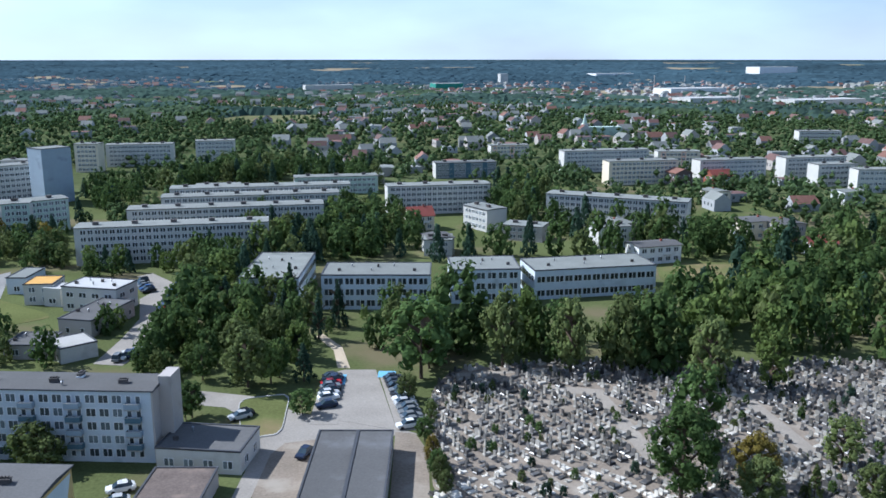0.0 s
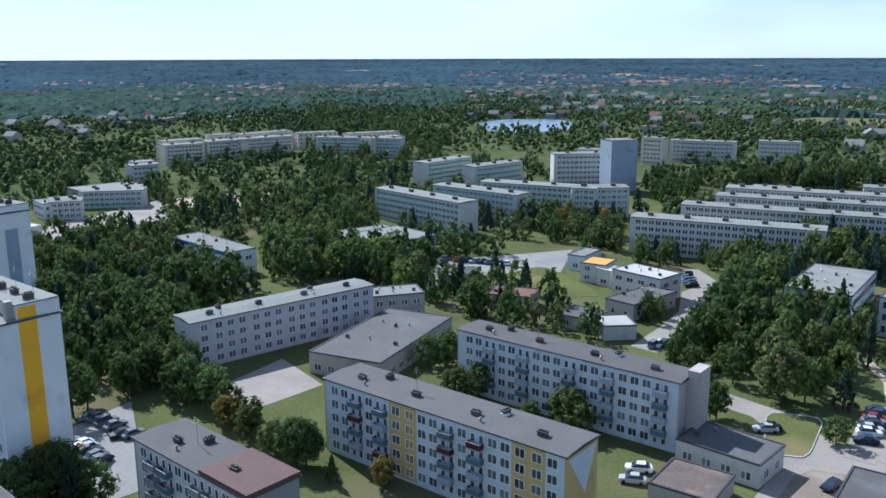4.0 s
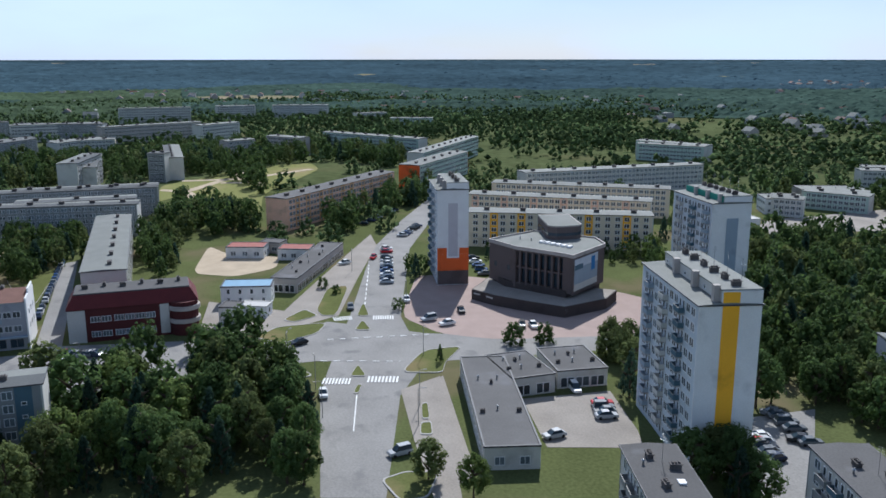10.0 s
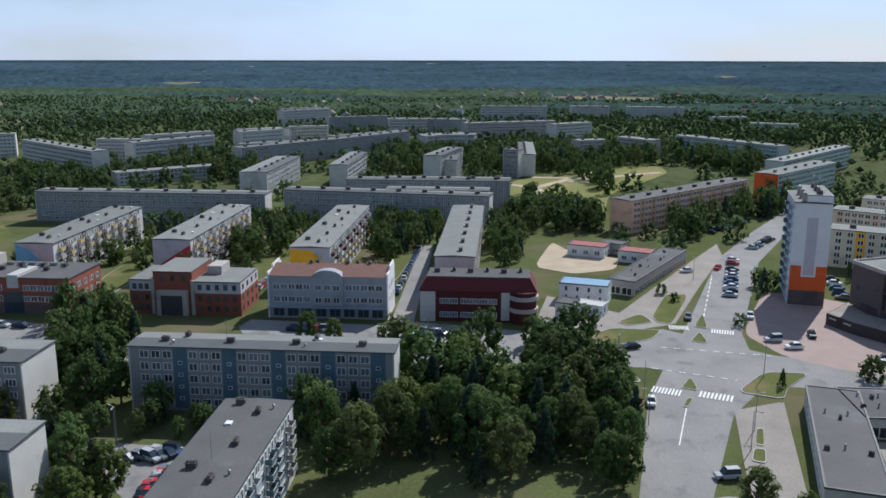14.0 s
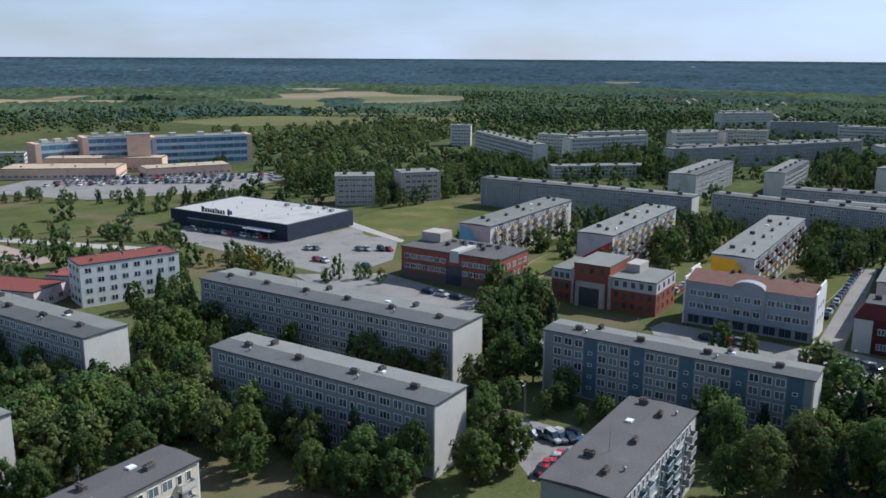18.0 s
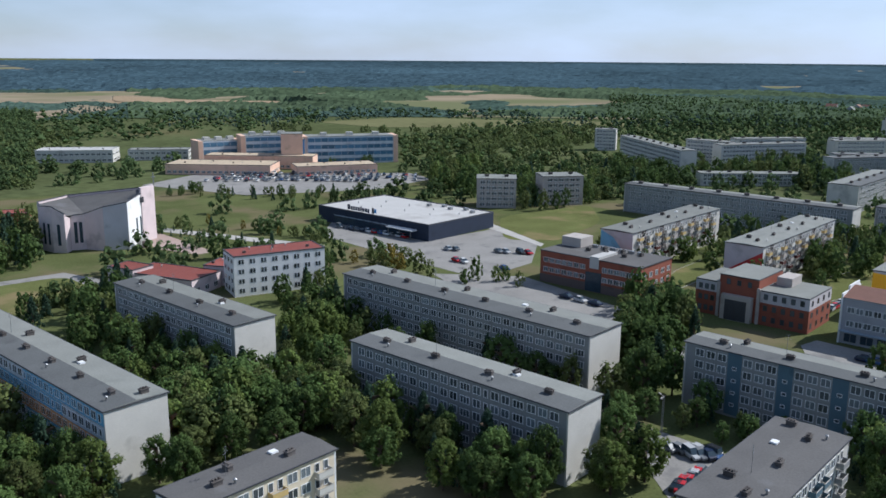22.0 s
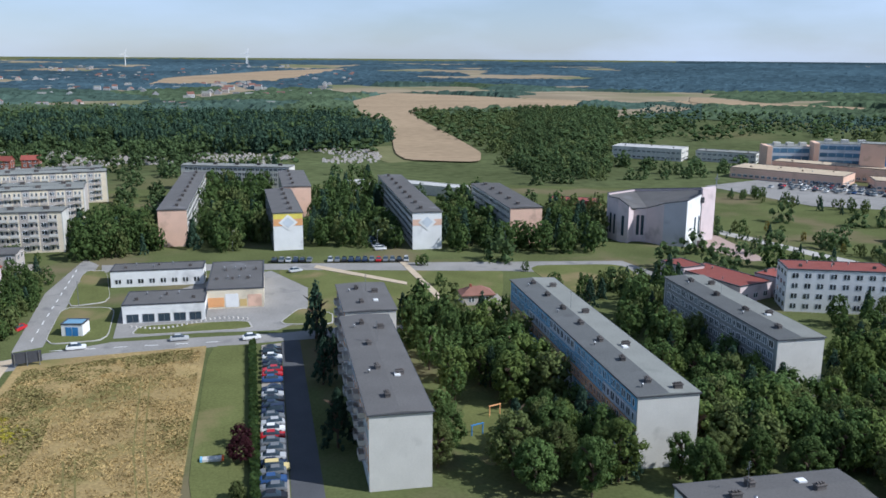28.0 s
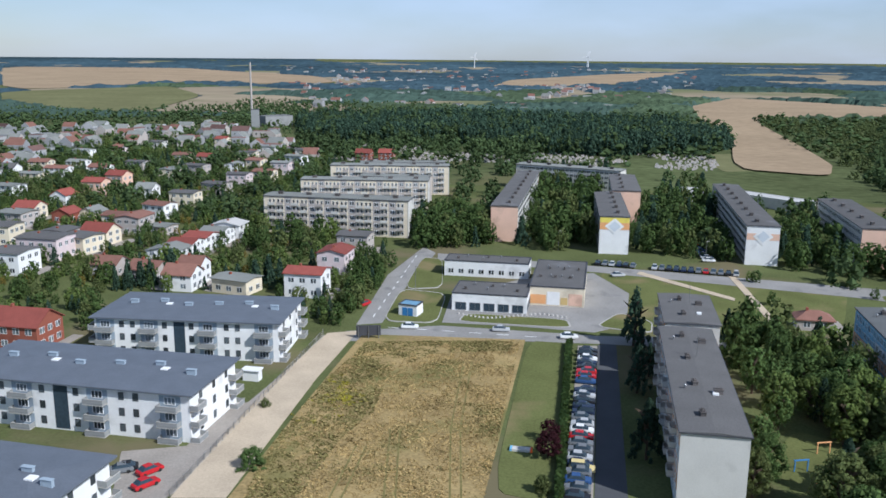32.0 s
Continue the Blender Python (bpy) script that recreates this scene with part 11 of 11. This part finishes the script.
grove([(65.9, -296.0), (75.4, -349.9), (45.7, -344.0), (41.2, -311.4), (52.3, -289.7)], 8.5, 8, 11, 'dark', 118)
tree(-9.6, -202.5, 14, 'needle', 'cone', 0.55)
tree(-9.4, -172.0, 10, 'needle', 'cone', 0.62)
tree(-49.0, -246.7, 3.5, 'leaf', 'round', 0.8)
tree(-75.7, -271.6, 4, 'leaf', 'cone', 0.5)
tree(-48.7, -272.2, 3.5, 'leaf', 'round', 0.9)
tree(6.8, -138.7, 5, 'leaf_plum', 'round', 0.9)
tree(6.9, -145.3, 4, 'leaf_plum', 'round', 0.9)
tree(6.9, -126.1, 3, 'leaf_olive', 'bush', 0.9)
tree(-46.9, -272.5, 3, 'leaf_bright', 'round', 0.8)
tree(-79.8, -259.1, 3, 'leaf', 'round', 0.8)
tree(55.6, -125.1, 3.5, 'leaf', 'bush', 1.3)
tree(63.1, -149.9, 1.6, 'leaf_olive', 'bush', 1.3)
tree(-174.9, -312.8, 2.2, 'needle', 'cone', 0.4)
tree(-175.6, -307.4, 2.2, 'needle', 'cone', 0.4)
tree(-176.3, -302.0, 2.2, 'needle', 'cone', 0.4)
tree(-177.0, -296.6, 2.2, 'needle', 'cone', 0.4)
tree(-177.7, -291.4, 2.2, 'needle', 'cone', 0.4)
tree(-178.3, -286.3, 2.2, 'needle', 'cone', 0.4)
tree(-179.0, -281.2, 2.2, 'needle', 'cone', 0.4)
tree(-179.6, -276.2, 2.2, 'needle', 'cone', 0.4)
tree(-180.3, -271.2, 2.2, 'needle', 'cone', 0.4)
tree(-180.9, -266.4, 2.2, 'needle', 'cone', 0.4)
tree(-181.5, -261.6, 2.2, 'needle', 'cone', 0.4)
tree(-182.1, -256.9, 2.2, 'needle', 'cone', 0.4)
tree(-182.7, -252.2, 2.2, 'needle', 'cone', 0.4)
tree(-183.3, -247.6, 2.2, 'needle', 'cone', 0.4)
tree(-169.0, -305.5, 2.2, 'needle', 'cone', 0.4)
tree(-169.8, -299.7, 2.2, 'needle', 'cone', 0.4)
tree(-170.4, -294.0, 2.2, 'needle', 'cone', 0.4)
tree(-171.1, -288.4, 2.2, 'needle', 'cone', 0.4)
tree(-171.8, -282.9, 2.2, 'needle', 'cone', 0.4)
tree(-172.4, -277.6, 2.2, 'needle', 'cone', 0.4)
tree(-173.1, -272.3, 2.2, 'needle', 'cone', 0.4)
tree(-173.7, -267.2, 2.2, 'needle', 'cone', 0.4)
tree(-174.3, -262.1, 2.2, 'needle', 'cone', 0.4)
tree(-174.9, -257.2, 2.2, 'needle', 'cone', 0.4)
tree(-175.5, -252.3, 2.2, 'needle', 'cone', 0.4)
tree(-176.1, -247.6, 2.2, 'needle', 'cone', 0.4)
tree(-176.6, -242.9, 2.2, 'needle', 'cone', 0.4)
grove([(191.9, -241.7), (465.2, -600.9), (318.0, -693.2), (213.6, -624.4), (148.3, -431.9), (142.2, -321.9), (158.5, -275.2)], 15.0, 4, 7, 'mixed', 119)
grove([(141.9, -175.9), (412.3, -531.4), (207.2, -605.3), (125.1, -437.6), (67.7, -277.5), (61.0, -223.2), (72.9, -209.7), (94.5, -227.8), (140.7, -217.8), (127.2, -179.0)], 7.2, 2.5, 6, 'mixed', 120, margin=0.2)
grove([(154.3, -192.3), (307.1, -393.2), (185.8, -422.8), (106.0, -307.2), (86.5, -229.6), (144.1, -223.4), (138.4, -195.7)], 8.5, 1.5, 3, 'shrub', 121, margin=0.1)
grove([(145.3, -229.9), (151.3, -242.9), (129.4, -247.7), (107.8, -238.0), (94.4, -241.0), (90.9, -231.8), (139.2, -221.3)], 4.2, 5, 8, 'conifer', 122)
grove([(74.7, -199.3), (78.2, -211.2), (67.9, -218.9), (67.2, -233.8), (59.7, -212.5), (64.1, -201.6)], 4.5, 3, 6, 'mixed', 123)
grove([(-221.1, 322.4), (-166.3, 285.8), (-109.6, 231.3), (-99.3, 204.9), (-125.1, 217.8), (-150.3, 215.1)], 8, 7, 11, 'mixed', 201)
grove([(-92.9, 208.1), (-68.3, 198.9), (-53.9, 194.0), (-42.1, 197.4), (-52.2, 210.1), (-81.6, 234.3), (-99.6, 245.3), (-105.4, 225.7)], 7.5, 6, 9, 'mixed', 202)
grove([(-154.1, 287.1), (-125.5, 290.2), (-100.3, 267.1), (-102.2, 251.9), (-119.5, 257.3)], 8, 6, 9, 'dark', 203)
grove([(-65.6, 292.0), (-31.6, 295.7), (-25.7, 275.2), (-60.0, 275.5)], 8, 5, 8, 'mixed', 204)
grove([(-664.3, 994.2), (-293.9, 650.0), (-207.1, 413.8), (-188.6, 325.8), (-207.2, 301.3)], 17.0, 7, 11, 'dark', 205)
grove([(-50.3, 215.3), (-35.1, 198.2), (-17.9, 167.1), (-15.5, 180.7), (-29.3, 217.7), (-40.1, 227.2)], 8, 5, 9, 'mixed', 206)
grove([(-8.7, -124.0), (-13.1, -131.8), (-26.0, -139.2), (-53.5, -145.2), (-71.7, -128.4), (-65.8, -113.3)], 8.2, 6, 11, 'mixed', 207)
grove([(-85.2, -152.1), (-99.4, -142.2), (-114.3, -133.9), (-99.3, -114.7), (-66.7, -115.0)], 8.6, 5, 10, 'mixed', 208)
grove([(-34.3, -217.0), (-61.0, -212.2), (-55.4, -157.6), (-48.0, -142.3), (-33.6, -155.7), (-33.9, -181.8)], 9.5, 6, 12, 'mixed', 209)
grove([(-77.4, -245.0), (-91.2, -242.6), (-97.3, -186.7), (-105.0, -154.9), (-98.0, -143.8), (-87.9, -154.8), (-85.2, -193.3)], 8.6, 5, 10, 'dark', 210)
grove([(-103.0, -118.5), (-104.4, -93.6), (-115.6, -79.6), (-144.1, -85.4), (-148.3, -70.8), (-113.7, -56.4), (-90.2, -85.8), (-86.2, -99.7)], 8.8, 6, 11, 'mixed', 211)
grove([(-100.7, -226.4), (-106.3, -219.5), (-98.4, -152.1), (-111.2, -131.2), (-99.5, -114.6), (-75.9, -136.4), (-88.9, -185.8)], 8.8, 5, 10, 'mixed', 212)
grove([(-205.1, -115.2), (-206.3, -96.7), (-169.7, -85.9), (-164.8, -92.0)], 7.5, 9, 13, 'dark', 213)
grove([(-154.4, -72.6), (-173.6, -48.8), (-197.6, -51.3), (-189.0, -29.7), (-176.3, -27.2), (-164.7, -41.7), (-160.4, -55.8)], 8.6, 4, 9, 'dark', 214)
grove([(-355.4, -288.5), (-344.3, -217.0), (-367.8, -215.3), (-436.4, -263.7), (-392.6, -314.5)], 9, 5, 9, 'mixed', 215)
grove([(-277.3, -142.6), (-298.5, -132.4), (-253.8, -94.9), (-224.7, -74.0), (-218.9, -81.2)], 9, 5, 9, 'mixed', 216)
grove([(-344.0, -122.8), (-357.1, -91.2), (-302.5, -75.7), (-254.6, -81.7)], 8, 5, 9, 'mixed', 217)
grove([(-345.3, -58.1), (-371.7, -30.0), (-303.5, -22.6), (-269.7, -36.7)], 8, 5, 9, 'dark', 218)
grove([(-218.6, -120.8), (-218.9, -104.2), (-164.4, -79.9), (-147.9, -84.2)], 8, 8, 12, 'dark', 219)
grove([(-176.8, 157.5), (-175.4, 192.7), (-108.8, 123.2), (-120.7, 119.1), (-142.4, 129.8)], 7.5, 7, 11, 'dark', 220)
grove([(-280.1, 171.3), (-213.4, 159.0), (-185.9, 132.1), (-208.2, 135.8)], 8, 5, 8, 'mixed', 221)
grove([(62.5, -291.2), (39.2, -303.9), (6.5, -298.3), (6.9, -327.3), (71.7, -338.1)], 8, 6, 11, 'dark', 222)
grove([(0.7, -306.4), (-51.2, -297.6), (-58.3, -339.0), (0.5, -348.7)], 8, 5, 9, 'dark', 223)
grove([(-57.5, -287.4), (-112.5, -278.1), (-141.2, -351.4), (-69.8, -349.6)], 8, 7, 11, 'dark', 224)
woods([(155, -930), (-68, -880), (-100, -700), (-97, -667), (-102, -690), (-68, -642), (22, -606), (116, -666), (230, -640), (298, -816)], 8, 9, 17, 'fine', 'needle', 'dark conifer wood behind the old graves', seed=1, wide=0.62)
woods([(155, -930), (-68, -880), (-100, -700), (-97, -667), (-102, -690), (-68, -642), (22, -606), (116, -666), (230, -640), (298, -816)], 13, 9, 17, 'fine', 'wood_near', 'leafy trees among the dark conifers', share=0.6, seed=21, wide=0.9)
woods([(206, -557), (250, -640), (190, -690), (60, -640), (-60, -640), (-82, -592), (-54, -519), (-27, -523), (65, -560), (157, -540)], 10, 6, 13, 'fine', 'wood_near', 'leafy trees among old graves', share=0.6, clump=-0.15, seed=22, wide=0.8)
far_graves([(206, -557), (235, -640), (60, -650), (-70, -640), (-82, -592), (-54, -519), (65, -560), (157, -540)], 1500, 6)
woods([(-164, -1033), (-358, -1015), (-348, -739), (-217, -524), (-176, -431), (-164, -503), (-140, -535), (-157, -618)], 10, 4, 8, 'fine', 'wood_scrub', 'young green scrub and birch wood', share=0.55, seed=2, wide=1.1)
woods([(-400, -729), (-589, -562), (-768, -479), (-587, -375), (-465, -378), (-385, -366), (-539, -541), (-514, -654)], 11, 5, 9, 'fine', 'wood_scrub', 'green scrub round the hospital', share=0.38, seed=3)
woods([(-139, -483), (-324, -1094), (-426, -1017), (-183, -445), (-148, -427)], 11, 6, 10, 'fine', 'wood_near', 'green wood beyond the church', share=0.85, seed=4)
woods([(-539, -523), (-754, -462), (-646, -395), (-443, -283), (-406, -329), (-385, -355)], 11, 5, 9, 'fine', 'wood_scrub', 'green scrub beyond the blocks', share=0.36, seed=5)
woods([(-474, 628), (-896, 1380), (-365, 1273), (182, 1313), (760, 1047), (1220, 835), (384, 254), (221, 275), (180, 428), (65, 472), (3, 534), (-167, 568)], 13, 7, 12, 'low', 'wood_near', 'trees among the houses of the town', share=0.7, clump=0.0, seed=6)
woods([(-811, 133), (-1549, 262), (-426, 1293), (-179, 556), (-233, 469), (-267, 404), (-362, 281), (-493, 251)], 12, 7, 12, 'low', 'wood_near', 'trees beyond the blocks', share=0.75, clump=-0.02, seed=7)
woods([(-644, -395), (-1366, -826), (-1331, 107), (-1227, 737), (-537, 327), (-649, 249), (-700, 149), (-554, 30), (-627, -72)], 12, 7, 11, 'low', 'wood_near', 'trees between far blocks', share=0.75, clump=0.0, seed=8)
woods([(-353, -788), (-521, -1156), (-1007, -618), (-1221, -380), (-871, -270), (-742, -454), (-603, -586)], 14, 5, 9, 'low', 'wood_mid', 'scrub and young wood on old fields', share=0.8, clump=-0.1, seed=9)
woods([(343, -770), (530, -1203), (-92, -1153), (-95, -904), (159, -954)], 13, 6, 10, 'low', 'wood_near', 'trees among far houses', share=0.7, clump=-0.2, seed=10)
woods([(417, -366), (911, -815), (378, -1108), (184, -1049), (114, -651), (166, -528), (148, -432), (214, -487), (359, -585)], 12, 6, 10, 'low', 'wood_near', 'trees of the suburb', share=0.7, clump=-0.15, seed=11)
woods([(396, 396), (347, 439), (294, 477), (237, 508), (176, 532), (113, 548), (49, 558), (-16, 560), (-81, 554), (-145, 541), (-65, 241), (-36, 247), (-7, 250), (22, 249), (51, 245), (79, 237), (106, 227), (131, 213), (155, 196), (177, 177)], 13, 6, 10, 'fine', 'wood_near', 'trees in yards and along streets of the town', share=0.5, clump=-0.05, seed=400, wide=0.95)
woods([(-145, 541), (-207, 520), (-266, 493), (-321, 459), (-372, 418), (-418, 372), (-459, 321), (-493, 266), (-520, 207), (-541, 145), (-241, 65), (-232, 92), (-220, 119), (-205, 143), (-187, 166), (-166, 187), (-143, 205), (-119, 220), (-92, 232), (-65, 241)], 13, 6, 10, 'fine', 'wood_near', 'trees in yards and along streets of the town', share=0.5, clump=-0.05, seed=401, wide=0.95)
woods([(-541, 145), (-553, 87), (-559, 27), (-559, -33), (-552, -92), (-539, -150), (-520, -207), (-495, -261), (-465, -312), (-429, -360), (-192, -161), (-208, -139), (-221, -117), (-232, -92), (-241, -67), (-247, -41), (-250, -15), (-250, 12), (-247, 39), (-241, 65)], 13, 6, 10, 'fine', 'wood_near', 'trees in yards and along streets of the town', share=0.5, clump=-0.05, seed=402, wide=0.95)
woods([(-429, -360), (-398, -394), (-365, -425), (-329, -453), (-291, -478), (-251, -500), (-210, -519), (-167, -535), (-123, -546), (-78, -555), (-35, -248), (-55, -244), (-74, -239), (-94, -232), (-112, -223), (-130, -214), (-147, -202), (-163, -190), (-178, -176), (-192, -161)], 13, 6, 10, 'fine', 'wood_near', 'trees in yards and along streets of the town', share=0.5, clump=-0.05, seed=403, wide=0.95)
woods([(-78, -555), (-21, -560), (37, -559), (94, -552), (150, -539), (205, -521), (257, -497), (307, -468), (353, -435), (396, -396), (177, -177), (158, -194), (137, -209), (115, -222), (91, -233), (67, -241), (42, -246), (16, -249), (-9, -250), (-35, -248)], 13, 6, 10, 'fine', 'wood_near', 'trees in yards and along streets of the town', share=0.5, clump=-0.05, seed=404, wide=0.95)
woods([(742, 742), (651, 824), (551, 894), (444, 952), (330, 997), (212, 1028), (92, 1046), (-31, 1050), (-152, 1039), (-272, 1014), (-145, 541), (-81, 554), (-16, 560), (49, 558), (113, 548), (176, 532), (237, 508), (294, 477), (347, 439), (396, 396)], 16, 7, 11, 'low', 'wood_near', 'trees in yards and along streets of the town', share=0.6, clump=-0.06, seed=420, wide=1.5)
woods([(-272, 1014), (-388, 976), (-498, 924), (-602, 860), (-698, 784), (-784, 698), (-860, 602), (-924, 498), (-976, 388), (-1014, 272), (-541, 145), (-520, 207), (-493, 266), (-459, 321), (-418, 372), (-372, 418), (-321, 459), (-266, 493), (-207, 520), (-145, 541)], 16, 7, 11, 'low', 'wood_near', 'trees in yards and along streets of the town', share=0.6, clump=-0.06, seed=421, wide=1.5)
woods([(-1014, 272), (-1037, 162), (-1049, 51), (-1048, -61), (-1036, -172), (-1012, -282), (-976, -388), (-929, -489), (-872, -585), (-804, -675), (-429, -360), (-465, -312), (-495, -261), (-520, -207), (-539, -150), (-552, -92), (-559, -33), (-559, 27), (-553, 87), (-541, 145)], 16, 7, 11, 'low', 'wood_near', 'trees in yards and along streets of the town', share=0.6, clump=-0.06, seed=422, wide=1.5)
woods([(-804, -675), (-747, -738), (-684, -796), (-617, -849), (-546, -897), (-471, -938), (-393, -974), (-313, -1002), (-230, -1024), (-146, -1040), (-78, -555), (-123, -546), (-167, -535), (-210, -519), (-251, -500), (-291, -478), (-329, -453), (-365, -425), (-398, -394), (-429, -360)], 16, 7, 11, 'low', 'wood_near', 'trees in yards and along streets of the town', share=0.6, clump=-0.06, seed=423, wide=1.5)
woods([(-146, -1040), (-39, -1049), (69, -1048), (176, -1035), (282, -1012), (384, -977), (482, -933), (575, -878), (662, -815), (742, -742), (396, -396), (353, -435), (307, -468), (257, -497), (205, -521), (150, -539), (94, -552), (37, -559), (-21, -560), (-78, -555)], 16, 7, 11, 'low', 'wood_near', 'trees in yards and along streets of the town', share=0.6, clump=-0.06, seed=424, wide=1.5)
grove([(-182.7, 1.5), (-174.7, 24.9), (-155.3, 26.0), (-126.9, 21.2), (-137.9, -1.3)], 8.0, 7, 12, 'mixed', 225)
grove([(-196.7, -174.5), (-211.2, -155.6), (-208.6, -146.6), (-189.6, -163.5)], 6.0, 4, 7, 'mixed', 226, paved=False)
grove([(-162.3, -253.4), (-180.8, -212.5), (-148.8, -172.6), (-140.1, -185.6)], 7.0, 5, 8, 'dark', 227)
canopy(-42, 14, "far woods tinted haze-blue beyond the town centre", (0.16, 0.36, -0.35))
canopy(14, 88, "far forest and gardens tinted haze-blue beyond the blocks", (0.30, 0.55, -0.35))
canopy(88, 152, "green scrub plain with dark forest behind", (0.22, 0.60, 0.35))
canopy(152, 222, "scattered woods among far fields", (0.10, 0.20, 0.0))
gable_paint(ochre_end, 24.27, [(-4.00, 12.61), (4.00, 12.61), (0.89, 5.85)], 'bluewhite')
glaze_all()
park_cars()
plant_trees()
